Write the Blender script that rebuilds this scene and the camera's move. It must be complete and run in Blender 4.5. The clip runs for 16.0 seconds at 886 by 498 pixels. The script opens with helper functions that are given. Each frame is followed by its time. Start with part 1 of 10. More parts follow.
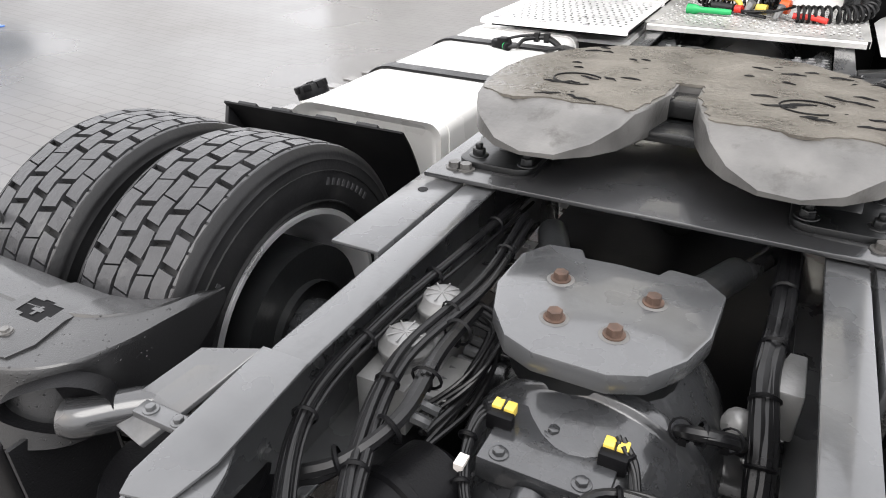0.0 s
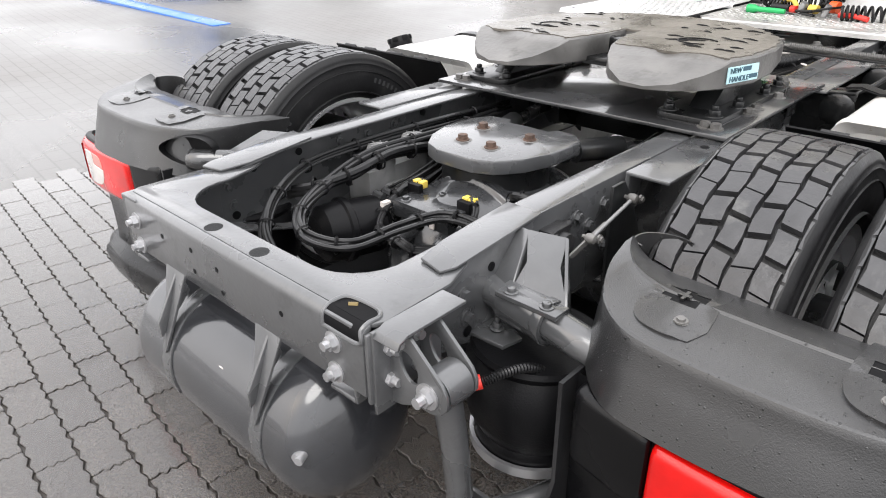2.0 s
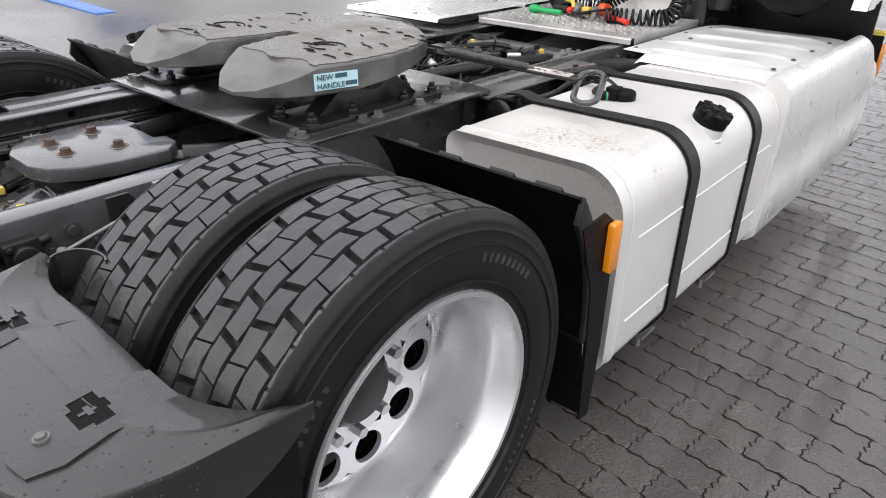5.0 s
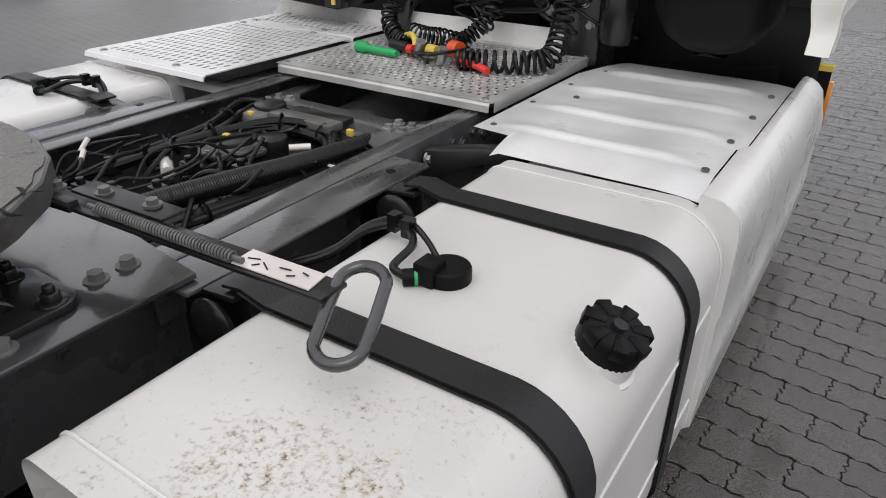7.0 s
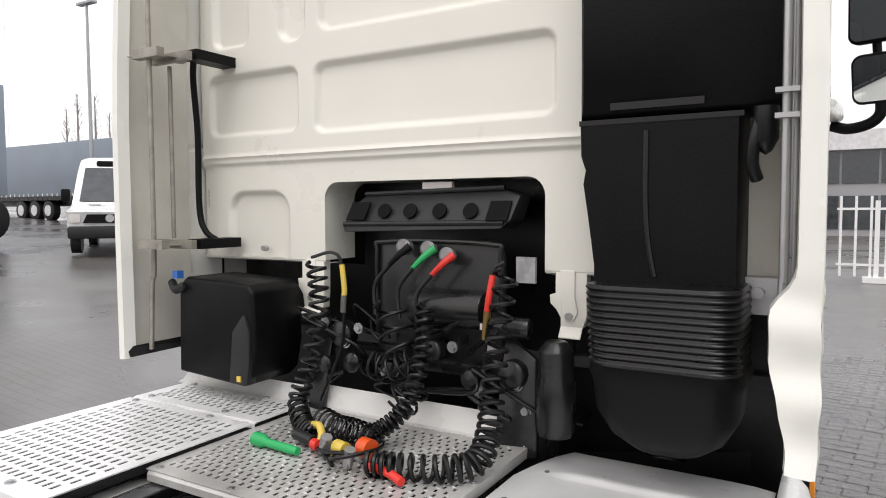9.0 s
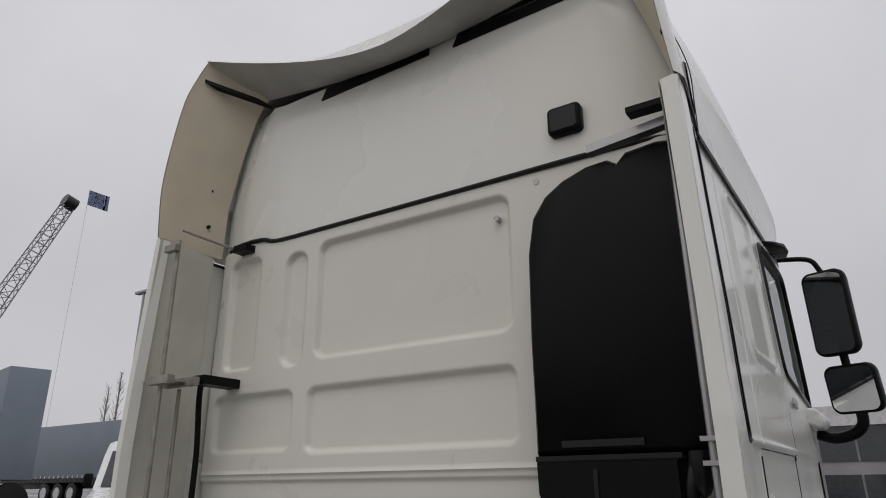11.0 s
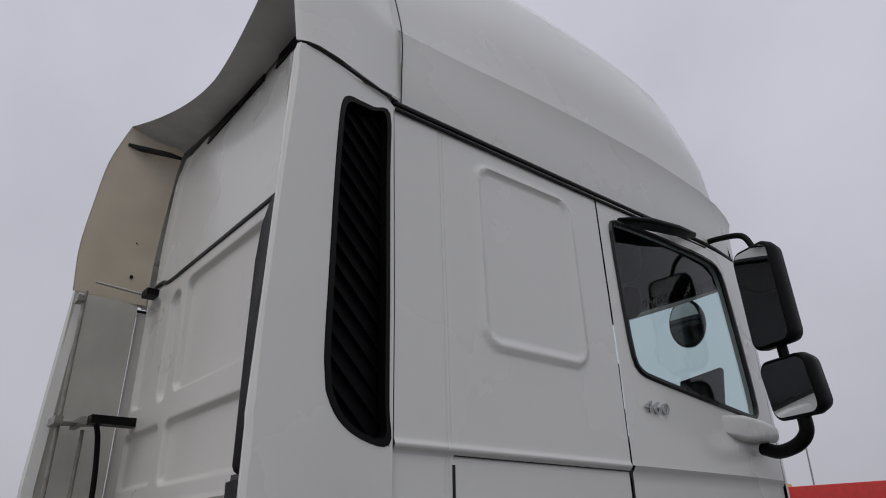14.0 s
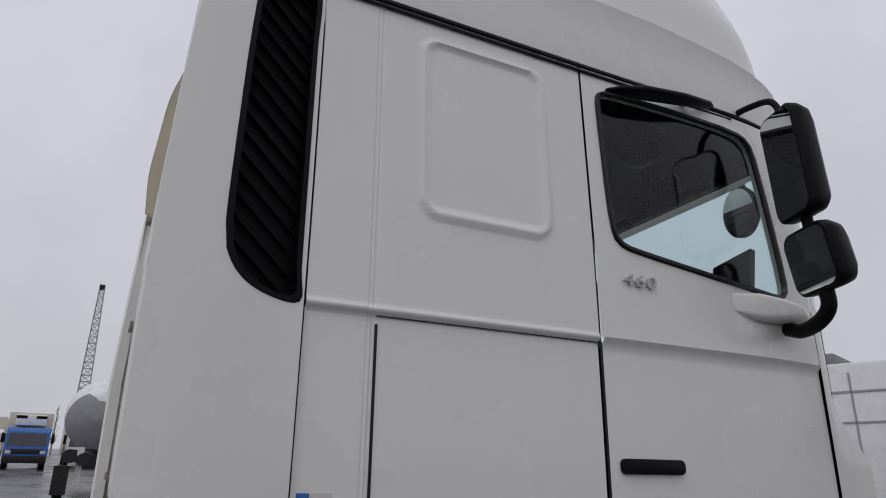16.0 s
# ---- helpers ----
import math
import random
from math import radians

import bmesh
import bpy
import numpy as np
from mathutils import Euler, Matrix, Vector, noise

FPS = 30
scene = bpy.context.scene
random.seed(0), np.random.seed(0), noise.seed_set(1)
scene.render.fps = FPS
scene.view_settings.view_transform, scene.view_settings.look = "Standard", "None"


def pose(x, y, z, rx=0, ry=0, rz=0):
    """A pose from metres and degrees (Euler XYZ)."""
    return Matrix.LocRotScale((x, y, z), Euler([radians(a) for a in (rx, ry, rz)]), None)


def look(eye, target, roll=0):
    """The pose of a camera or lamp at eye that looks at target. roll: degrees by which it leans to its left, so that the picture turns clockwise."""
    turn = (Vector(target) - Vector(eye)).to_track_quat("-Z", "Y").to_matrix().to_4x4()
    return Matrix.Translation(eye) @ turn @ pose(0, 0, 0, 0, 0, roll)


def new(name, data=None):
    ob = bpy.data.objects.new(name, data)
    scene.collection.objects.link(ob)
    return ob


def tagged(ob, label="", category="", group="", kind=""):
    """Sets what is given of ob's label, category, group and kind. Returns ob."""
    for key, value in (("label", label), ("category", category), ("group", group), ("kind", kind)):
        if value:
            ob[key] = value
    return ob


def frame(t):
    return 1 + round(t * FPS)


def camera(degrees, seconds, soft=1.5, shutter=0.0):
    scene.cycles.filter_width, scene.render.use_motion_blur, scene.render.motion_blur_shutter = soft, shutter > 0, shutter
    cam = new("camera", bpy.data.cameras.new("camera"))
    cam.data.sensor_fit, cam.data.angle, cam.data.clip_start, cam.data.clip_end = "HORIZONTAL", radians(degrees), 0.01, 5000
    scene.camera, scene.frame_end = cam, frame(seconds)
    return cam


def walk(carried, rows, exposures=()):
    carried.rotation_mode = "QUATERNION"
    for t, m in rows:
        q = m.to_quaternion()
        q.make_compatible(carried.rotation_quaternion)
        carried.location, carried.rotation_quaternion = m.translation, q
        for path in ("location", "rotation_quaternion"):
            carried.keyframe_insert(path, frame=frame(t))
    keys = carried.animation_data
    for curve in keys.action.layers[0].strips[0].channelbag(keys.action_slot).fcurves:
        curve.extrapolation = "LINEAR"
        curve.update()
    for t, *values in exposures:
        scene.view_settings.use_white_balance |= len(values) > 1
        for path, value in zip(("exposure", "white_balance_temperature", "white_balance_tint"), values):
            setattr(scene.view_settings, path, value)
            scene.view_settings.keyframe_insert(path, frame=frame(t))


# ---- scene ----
cam = camera(66.5, 16.0, soft=1.0)
PATH = [
    (0, (0.206, -1.019, 1.444), (-0.592, 0.528, 0.46), -0.2),
    (0.5, (0.38, -1.19, 1.393), (-0.613, 0.291, 0.488), 0.9),
    (1, (0.619, -1.35, 1.406), (-0.536, 0.009, 0.502), 0.1),
    (1.5, (0.888, -1.397, 1.387), (-0.325, -0.088, 0.485), -0.7),
    (2, (1.147, -1.456, 1.353), (-0.079, -0.158, 0.452), -0.5),
    (2.5, (1.395, -1.55, 1.335), (0.167, -0.251, 0.437), -0.4),
    (3, (1.616, -1.587, 1.318), (0.393, -0.286, 0.415), -0.4),
    (3.5, (1.809, -1.462, 1.288), (0.593, -0.159, 0.381), -0.5),
    (4, (1.962, -1.265, 1.303), (0.765, 0.048, 0.385), -0.0),
    (4.5, (1.97, -0.997, 1.347), (0.784, 0.325, 0.427), 0.2),
    (4.7, (1.947, -0.887, 1.368), (0.769, 0.442, 0.448), 0.5),
    (6.8, (1.47, 0.382, 1.417), (0.479, 1.829, 0.455), 0.4),
    (7, (1.43, 0.496, 1.409), (0.462, 1.961, 0.452), 0.3),
    (7.5, (1.355, 0.789, 1.416), (0.414, 2.314, 0.528), 0.4),
    (8, (1.335, 0.937, 1.467), (0.353, 2.557, 0.827), -0.0),
    (8.5, (1.324, 0.968, 1.535), (0.32, 2.655, 1.154), -0.2),
    (9, (1.31, 0.988, 1.586), (0.294, 2.706, 1.47), -0.2),
    (9.5, (1.318, 1.013, 1.644), (0.301, 2.728, 1.797), -0.1),
    (10, (1.36, 0.952, 1.712), (0.37, 2.638, 2.13), -0.3),
    (10.2, (1.377, 0.909, 1.744), (0.405, 2.579, 2.261), -0.3),
    (12.3, (2.125, 1.214, 1.753), (0.933, 2.626, 2.52), -1.5),
    (12.5, (2.175, 1.325, 1.717), (0.964, 2.706, 2.508), -1.3),
    (13, (2.329, 1.594, 1.688), (1.041, 2.903, 2.481), -1.5),
    (13.5, (2.513, 1.846, 1.67), (1.145, 3.062, 2.477), -1.0),
    (14, (2.58, 2.084, 1.652), (1.166, 3.249, 2.455), -0.7),
    (14.5, (2.65, 2.284, 1.626), (1.203, 3.407, 2.43), -0.4),
    (15, (2.766, 2.465, 1.571), (1.248, 3.516, 2.34), -0.4),
    (15.5, (2.821, 2.573, 1.509), (1.175, 3.456, 2.225), 0.2),
    (16, (2.84, 2.608, 1.461), (1.145, 3.454, 2.104), 0.7),
]
EXPOSURES = [
    (0, 1.43, 6550, 10), (1.0, 1.50, 6550, 10), (1.5, 1.50, 6550, 10), (3.0, 1.55, 6550, 10), (4.0, 1.22, 6450, 11), (4.7, 0.95, 6450, 12), (6.8, 0.25, 6500, 11), (7.5, 0.15, 6400, 11), (8.5, 0.5, 6500, 11), (9.0, 0.6, 6600, 11),
    (10.2, -0.22, 6600, 11), (12.3, -0.75, 6150, 14), (14.5, -0.83, 6150, 15), (15.5, -0.72, 6200, 15), (16, -0.62, 6200, 15)]
walk(cam, [(t, look(eye, target, roll)) for t, eye, target, roll in PATH], EXPOSURES)

# ---- world and light: bright overcast sky ----
world = bpy.data.worlds.new("overcast_sky")
scene.world = world
world.use_nodes = True
wn, wl = world.node_tree.nodes, world.node_tree.links
wn.clear()
w_out = wn.new("ShaderNodeOutputWorld")
w_bg = wn.new("ShaderNodeBackground")
w_sky = wn.new("ShaderNodeTexSky")
w_sky.sky_type = "NISHITA"
w_sky.sun_disc = False
w_sky.sun_elevation = radians(38)
w_sky.sun_rotation = radians(200)
w_sky.dust_density = 6.0
w_sky.air_density = 1.5
w_tc = wn.new("ShaderNodeTexCoord")
w_noise = wn.new("ShaderNodeTexNoise")
w_noise.inputs["Scale"].default_value = 2.2
w_noise.inputs["Detail"].default_value = 5
w_ramp = wn.new("ShaderNodeValToRGB")
w_ramp.color_ramp.elements[0].position = 0.3
w_ramp.color_ramp.elements[0].color = (6.7, 6.7, 6.95, 1)
w_ramp.color_ramp.elements[1].position = 0.7
w_ramp.color_ramp.elements[1].color = (8.2, 8.2, 8.45, 1)
w_mix = wn.new("ShaderNodeMixRGB")
w_mix.inputs["Fac"].default_value = 0.93
wl.new(w_tc.outputs["Generated"], w_noise.inputs["Vector"])
wl.new(w_noise.outputs["Fac"], w_ramp.inputs["Fac"])
wl.new(w_sky.outputs["Color"], w_mix.inputs["Color1"])
wl.new(w_ramp.outputs["Color"], w_mix.inputs["Color2"])
# an overcast sky is brighter overhead than at the horizon
w_sep = wn.new("ShaderNodeSeparateXYZ")
w_up = wn.new("ShaderNodeMapRange")
w_up.inputs["From Min"].default_value, w_up.inputs["From Max"].default_value = 0.0, 1.0
w_up.inputs["To Min"].default_value, w_up.inputs["To Max"].default_value = 0.108, 0.150
wl.new(w_tc.outputs["Generated"], w_sep.inputs["Vector"])
wl.new(w_sep.outputs["Z"], w_up.inputs["Value"])
wl.new(w_up.outputs["Result"], w_bg.inputs["Strength"])
wl.new(w_mix.outputs["Color"], w_bg.inputs["Color"])
wl.new(w_bg.outputs["Background"], w_out.inputs["Surface"])

sun_data = bpy.data.lights.new("sun", "SUN")
sun_data.energy = 0.7
sun_data.angle = radians(35)
sun_data.color = (1.0, 0.98, 0.95)
sun = new("sun", sun_data)
sun.matrix_world = look((4, -6, 12), (0, 0, 0))

# ---- materials ----
MATS = {}


def mat(name, base, rough=0.5, metal=0.0, var=0.12, scale=5.0, fine=90.0, bump=0.15, rvar=0.12,
        dirt=None, dirt_amt=0.0, dirt_scale=9.0, drops=0.0, coat=0.0, rand=0.0, streak=0.0, spec=0.5):
    """A surface with a base colour, broad tone variation, fine grain in relief and gloss, and optional dirt and drops."""
    m = bpy.data.materials.new(name)
    m.use_nodes = True
    n, l = m.node_tree.nodes, m.node_tree.links
    b = n["Principled BSDF"]
    tc = n.new("ShaderNodeTexCoord")
    broad = n.new("ShaderNodeTexNoise")
    broad.inputs["Scale"].default_value = scale
    broad.inputs["Detail"].default_value = 6
    l.new(tc.outputs["Object"], broad.inputs["Vector"])
    grain = n.new("ShaderNodeTexNoise")
    grain.inputs["Scale"].default_value = fine
    grain.inputs["Detail"].default_value = 4
    l.new(tc.outputs["Object"], grain.inputs["Vector"])
    ramp = n.new("ShaderNodeValToRGB")
    lo = [max(0, c * (1 - var)) for c in base]
    hi = [min(1, c * (1 + var)) for c in base]
    ramp.color_ramp.elements[0].position, ramp.color_ramp.elements[1].position = 0.32, 0.68
    ramp.color_ramp.elements[0].color = (*lo, 1)
    ramp.color_ramp.elements[1].color = (*hi, 1)
    l.new(broad.outputs["Fac"], ramp.inputs["Fac"])
    colour = ramp.outputs["Color"]
    if rand:
        oi = n.new("ShaderNodeObjectInfo")
        hsv = n.new("ShaderNodeHueSaturation")
        mr = n.new("ShaderNodeMapRange")
        mr.inputs["To Min"].default_value, mr.inputs["To Max"].default_value = 1 - rand, 1 + rand
        l.new(oi.outputs["Random"], mr.inputs["Value"])
        l.new(mr.outputs["Result"], hsv.inputs["Value"])
        l.new(colour, hsv.inputs["Color"])
        colour = hsv.outputs["Color"]
    if dirt:
        d = n.new("ShaderNodeTexNoise")
        d.inputs["Scale"].default_value = dirt_scale
        d.inputs["Detail"].default_value = 9
        d.inputs["Roughness"].default_value = 0.7
        src = tc.outputs["Object"]
        if streak:
            mp = n.new("ShaderNodeMapping")
            mp.inputs["Scale"].default_value = (1, 1, 1 / streak)
            l.new(src, mp.inputs["Vector"])
            src = mp.outputs["Vector"]
        l.new(src, d.inputs["Vector"])
        dr = n.new("ShaderNodeValToRGB")
        dr.color_ramp.elements[0].position = 0.62 - 0.25 * dirt_amt
        dr.color_ramp.elements[1].position = 0.80 - 0.2 * dirt_amt
        l.new(d.outputs["Fac"], dr.inputs["Fac"])
        mx = n.new("ShaderNodeMixRGB")
        l.new(dr.outputs["Color"], mx.inputs["Fac"])
        l.new(colour, mx.inputs["Color1"])
        mx.inputs["Color2"].default_value = (*dirt, 1)
        colour = mx.outputs["Color"]
    l.new(colour, b.inputs["Base Color"])
    rr = n.new("ShaderNodeMapRange")
    rr.inputs["To Min"].default_value = max(0.03, rough - rvar)
    rr.inputs["To Max"].default_value = min(1, rough + rvar)
    rr.inputs["From Min"].default_value, rr.inputs["From Max"].default_value = 0.3, 0.7
    l.new(broad.outputs["Fac"], rr.inputs["Value"])
    l.new(rr.outputs["Result"], b.inputs["Roughness"])
    b.inputs["Metallic"].default_value = metal
    b.inputs["Coat Weight"].default_value = coat
    b.inputs["Coat Roughness"].default_value = 0.08
    b.inputs["Specular IOR Level"].default_value = spec
    bp = n.new("ShaderNodeBump")
    bp.inputs["Strength"].default_value = bump
    bp.inputs["Distance"].default_value = 0.004
    l.new(grain.outputs["Fac"], bp.inputs["Height"])
    last = bp
    if drops:
        vo = n.new("ShaderNodeTexVoronoi")
        vo.inputs["Scale"].default_value = 140
        l.new(tc.outputs["Object"], vo.inputs["Vector"])
        vr = n.new("ShaderNodeMapRange")
        vr.inputs["From Min"].default_value, vr.inputs["From Max"].default_value = 0.34, 0.05
        sep = n.new("ShaderNodeSeparateColor")
        l.new(vo.outputs["Color"], sep.inputs["Color"])
        size = n.new("ShaderNodeMapRange")
        size.inputs["From Min"].default_value, size.inputs["From Max"].default_value = 0.5, 1.0
        size.inputs["To Min"].default_value, size.inputs["To Max"].default_value = 0.34, 0.0
        l.new(sep.outputs["Red"], size.inputs["Value"])
        grow = n.new("ShaderNodeMath")
        l.new(vo.outputs["Distance"], grow.inputs[0])
        l.new(size.outputs["Result"], grow.inputs[1])
        l.new(grow.outputs["Value"], vr.inputs["Value"])
        b2 = n.new("ShaderNodeBump")
        b2.inputs["Strength"].default_value = drops
        b2.inputs["Distance"].default_value = 0.003
        l.new(vr.outputs["Result"], b2.inputs["Height"])
        l.new(bp.outputs["Normal"], b2.inputs["Normal"])
        last = b2
    l.new(last.outputs["Normal"], b.inputs["Normal"])
    MATS[name] = m
    return m


def glass(name, tint=(0.85, 0.95, 0.95), rough=0.01):
    """A thin tinted pane: clear straight through, with a reflection that grows at a glancing angle."""
    m = bpy.data.materials.new(name)
    m.use_nodes = True
    n, l = m.node_tree.nodes, m.node_tree.links
    n.remove(n["Principled BSDF"])
    clear = n.new("ShaderNodeBsdfTransparent")
    clear.inputs["Color"].default_value = (*tint, 1)
    gloss = n.new("ShaderNodeBsdfGlossy")
    gloss.inputs["Roughness"].default_value = rough
    lw = n.new("ShaderNodeLayerWeight")
    lw.inputs["Blend"].default_value = 0.5
    power = n.new("ShaderNodeMath")
    power.operation = "POWER"
    power.inputs[1].default_value = 4.0
    l.new(lw.outputs["Facing"], power.inputs[0])
    fres = n.new("ShaderNodeMapRange")
    fres.inputs["To Min"].default_value, fres.inputs["To Max"].default_value = 0.035, 0.8
    l.new(power.outputs["Value"], fres.inputs["Value"])
    mix = n.new("ShaderNodeMixShader")
    l.new(fres.outputs["Result"], mix.inputs["Fac"])
    l.new(clear.outputs["BSDF"], mix.inputs[1])
    l.new(gloss.outputs["BSDF"], mix.inputs[2])
    l.new(mix.outputs["Shader"], n["Material Output"].inputs["Surface"])
    return m


M_FRAME = mat("chassis_paint", (0.062, 0.0635, 0.066), 0.28, var=0.3, bump=0.09, dirt=(0.03, 0.03, 0.03), dirt_amt=0.28, coat=0.6, dirt_scale=5, spec=0.6)
M_PLATE = mat("wet_black_plate_paint", (0.030, 0.0305, 0.032), 0.24, var=0.3, scale=4, bump=0.10, dirt=(0.055, 0.052, 0.048), dirt_amt=0.15, dirt_scale=7, coat=0.7, spec=0.6)
# chassis paint again, the reservoir's shade put into a darker base
M_FRAME_SHADED = mat("shaded_chassis_paint", (0.026, 0.027, 0.030), 0.2, var=0.25, bump=0.06, coat=0.8, rvar=0.08, dirt=(0.02, 0.02, 0.02), dirt_amt=0.15, dirt_scale=5)
M_FRAME_DK = mat("chassis_black_paint", (0.009, 0.0095, 0.010), 0.32, var=0.3, bump=0.12, dirt=(0.03, 0.028, 0.025), dirt_amt=0.12, coat=0.15, spec=0.35)
M_PLASTIC = mat("black_plastic", (0.012, 0.012, 0.013), 0.42, var=0.2, bump=0.25, fine=260, drops=0.3, spec=0.35)
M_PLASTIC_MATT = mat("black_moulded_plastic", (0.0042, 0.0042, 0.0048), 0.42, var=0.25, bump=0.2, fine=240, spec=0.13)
M_FENDER = mat("wet_grey_black_plastic", (0.0105, 0.0105, 0.011), 0.36, var=0.3, bump=0.25, fine=420, drops=1.0, coat=0.5, spec=0.6, dirt=(0.028, 0.0275, 0.027), dirt_amt=0.12, dirt_scale=6)
M_RUBBER = mat("tyre_rubber", (0.0085, 0.0085, 0.009), 0.46, var=0.25, scale=9, bump=0.2, dirt=(0.03, 0.029, 0.027), dirt_amt=0.10, spec=0.28)
M_TREAD = mat("tread_rubber", (0.034, 0.034, 0.036), 0.36, var=0.25, scale=20, bump=0.3, dirt=(0.10, 0.10, 0.095), dirt_amt=0.2)
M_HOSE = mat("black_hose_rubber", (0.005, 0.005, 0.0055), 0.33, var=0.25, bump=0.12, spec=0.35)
M_AXLE = mat("wet_axle_paint", (0.028, 0.029, 0.031), 0.26, var=0.3, scale=9, fine=60, bump=0.3, dirt=(0.012, 0.012, 0.012), dirt_amt=0.3, dirt_scale=12, coat=0.6)
M_RIM = mat("aluminium_rim", (0.72, 0.72, 0.73), 0.33, metal=0.75, var=0.06, bump=0.05, rvar=0.1)
M_CAST = mat("dull_cast_alloy", (0.19, 0.19, 0.19), 0.45, metal=0.3, var=0.25, scale=12, bump=0.25)
M_STEEL = mat("zinc_steel", (0.42, 0.42, 0.43), 0.38, metal=0.8, var=0.15, bump=0.1)
M_RUST = mat("rusty_bolt_steel", (0.078, 0.047, 0.034), 0.7, metal=0.2, var=0.45, scale=40, bump=0.4)
M_WHITE = mat("white_tank_paint", (0.63, 0.625, 0.61), 0.3, var=0.04, bump=0.03, dirt=(0.45, 0.43, 0.39), dirt_amt=0.0, dirt_scale=3.5, coat=0.25)
M_WHITE_DIRTY = mat("grimy_white_paint", (0.56, 0.55, 0.53), 0.36, var=0.06, scale=2.5, bump=0.12, dirt=(0.42, 0.39, 0.34), dirt_amt=0.0, dirt_scale=12, coat=0.15)


def add_aggregate(m, scale, depth):
    """Stones of lighter and darker tone in a concrete face."""
    n, l = m.node_tree.nodes, m.node_tree.links
    b = n["Principled BSDF"]
    old_ = b.inputs["Base Color"].links[0].from_socket
    tc = n.new("ShaderNodeTexCoord")
    vo = n.new("ShaderNodeTexVoronoi")
    vo.inputs["Scale"].default_value = scale
    l.new(tc.outputs["Object"], vo.inputs["Vector"])
    sep = n.new("ShaderNodeSeparateColor")
    l.new(vo.outputs["Color"], sep.inputs["Color"])
    mr = n.new("ShaderNodeMapRange")
    mr.inputs["To Min"].default_value, mr.inputs["To Max"].default_value = 1 - depth, 1 + depth
    l.new(sep.outputs["Red"], mr.inputs["Value"])
    hsv = n.new("ShaderNodeHueSaturation")
    l.new(mr.outputs["Result"], hsv.inputs["Value"])
    l.new(old_, hsv.inputs["Color"])
    l.new(hsv.outputs["Color"], b.inputs["Base Color"])


def add_speckle(m, centre, radius):
    """A spatter of fine brown grit round one place, thinning out unevenly."""
    n, l = m.node_tree.nodes, m.node_tree.links
    b = n["Principled BSDF"]
    base = b.inputs["Base Color"].links[0].from_socket
    tc = n.new("ShaderNodeTexCoord")
    dist = n.new("ShaderNodeVectorMath")
    dist.operation = "DISTANCE"
    dist.inputs[1].default_value = centre
    l.new(tc.outputs["Object"], dist.inputs[0])
    patch = n.new("ShaderNodeTexNoise")
    patch.inputs["Scale"].default_value = 7
    patch.inputs["Detail"].default_value = 5
    l.new(tc.outputs["Object"], patch.inputs["Vector"])
    grit = n.new("ShaderNodeTexNoise")
    grit.inputs["Scale"].default_value = 85
    grit.inputs["Detail"].default_value = 6
    grit.inputs["Roughness"].default_value = 0.75
    l.new(tc.outputs["Object"], grit.inputs["Vector"])
    fall = n.new("ShaderNodeMapRange")
    fall.inputs["From Min"].default_value, fall.inputs["From Max"].default_value = 0.0, radius
    fall.inputs["To Min"].default_value, fall.inputs["To Max"].default_value = 0.16, -0.22
    fall.clamp = False
    l.new(dist.outputs["Value"], fall.inputs["Value"])
    add = n.new("ShaderNodeMath")
    l.new(fall.outputs["Result"], add.inputs[0])
    l.new(patch.outputs["Fac"], add.inputs[1])
    both = n.new("ShaderNodeMath")
    both.operation = "MULTIPLY_ADD"
    l.new(add.outputs["Value"], both.inputs[0])
    both.inputs[1].default_value = 0.55
    l.new(grit.outputs["Fac"], both.inputs[2])
    for lo, hi, tone in ((0.78, 0.94, (0.35, 0.30, 0.225)), (0.895, 0.97, (0.12, 0.092, 0.062))):
        ramp = n.new("ShaderNodeMapRange")
        ramp.inputs["From Min"].default_value, ramp.inputs["From Max"].default_value = lo, hi
        l.new(both.outputs["Value"], ramp.inputs["Value"])
        mx = n.new("ShaderNodeMixRGB")
        l.new(ramp.outputs["Result"], mx.inputs["Fac"])
        l.new(base, mx.inputs["Color1"])
        mx.inputs["Color2"].default_value = (*tone, 1)
        base = mx.outputs["Color"]
    l.new(base, b.inputs["Base Color"])


add_speckle(M_WHITE_DIRTY, (0.97, 0.86, 0.80), 0.29)
M_CAB = mat("cab_white_paint", (0.79, 0.788, 0.735), 0.26, var=0.012, scale=1.5, bump=0.01, coat=0.4, rvar=0.06)
M_CAB_BACK = mat("cab_cream_paint", (0.72, 0.705, 0.64), 0.34, var=0.025, scale=2, bump=0.02, dirt=(0.58, 0.55, 0.47), dirt_amt=-0.02, dirt_scale=3, streak=5, coat=0.2)
M_ALU = mat("checkered_aluminium", (0.74, 0.74, 0.74), 0.38, metal=0.35, var=0.08, bump=0.12, dirt=(0.45, 0.44, 0.43), dirt_amt=0.1, dirt_scale=5)
M_DECK = mat("worn_deck_plate", (0.50, 0.495, 0.48), 0.42, metal=0.4, var=0.15, bump=0.2, dirt=(0.3, 0.29, 0.27), dirt_amt=0.2, dirt_scale=8)
M_GREASE = mat("greasy_cast_steel", (0.098, 0.089, 0.076), 0.34, metal=0.0, var=0.35, scale=7, fine=60, bump=0.9, rvar=0.22, dirt=(0.03, 0.026, 0.022), dirt_amt=0.22, dirt_scale=15)
M_WORN = mat("worn_cast_steel", (0.105, 0.102, 0.098), 0.4, metal=0.1, var=0.35, scale=8, fine=70, bump=0.35, dirt=(0.04, 0.037, 0.033), dirt_amt=0.25, dirt_scale=10)
M_RED = mat("red_lens", (0.500, 0.0045, 0.0035), 0.16, var=0.22, scale=9, bump=0.05, coat=0.35, spec=0.35)
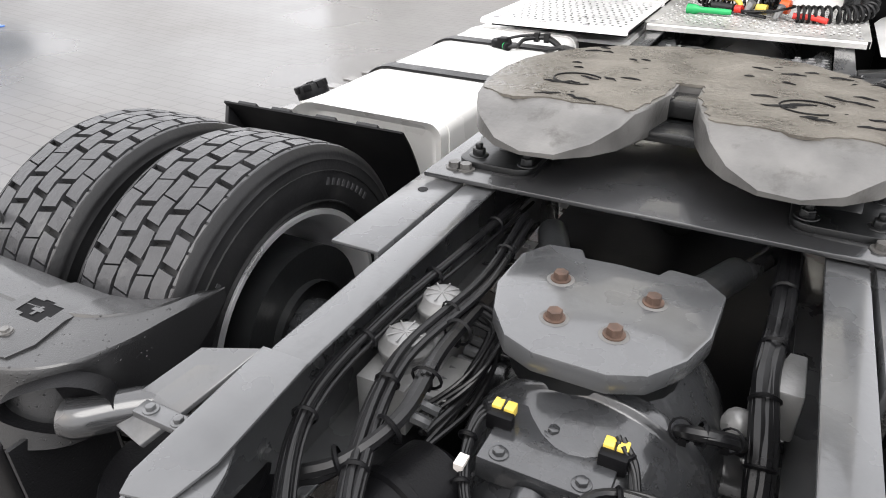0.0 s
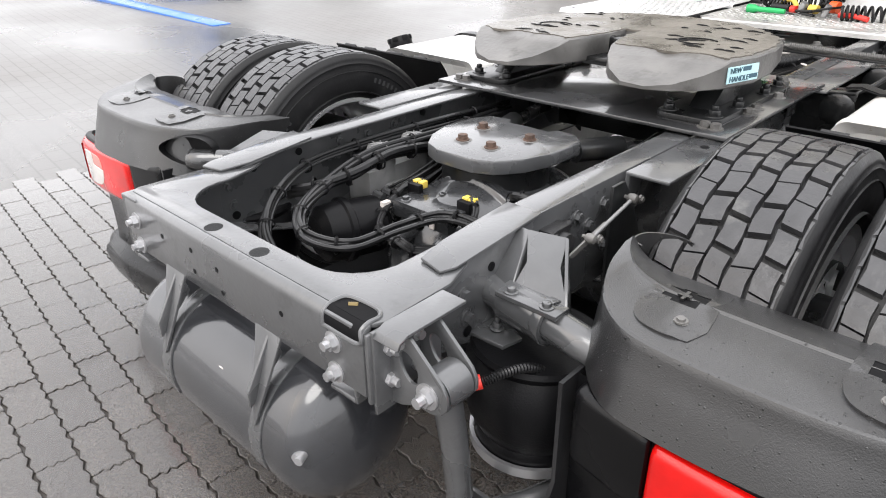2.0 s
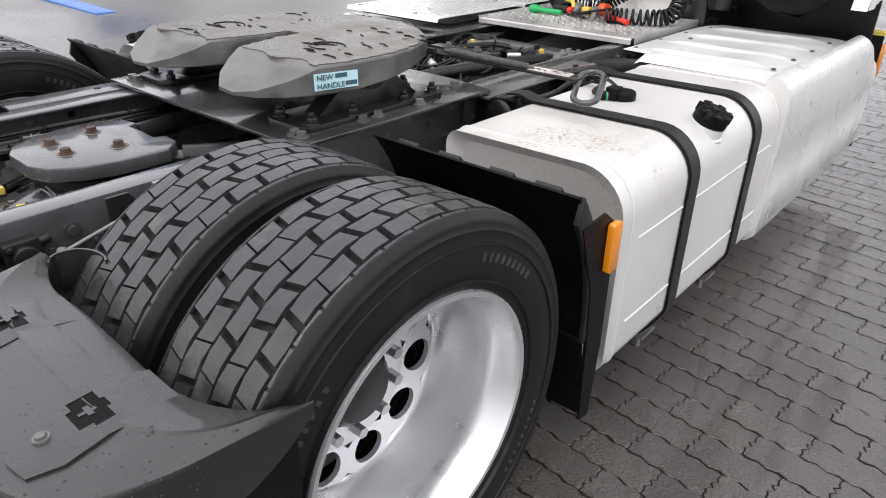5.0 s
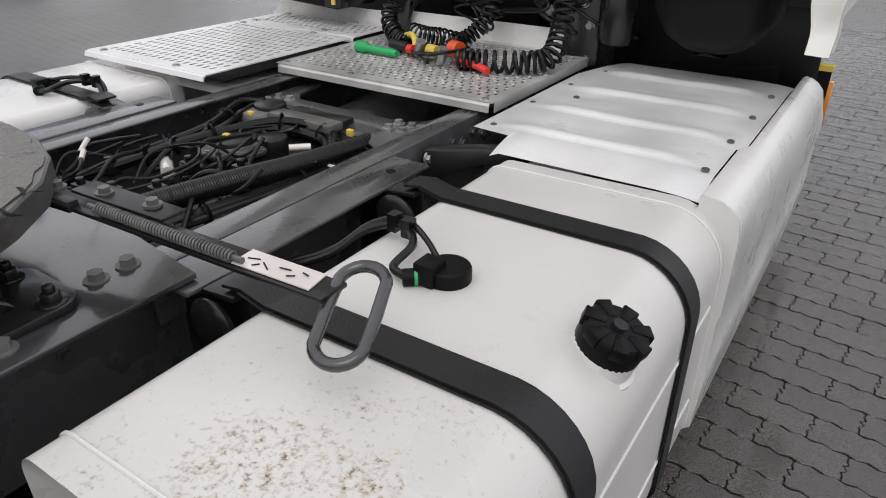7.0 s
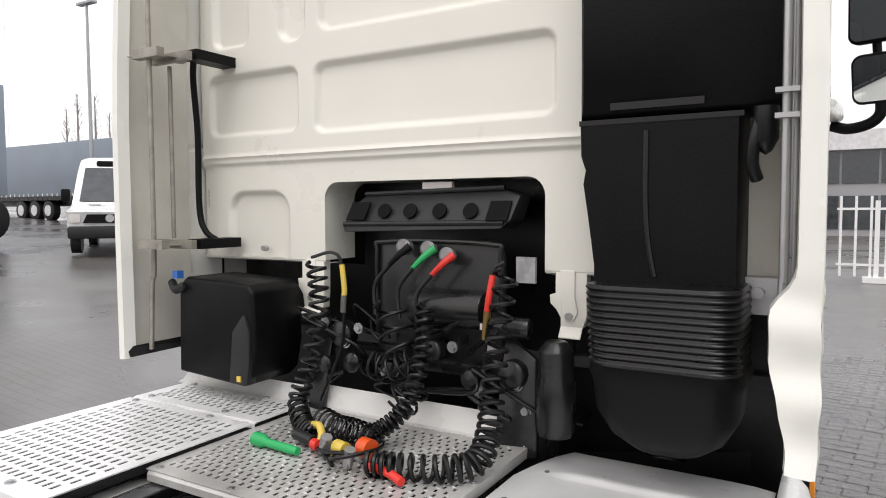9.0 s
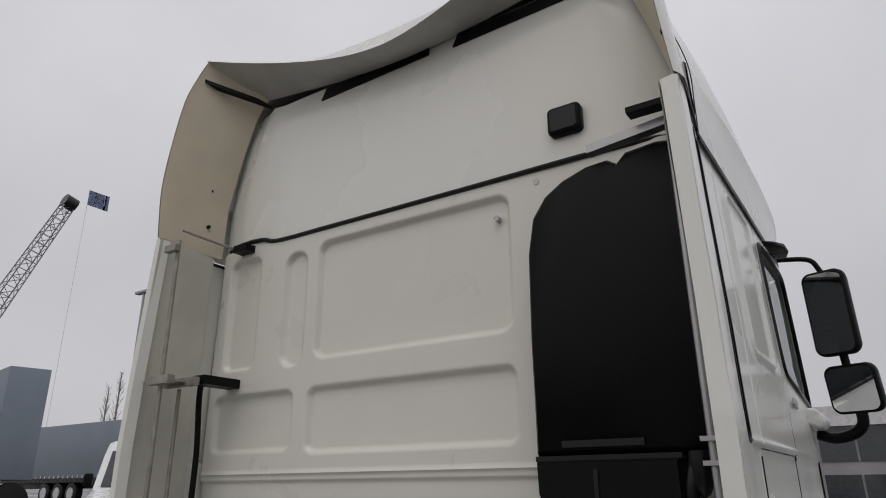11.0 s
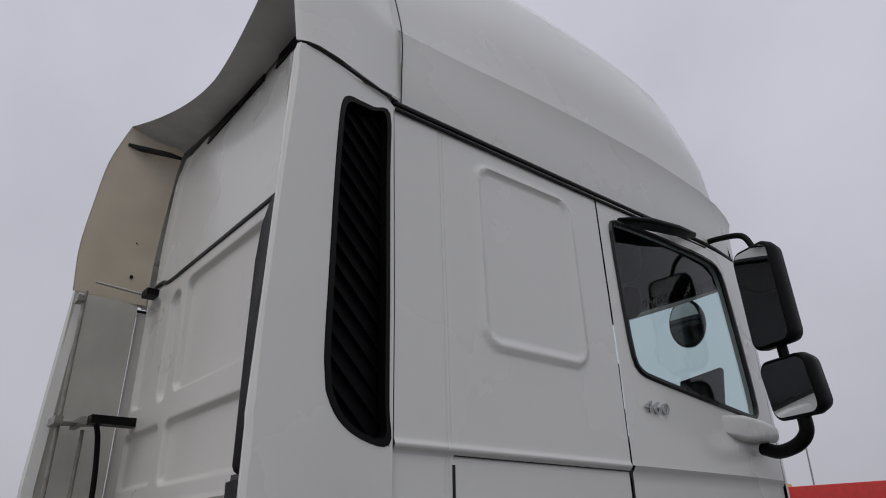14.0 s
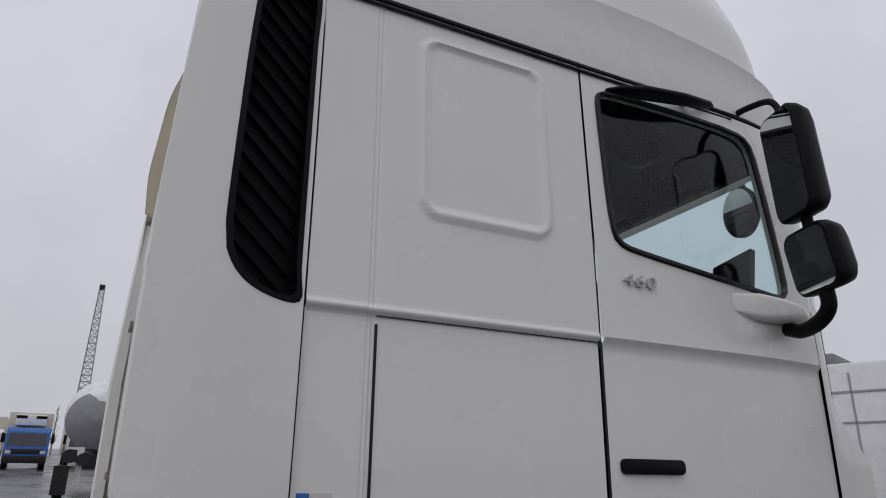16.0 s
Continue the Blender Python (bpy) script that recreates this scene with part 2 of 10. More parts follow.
M_LENS = mat("clear_lens", (0.62, 0.58, 0.55), 0.12, var=0.06, bump=0.08, coat=0.6)
M_PINK = mat("pink_lens", (0.62, 0.20, 0.16), 0.15, var=0.1, bump=0.05, coat=0.6)
M_AMBER = mat("amber_lens", (0.75, 0.25, 0.01), 0.15, var=0.06, bump=0.05, coat=0.6)
M_YELLOW = mat("yellow_connector", (0.62, 0.46, 0.08), 0.45, var=0.08)
M_GREEN = mat("green_coupling_cap", (0.01, 0.32, 0.09), 0.4, var=0.1)
M_REDCAP = mat("red_coupling_cap", (0.62, 0.03, 0.02), 0.4, var=0.1)
M_BLUE = mat("blue_paint", (0.02, 0.12, 0.42), 0.35, var=0.1, coat=0.3)
M_GLASS = glass("window_glass", (0.80, 0.90, 0.90))
M_GRILLE = mat("matt_black_louvre", (0.003, 0.003, 0.0035), 0.6, var=0.2, bump=0.1, spec=0.12)
M_MIRROR = mat("mirror_glass", (0.82, 0.84, 0.85), 0.03, metal=1.0, var=0.0, bump=0.0, rvar=0.0)
M_PAVER = mat("wet_concrete_paver", (0.036, 0.030, 0.025), 0.19, var=0.45, scale=1.1, fine=240, bump=1.0, rvar=0.12, rand=0.22, dirt=(0.018, 0.0148, 0.012), dirt_amt=0.36, dirt_scale=2.0, spec=0.8, coat=0.45)
add_aggregate(M_PAVER, 210, 0.45)
M_JOINT = mat("joint_sand", (0.030, 0.026, 0.022), 0.5, var=0.4, scale=14, fine=200, bump=0.6)
# same paving as the pavers, its base paler for the far sky sheen
M_YARD = mat("wet_yard_concrete", (0.080, 0.075, 0.070), 0.32, var=0.3, scale=0.4, fine=60, bump=0.1, rvar=0.16, spec=0.9)


# broad patches gate the fine specks of grime on the tank
gn, gl = M_WHITE_DIRTY.node_tree.nodes, M_WHITE_DIRTY.node_tree.links
mixer = [nd for nd in gn if nd.bl_idname == "ShaderNodeMixRGB"][0]
speck = mixer.inputs["Fac"].links[0].from_socket
patch = gn.new("ShaderNodeTexNoise")
patch.inputs["Scale"].default_value = 3.2
patch.inputs["Detail"].default_value = 3
gate = gn.new("ShaderNodeMapRange")
gate.inputs["From Min"].default_value, gate.inputs["From Max"].default_value = 0.46, 0.62
gtc = gn.new("ShaderNodeTexCoord")
gl.new(gtc.outputs["Object"], patch.inputs["Vector"])
gl.new(patch.outputs["Fac"], gate.inputs["Value"])
gm = gn.new("ShaderNodeMath")
gm.operation = "MULTIPLY"
gl.new(speck, gm.inputs[0])
gl.new(gate.outputs["Result"], gm.inputs[1])
gl.new(gm.outputs["Value"], mixer.inputs["Fac"])


# ---- mesh helpers ----
def V(*a):
    return Vector(a)


def part(name, bm, material, parent=None, label="", smooth=38, bevel=0.0, seg=2, kind=""):
    """Links a bmesh as one mesh object under a thing or a part."""
    bmesh.ops.remove_doubles(bm, verts=bm.verts, dist=1e-6)
    if bevel:
        bm.normal_update()
        es = [e for e in bm.edges if len(e.link_faces) == 2 and e.calc_face_angle(0) > radians(30)]
        bmesh.ops.bevel(bm, geom=es, offset=bevel, segments=seg, affect="EDGES", profile=0.5, clamp_overlap=True)
    bmesh.ops.recalc_face_normals(bm, faces=bm.faces)
    me = bpy.data.meshes.new(name)
    bm.to_mesh(me)
    bm.free()
    me.materials.append(material)
    if smooth:
        me.polygons.foreach_set("use_smooth", [True] * len(me.polygons))
        me.set_sharp_from_angle(angle=radians(smooth))
    ob = new(name, me)
    if parent:
        ob.parent = parent
    if label or kind:
        tagged(ob, label=label, kind=kind)
    return ob


def pieces(name, bm, material, parent, label="", smooth=38, bevel=0.0, seg=2):
    """Links every separate piece of a bmesh as a part of its own; pieces that touch stay together."""
    bm.verts.ensure_lookup_table()
    seen, lots = set(), []
    for v0 in bm.verts:
        if v0 in seen:
            continue
        lot, stack = [], [v0]
        seen.add(v0)
        while stack:
            v = stack.pop()
            lot.append(v)
            for e in v.link_edges:
                w = e.other_vert(v)
                if w not in seen:
                    seen.add(w)
                    stack.append(w)
        lo = [min(v.co[k] for v in lot) - 0.0005 for k in range(3)]
        hi = [max(v.co[k] for v in lot) + 0.0005 for k in range(3)]
        lots.append([lot, lo, hi])
    merged = []
    for lot, lo, hi in lots:
        for m in merged:
            if all(lo[k] < m[2][k] and hi[k] > m[1][k] for k in range(3)):
                m[0] += lot
                m[1] = [min(a, b) for a, b in zip(m[1], lo)]
                m[2] = [max(a, b) for a, b in zip(m[2], hi)]
                break
        else:
            merged.append([list(lot), lo, hi])
    out = []
    for lot, lo, hi in merged:
        b2 = B()
        made = {v: b2.verts.new(v.co) for v in lot}
        for f in {f for v in lot for f in v.link_faces}:
            b2.faces.new([made[v] for v in f.verts])
        out.append(part(name, b2, material, parent, label, smooth, bevel, seg))
    bm.free()
    return out


def thing(name, label, category, group="", at=(0, 0, 0)):
    ob = new(name)
    ob.empty_display_size = 0.2
    return tagged(ob, label=label, category=category, group=group)


def B():
    return bmesh.new()


def box(bm, x0, x1, y0, y1, z0, z1, m=None):
    vs = [bm.verts.new((x, y, z)) for x in (x0, x1) for y in (y0, y1) for z in (z0, z1)]
    for f in ((0, 1, 3, 2), (4, 6, 7, 5), (0, 4, 5, 1), (2, 3, 7, 6), (0, 2, 6, 4), (1, 5, 7, 3)):
        bm.faces.new([vs[i] for i in f])
    if m is not None:
        bmesh.ops.transform(bm, matrix=m, verts=vs)
    return vs


def loft(bm, rings, closed=True, caps=True):
    rows = [[bm.verts.new(p) for p in r] for r in rings]
    n = len(rows[0])
    for a, b in zip(rows, rows[1:]):
        for i in range(n if closed else n - 1):
            j = (i + 1) % n
            bm.faces.new((a[i], a[j], b[j], b[i]))
    if caps and closed:
        bm.faces.new(list(reversed(rows[0])))
        bm.faces.new(rows[-1])
    return rows


def prism(bm, pts, f, w0, w1):
    """Extrudes an outline of (u, v) from w0 to w1; f(u, v, w) gives the place."""
    return loft(bm, [[f(u, v, w) for u, v in pts] for w in (w0, w1)])


XY = lambda u, v, w: (u, v, w)
XZ = lambda u, v, w: (u, w, v)
YZ = lambda u, v, w: (w, u, v)


def rrect(u0, u1, v0, v1, r, n=5):
    """A rounded rectangle; r is one radius or four (u1v1, u0v1, u0v0, u1v0)."""
    rs = r if isinstance(r, (tuple, list)) else (r, r, r, r)
    out = []
    for k, (cu, cv) in enumerate(((u1, v1), (u0, v1), (u0, v0), (u1, v0))):
        q = rs[k]
        su, sv = (-1 if cu == u1 else 1), (-1 if cv == v1 else 1)
        for i in range(n + 1):
            a = radians(90 * k + 90 * i / n)
            out.append((cu + su * q + q * math.cos(a), cv + sv * q + q * math.sin(a)))
    return out


def frame_of(d):
    d = Vector(d).normalized()
    a = Vector((0, 0, 1)) if abs(d.z) < 0.9 else Vector((1, 0, 0))
    u = d.cross(a).normalized()
    return d, u, d.cross(u).normalized()


def cyl(bm, p0, p1, r0, r1=None, seg=20, caps=True):
    p0, p1 = Vector(p0), Vector(p1)
    r1 = r0 if r1 is None else r1
    d, u, v = frame_of(p1 - p0)
    ang = [2 * math.pi * i / seg for i in range(seg)]
    return loft(bm, [[p + (u * math.cos(a) + v * math.sin(a)) * r for a in ang] for p, r in ((p0, r0), (p1, r1))], caps=caps)


def lathe(bm, prof, origin, axis=(1, 0, 0), seg=48, closed=False):
    """Turns a profile of (radius, along) round an axis through origin."""
    o = Vector(origin)
    d, u, v = frame_of(axis)
    ang = [2 * math.pi * i / seg for i in range(seg)]
    rings = [[o + d * w + (u * math.cos(a) + v * math.sin(a)) * max(r, 1e-4) for a in ang] for r, w in prof]
    if closed:
        rings.append(rings[0])
    rows = loft(bm, rings, caps=False)
    bmesh.ops.remove_doubles(bm, verts=bm.verts, dist=2e-4)


def spline(pts, step=6):
    p = [Vector(q) for q in pts]
    if len(p) < 3:
        return p
    p = [p[0] * 2 - p[1]] + p + [p[-1] * 2 - p[-2]]
    out = []
    for i in range(1, len(p) - 2):
        a, b, c, d = p[i - 1:i + 3]
        for k in range(step):
            t = k / step
            out.append(0.5 * ((2 * b) + (c - a) * t + (2 * a - 5 * b + 4 * c - d) * t * t + (3 * b - a - 3 * c + d) * t ** 3))
    out.append(p[-2])
    return out


def tube(bm, pts, r, seg=8, step=6, caps=True):
    c = spline(pts, step) if step else [Vector(q) for q in pts]
    u = None
    rings = []
    for i, q in enumerate(c):
        d = (c[min(i + 1, len(c) - 1)] - c[max(i - 1, 0)])
        if d.length < 1e-9:
            continue
        d.normalize()
        if u is None:
            _, u, _ = frame_of(d)
        u = (u - d * u.dot(d))
        u = u.normalized() if u.length > 1e-6 else frame_of(d)[1]
        v = d.cross(u)
        rad = r(i / (len(c) - 1)) if callable(r) else r
        rings.append([q + (u * math.cos(2 * math.pi * k / seg) + v * math.sin(2 * math.pi * k / seg)) * rad for k in range(seg)])
    loft(bm, rings, caps=caps)


def ribbed(r, ribs, depth=0.18):
    return lambda s: r * (1 + depth * (0.5 + 0.5 * math.cos(2 * math.pi * ribs * s)) - depth * 0.5)


def coil(bm, pts, big, wire, turns, seg=6, per=14):
    c = spline(pts, 24)
    n = int(turns * per)
    out, u = [], None
    for i in range(n + 1):
        f = i / n * (len(c) - 1)
        k = min(int(f), len(c) - 2)
        q = c[k].lerp(c[k + 1], f - k)
        d = (c[k + 1] - c[k]).normalized()
        if u is None:
            _, u, _ = frame_of(d)
        u = (u - d * u.dot(d)).normalized()
        v = d.cross(u)
        a = 2 * math.pi * turns * i / n
        out.append(q + (u * math.cos(a) + v * math.sin(a)) * big)
    tube(bm, out, wire, seg, 0)


def bolt(bm, p, axis, r=0.013, h=0.012, washer=True, stud=0.0):
    p = Vector(p)
    d = Vector(axis).normalized()
    if washer:
        cyl(bm, p - d * 0.002, p + d * 0.003, r * 1.45, seg=16)
    cyl(bm, p, p + d * h, r, r * 0.96, seg=6)
    if stud:
        cyl(bm, p + d * h, p + d * (h + stud), r * 0.6, seg=8)


def slab(bm, pts, thick, up=(0, 0, 1)):
    """A flat plate through given corner places, with thickness."""
    up = Vector(up).normalized()
    a = [Vector(p) for p in pts]
    return loft(bm, [[p - up * thick for p in a], a])


def ringplate(bm, outer, inner, f, w0, w1):
    """A flat plate with a hole: outer and inner outlines have the same number of corners."""
    a, b = [[f(u, v, w) for u, v in outer] for w in (w0, w1)]
    c, d = [[f(u, v, w) for u, v in inner] for w in (w1, w0)]
    loft(bm, [a, b, c, d, a], caps=False)


def smooth01(a):
    a = min(1, max(0, a))
    return a * a * (3 - 2 * a)


def arc(cu, cv, r, a0, a1, n=12):
    return [(cu + r * math.cos(radians(a0 + (a1 - a0) * i / n)), cv + r * math.sin(radians(a0 + (a1 - a0) * i / n))) for i in range(n + 1)]


def shell(bm, pts, f, w0, w1, t=0.006):
    """A sheet bent along an open outline, extruded from w0 to w1, with thickness."""
    n = len(pts)
    nor = []
    for i in range(n):
        a, b = pts[max(i - 1, 0)], pts[min(i + 1, n - 1)]
        dx, dy = b[0] - a[0], b[1] - a[1]
        q = math.hypot(dx, dy) or 1
        nor.append((-dy / q, dx / q))
    inner = [(p[0] + m[0] * t, p[1] + m[1] * t) for p, m in zip(pts, nor)]
    prism(bm, pts + inner[::-1], f, w0, w1)


def perforated(bm, u0, u1, v0, v1, nu, nv, hu, hv, f, w, t=0.003, stagger=True):
    """A sheet with rows of slots cut through it: each cell is a frame of four faces with a lip."""
    du, dv = (u1 - u0) / nu, (v1 - v0) / nv
    for j in range(nv):
        for i in range(nu):
            a0, b0 = u0 + i * du, v0 + j * dv
            off = (du * 0.18 if (j % 2) else -du * 0.18) if stagger else 0
            cu, cv = a0 + du / 2 + off, b0 + dv / 2
            o = [(a0, b0), (a0 + du, b0), (a0 + du, b0 + dv), (a0, b0 + dv)]
            q = [(cu - hu / 2, cv - hv / 2), (cu + hu / 2, cv - hv / 2), (cu + hu / 2, cv + hv / 2), (cu - hu / 2, cv + hv / 2)]
            ov = [bm.verts.new(f(*p, w)) for p in o]
            iv = [bm.verts.new(f(*p, w)) for p in q]
            lv = [bm.verts.new(f(*p, w - t)) for p in q]
            for k in range(4):
                m = (k + 1) % 4
                bm.faces.new((ov[k], ov[m], iv[m], iv[k]))
                bm.faces.new((iv[k], iv[m], lv[m], lv[k]))

# ---- the tractor unit: one thing, with all its parts ----
truck = thing("tractor_unit", "white two-axle tractor unit with dark grey chassis parked on wet pavers", "truck")
RX, RI, RZ = 0.42, 0.345, 0.79      # rail web, inner flange edge and top
WY, WZ = 0.03, 0.452                # drive wheel centre
SIDE = {-1: -0.09, 1: 0.0}            # left-hand wheels and front guards shifted outward to fit the camera's view


def rail_profile(y):
    """Top and bottom of the rail along the chassis: it drops a little at the tail."""
    k = min(1, max(0, (y + 0.72) / 0.34))
    k = k * k * (3 - 2 * k)
    return 0.762 + 0.03 * k, 0.60 - 0.07 * k


def build_rail(s):
    bm = B()
    t = 0.009
    rings = []
    for y in (-0.90, -0.8, -0.72, -0.64, -0.56, -0.48, -0.38, 0.0, 0.6, 1.4, 2.2, 3.4):
        zt, zb = rail_profile(y)
        o = [(RX, zt), (RI, zt), (RI, zt - t), (RX - t, zt - t), (RX - t, zb + t), (RI, zb + t), (RI, zb), (RX, zb)]
        rings.append([(s * x, y, z) for x, z in o])
    loft(bm, rings)
    return part("frame_rail", bm, M_FRAME, truck, bevel=0.004)


rails = [build_rail(-1), build_rail(1)]

# bolts and holes along the webs
for s, rail in zip((-1, 1), rails):
    bm = B()
    for y, z in ((-0.63, 0.70), (-0.62, 0.645), (-0.45, 0.62), (-0.30, 0.70), (-0.25, 0.735), (-0.2, 0.70), (-0.14, 0.735), (-0.09, 0.70), (-0.03, 0.74),
                 (-0.30, 0.62), (-0.12, 0.62), (0.9, 0.72), (0.98, 0.66), (1.35, 0.72), (1.42, 0.66), (1.80, 0.74), (1.86, 0.74), (1.93, 0.75), (2.0, 0.75)):
        bolt(bm, (s * RX, y, z), (s, 0, 0), 0.012, 0.012)
        bolt(bm, (s * (RX - 0.009), y, z), (-s, 0, 0), 0.011, 0.010)
    for i in range(16):
        bolt(bm, (s * RX, 2.07 + 0.055 * i, 0.745 - 0.02 * (i % 2)), (s, 0, 0), 0.011, 0.011)
    pieces("rail_bolt", bm, M_FRAME, rail)
    # black plugs on the uncut web stand in for the dark of holes
    bm = B()
    for y, z, r in ((-0.62, 0.585, 0.012), (-0.55, 0.70, 0.010), (-0.40, 0.71, 0.011), (0.1, 0.72, 0.012)):
        cyl(bm, (s * (RX - 0.012), y, z + 0.03), (s * (RX + 0.0015), y, z + 0.03), r, seg=14)
    pieces("rail_hole", bm, M_PLASTIC_MATT, rail)

# tail crossmember: pressed top with a U-shaped cut-out and two lightening holes
bm = B()
TY = -0.88
outline = [(-0.40, TY), (0.445, TY), (0.457, TY + 0.02), (0.450, -0.70), (0.412, -0.60), (0.345, -0.56), (0.325, -0.60)]
outline += arc(0.215, -0.705, 0.115, 8, -90, 7)[1:]
outline += arc(-0.185, -0.705, 0.115, -90, -188, 7)
outline += [(-0.325, -0.60), (-0.345, -0.56), (-0.412, -0.60), (-0.412, TY + 0.02)]
prism(bm, outline, XY, 0.757, 0.767)
prof = [(TY, 0.767)] + arc(TY, 0.745, 0.022, 90, 180, 5) + [(TY - 0.022, 0.632), (TY - 0.012, 0.632), (TY - 0.012, 0.745)] + [(TY, 0.757)]
prism(bm, prof, YZ, -0.402, 0.447)
box(bm, -0.402, -0.412, TY - 0.02, -0.66, 0.60, 0.757)
box(bm, 0.447, 0.457, TY - 0.02, -0.79, 0.62, 0.757)
tail_beam = part("tail_crossmember", bm, M_FRAME, truck, "pressed steel tail crossmember with U-shaped cut-out", bevel=0.0035)
# black discs on the solid plate stand in for shaded holes
for x in (-0.071, 0.098):
    bm = B()
    lathe(bm, [(0.0195, 0.7665), (0.0195, 0.7675), (0.0001, 0.7675)], (x, -0.858, 0), (0, 0, 1), 24)
    part("lightening_hole", bm, M_PLASTIC_MATT, tail_beam)
for x0 in (0.398,):
    # black pad over the corner in place of the opening's dark inside
    bm = B()
    prism(bm, rrect(x0 - 0.05, x0 + 0.042, TY - 0.004, TY + 0.034, 0.016, 6), XY, 0.7645, 0.7676)
    shell(bm, [(TY + 0.012, 0.7675)] + arc(TY, 0.745, 0.0226, 90, 180, 5) + [(TY - 0.0226, 0.735)], YZ, x0 - 0.05, x0 + 0.042, 0.001)
    slot = part("corner_slot", bm, M_GRILLE, tail_beam)
    bm = B()
    tube(bm, [(x0 - 0.05, TY - 0.0226, 0.737), (x0 - 0.052, TY - 0.016, 0.760), (x0 - 0.052, TY + 0.01, 0.768), (x0 - 0.040, TY + 0.031, 0.768), (x0 + 0.02, TY + 0.036, 0.768), (x0 + 0.043, TY + 0.022, 0.768), (x0 + 0.043, TY, 0.768), (x0 + 0.043, TY - 0.018, 0.760), (x0 + 0.040, TY - 0.0226, 0.737), (x0 - 0.05, TY - 0.0226, 0.735)], 0.0042, 8)
    part("slot_rim", bm, M_FRAME, slot)
    bm = B()
    tube(bm, [(x0 - 0.025, TY + 0.014, 0.7675), (x0 - 0.012, TY + 0.024, 0.7675)], 0.004, 6, 0)
    part("slot_plug", bm, mat("dull_brass", (0.16, 0.12, 0.05), 0.45, metal=0.6), slot)
bm = B()
for s, xb, xs in ((-1, 0.352, 0.413), (1, 0.372, 0.458)):
    for z in (0.711, 0.649):
        bolt(bm, (s * xb, TY - 0.022, z), (0, -1, 0), 0.014, 0.014, stud=0.010)
        bolt(bm, (s * xs, TY + 0.02, z + 0.01), (s, 0, 0), 0.014, 0.014, stud=0.012)
        bolt(bm, (s * xs, TY + 0.08, z + 0.01), (s, 0, 0), 0.014, 0.014, stud=0.008)
pieces("tail_bolt", bm, M_STEEL, tail_beam)
# black dots drawn for the dark of small holes
bm = B()
for x, z in ((-0.1, 0.72), (-0.1, 0.67), (0.0, 0.71), (0.01, 0.66), (0.22, 0.70), (-0.23, 0.71)):
    cyl(bm, (x, TY - 0.0228, z), (x, TY - 0.015, z), 0.006, seg=10)
pieces("small_hole", bm, M_PLASTIC_MATT, tail_beam)
# joint plates between crossmember and rails
bm = B()
for s in (-1, 1):
    slab(bm, [(s * 0.352, -0.675, 0.774), (s * 0.415, -0.69, 0.774), (s * 0.428, -0.66, 0.776), (s * 0.428, -0.40, 0.798), (s * 0.340, -0.40, 0.798), (s * 0.337, -0.60, 0.779)], 0.006)
pieces("rail_joint_plate", bm, M_FRAME, tail_beam, bevel=0.002)


# rear air reservoir
AY, AZ, AR = -0.80, 0.400, 0.168
bm = B()
prof = [(0.0001, -0.415)] + [(AR * math.sin(radians(a)), -0.325 - 0.09 * math.cos(radians(a))) for a in range(12, 90, 12)] + [(AR, -0.325), (AR, 0.240)]
prof += [(AR * math.cos(radians(a)), 0.240 + 0.09 * math.sin(radians(a))) for a in range(12, 90, 12)] + [(0.0001, 0.330)]
lathe(bm, prof, (0, AY, AZ), (1, 0, 0), 48)
air_tank = part("air_reservoir", bm, M_FRAME_SHADED, truck, "grey cylindrical air reservoir under the tail")
bm = B()
for x in (-0.19, 0.17):
    ring = arc(AY, AZ, AR + 0.004, 60, 200, 14)
    prism(bm, ring + [(q[0] * 1.0, q[1]) for q in arc(AY, AZ, AR - 0.004, 200, 60, 14)], YZ, x - 0.02, x + 0.02)
    slab(bm, [(x - 0.05, TY - 0.022, 0.64), (x + 0.035, TY - 0.022, 0.64), (x + 0.012, AY - AR - 0.002, AZ + 0.06), (x, AY - AR - 0.002, AZ + 0.05)], 0.008, (0, -1, 0))
    slab(bm, [(x, TY - 0.02, 0.64), (x, -0.965, 0.53), (x, -0.965, 0.49), (x, TY, 0.58)], 0.008, (1, 0, 0))
pieces("tank_strap", bm, M_FRAME, air_tank, bevel=0.002)
bm = B()
bolt(bm, (0.272, AY - 0.105, AZ + 0.03), (0.3, -1, 0), 0.018, 0.02, stud=0.03)
cyl(bm, (0.272, AY - 0.105, AZ + 0.03), (0.296, AY - 0.155, AZ + 0.03), 0.009, seg=10)
part("drain_valve", bm, M_STEEL, air_tank)
bm = B()
cyl(bm, (0.013, -0.938, 0.478), (0.013, -0.9445, 0.481), 0.019, seg=20)
part("round_sticker", bm, M_LENS, air_tank, "round white sticker")

# stabiliser links at the tail
def star(c, outline, n=28):
    """Points of an outline in even directions from c."""
    out = []
    for k in range(n):
        a = 2 * math.pi * k / n
        d = (math.cos(a), math.sin(a))
        best = None
        for (x0, z0), (x1, z1) in zip(outline, outline[1:] + outline[:1]):
            ex, ez = x1 - x0, z1 - z0
            den = d[0] * ez - d[1] * ex
            if abs(den) < 1e-9:
                continue
            t = ((x0 - c[0]) * ez - (z0 - c[1]) * ex) / den
            u = ((x0 - c[0]) * d[1] - (z0 - c[1]) * d[0]) / den
            if t > 0 and -1e-6 <= u <= 1 + 1e-6 and (best is None or t < best):
                best = t
        out.append((c[0] + d[0] * best, c[1] + d[1] * best))
    return out


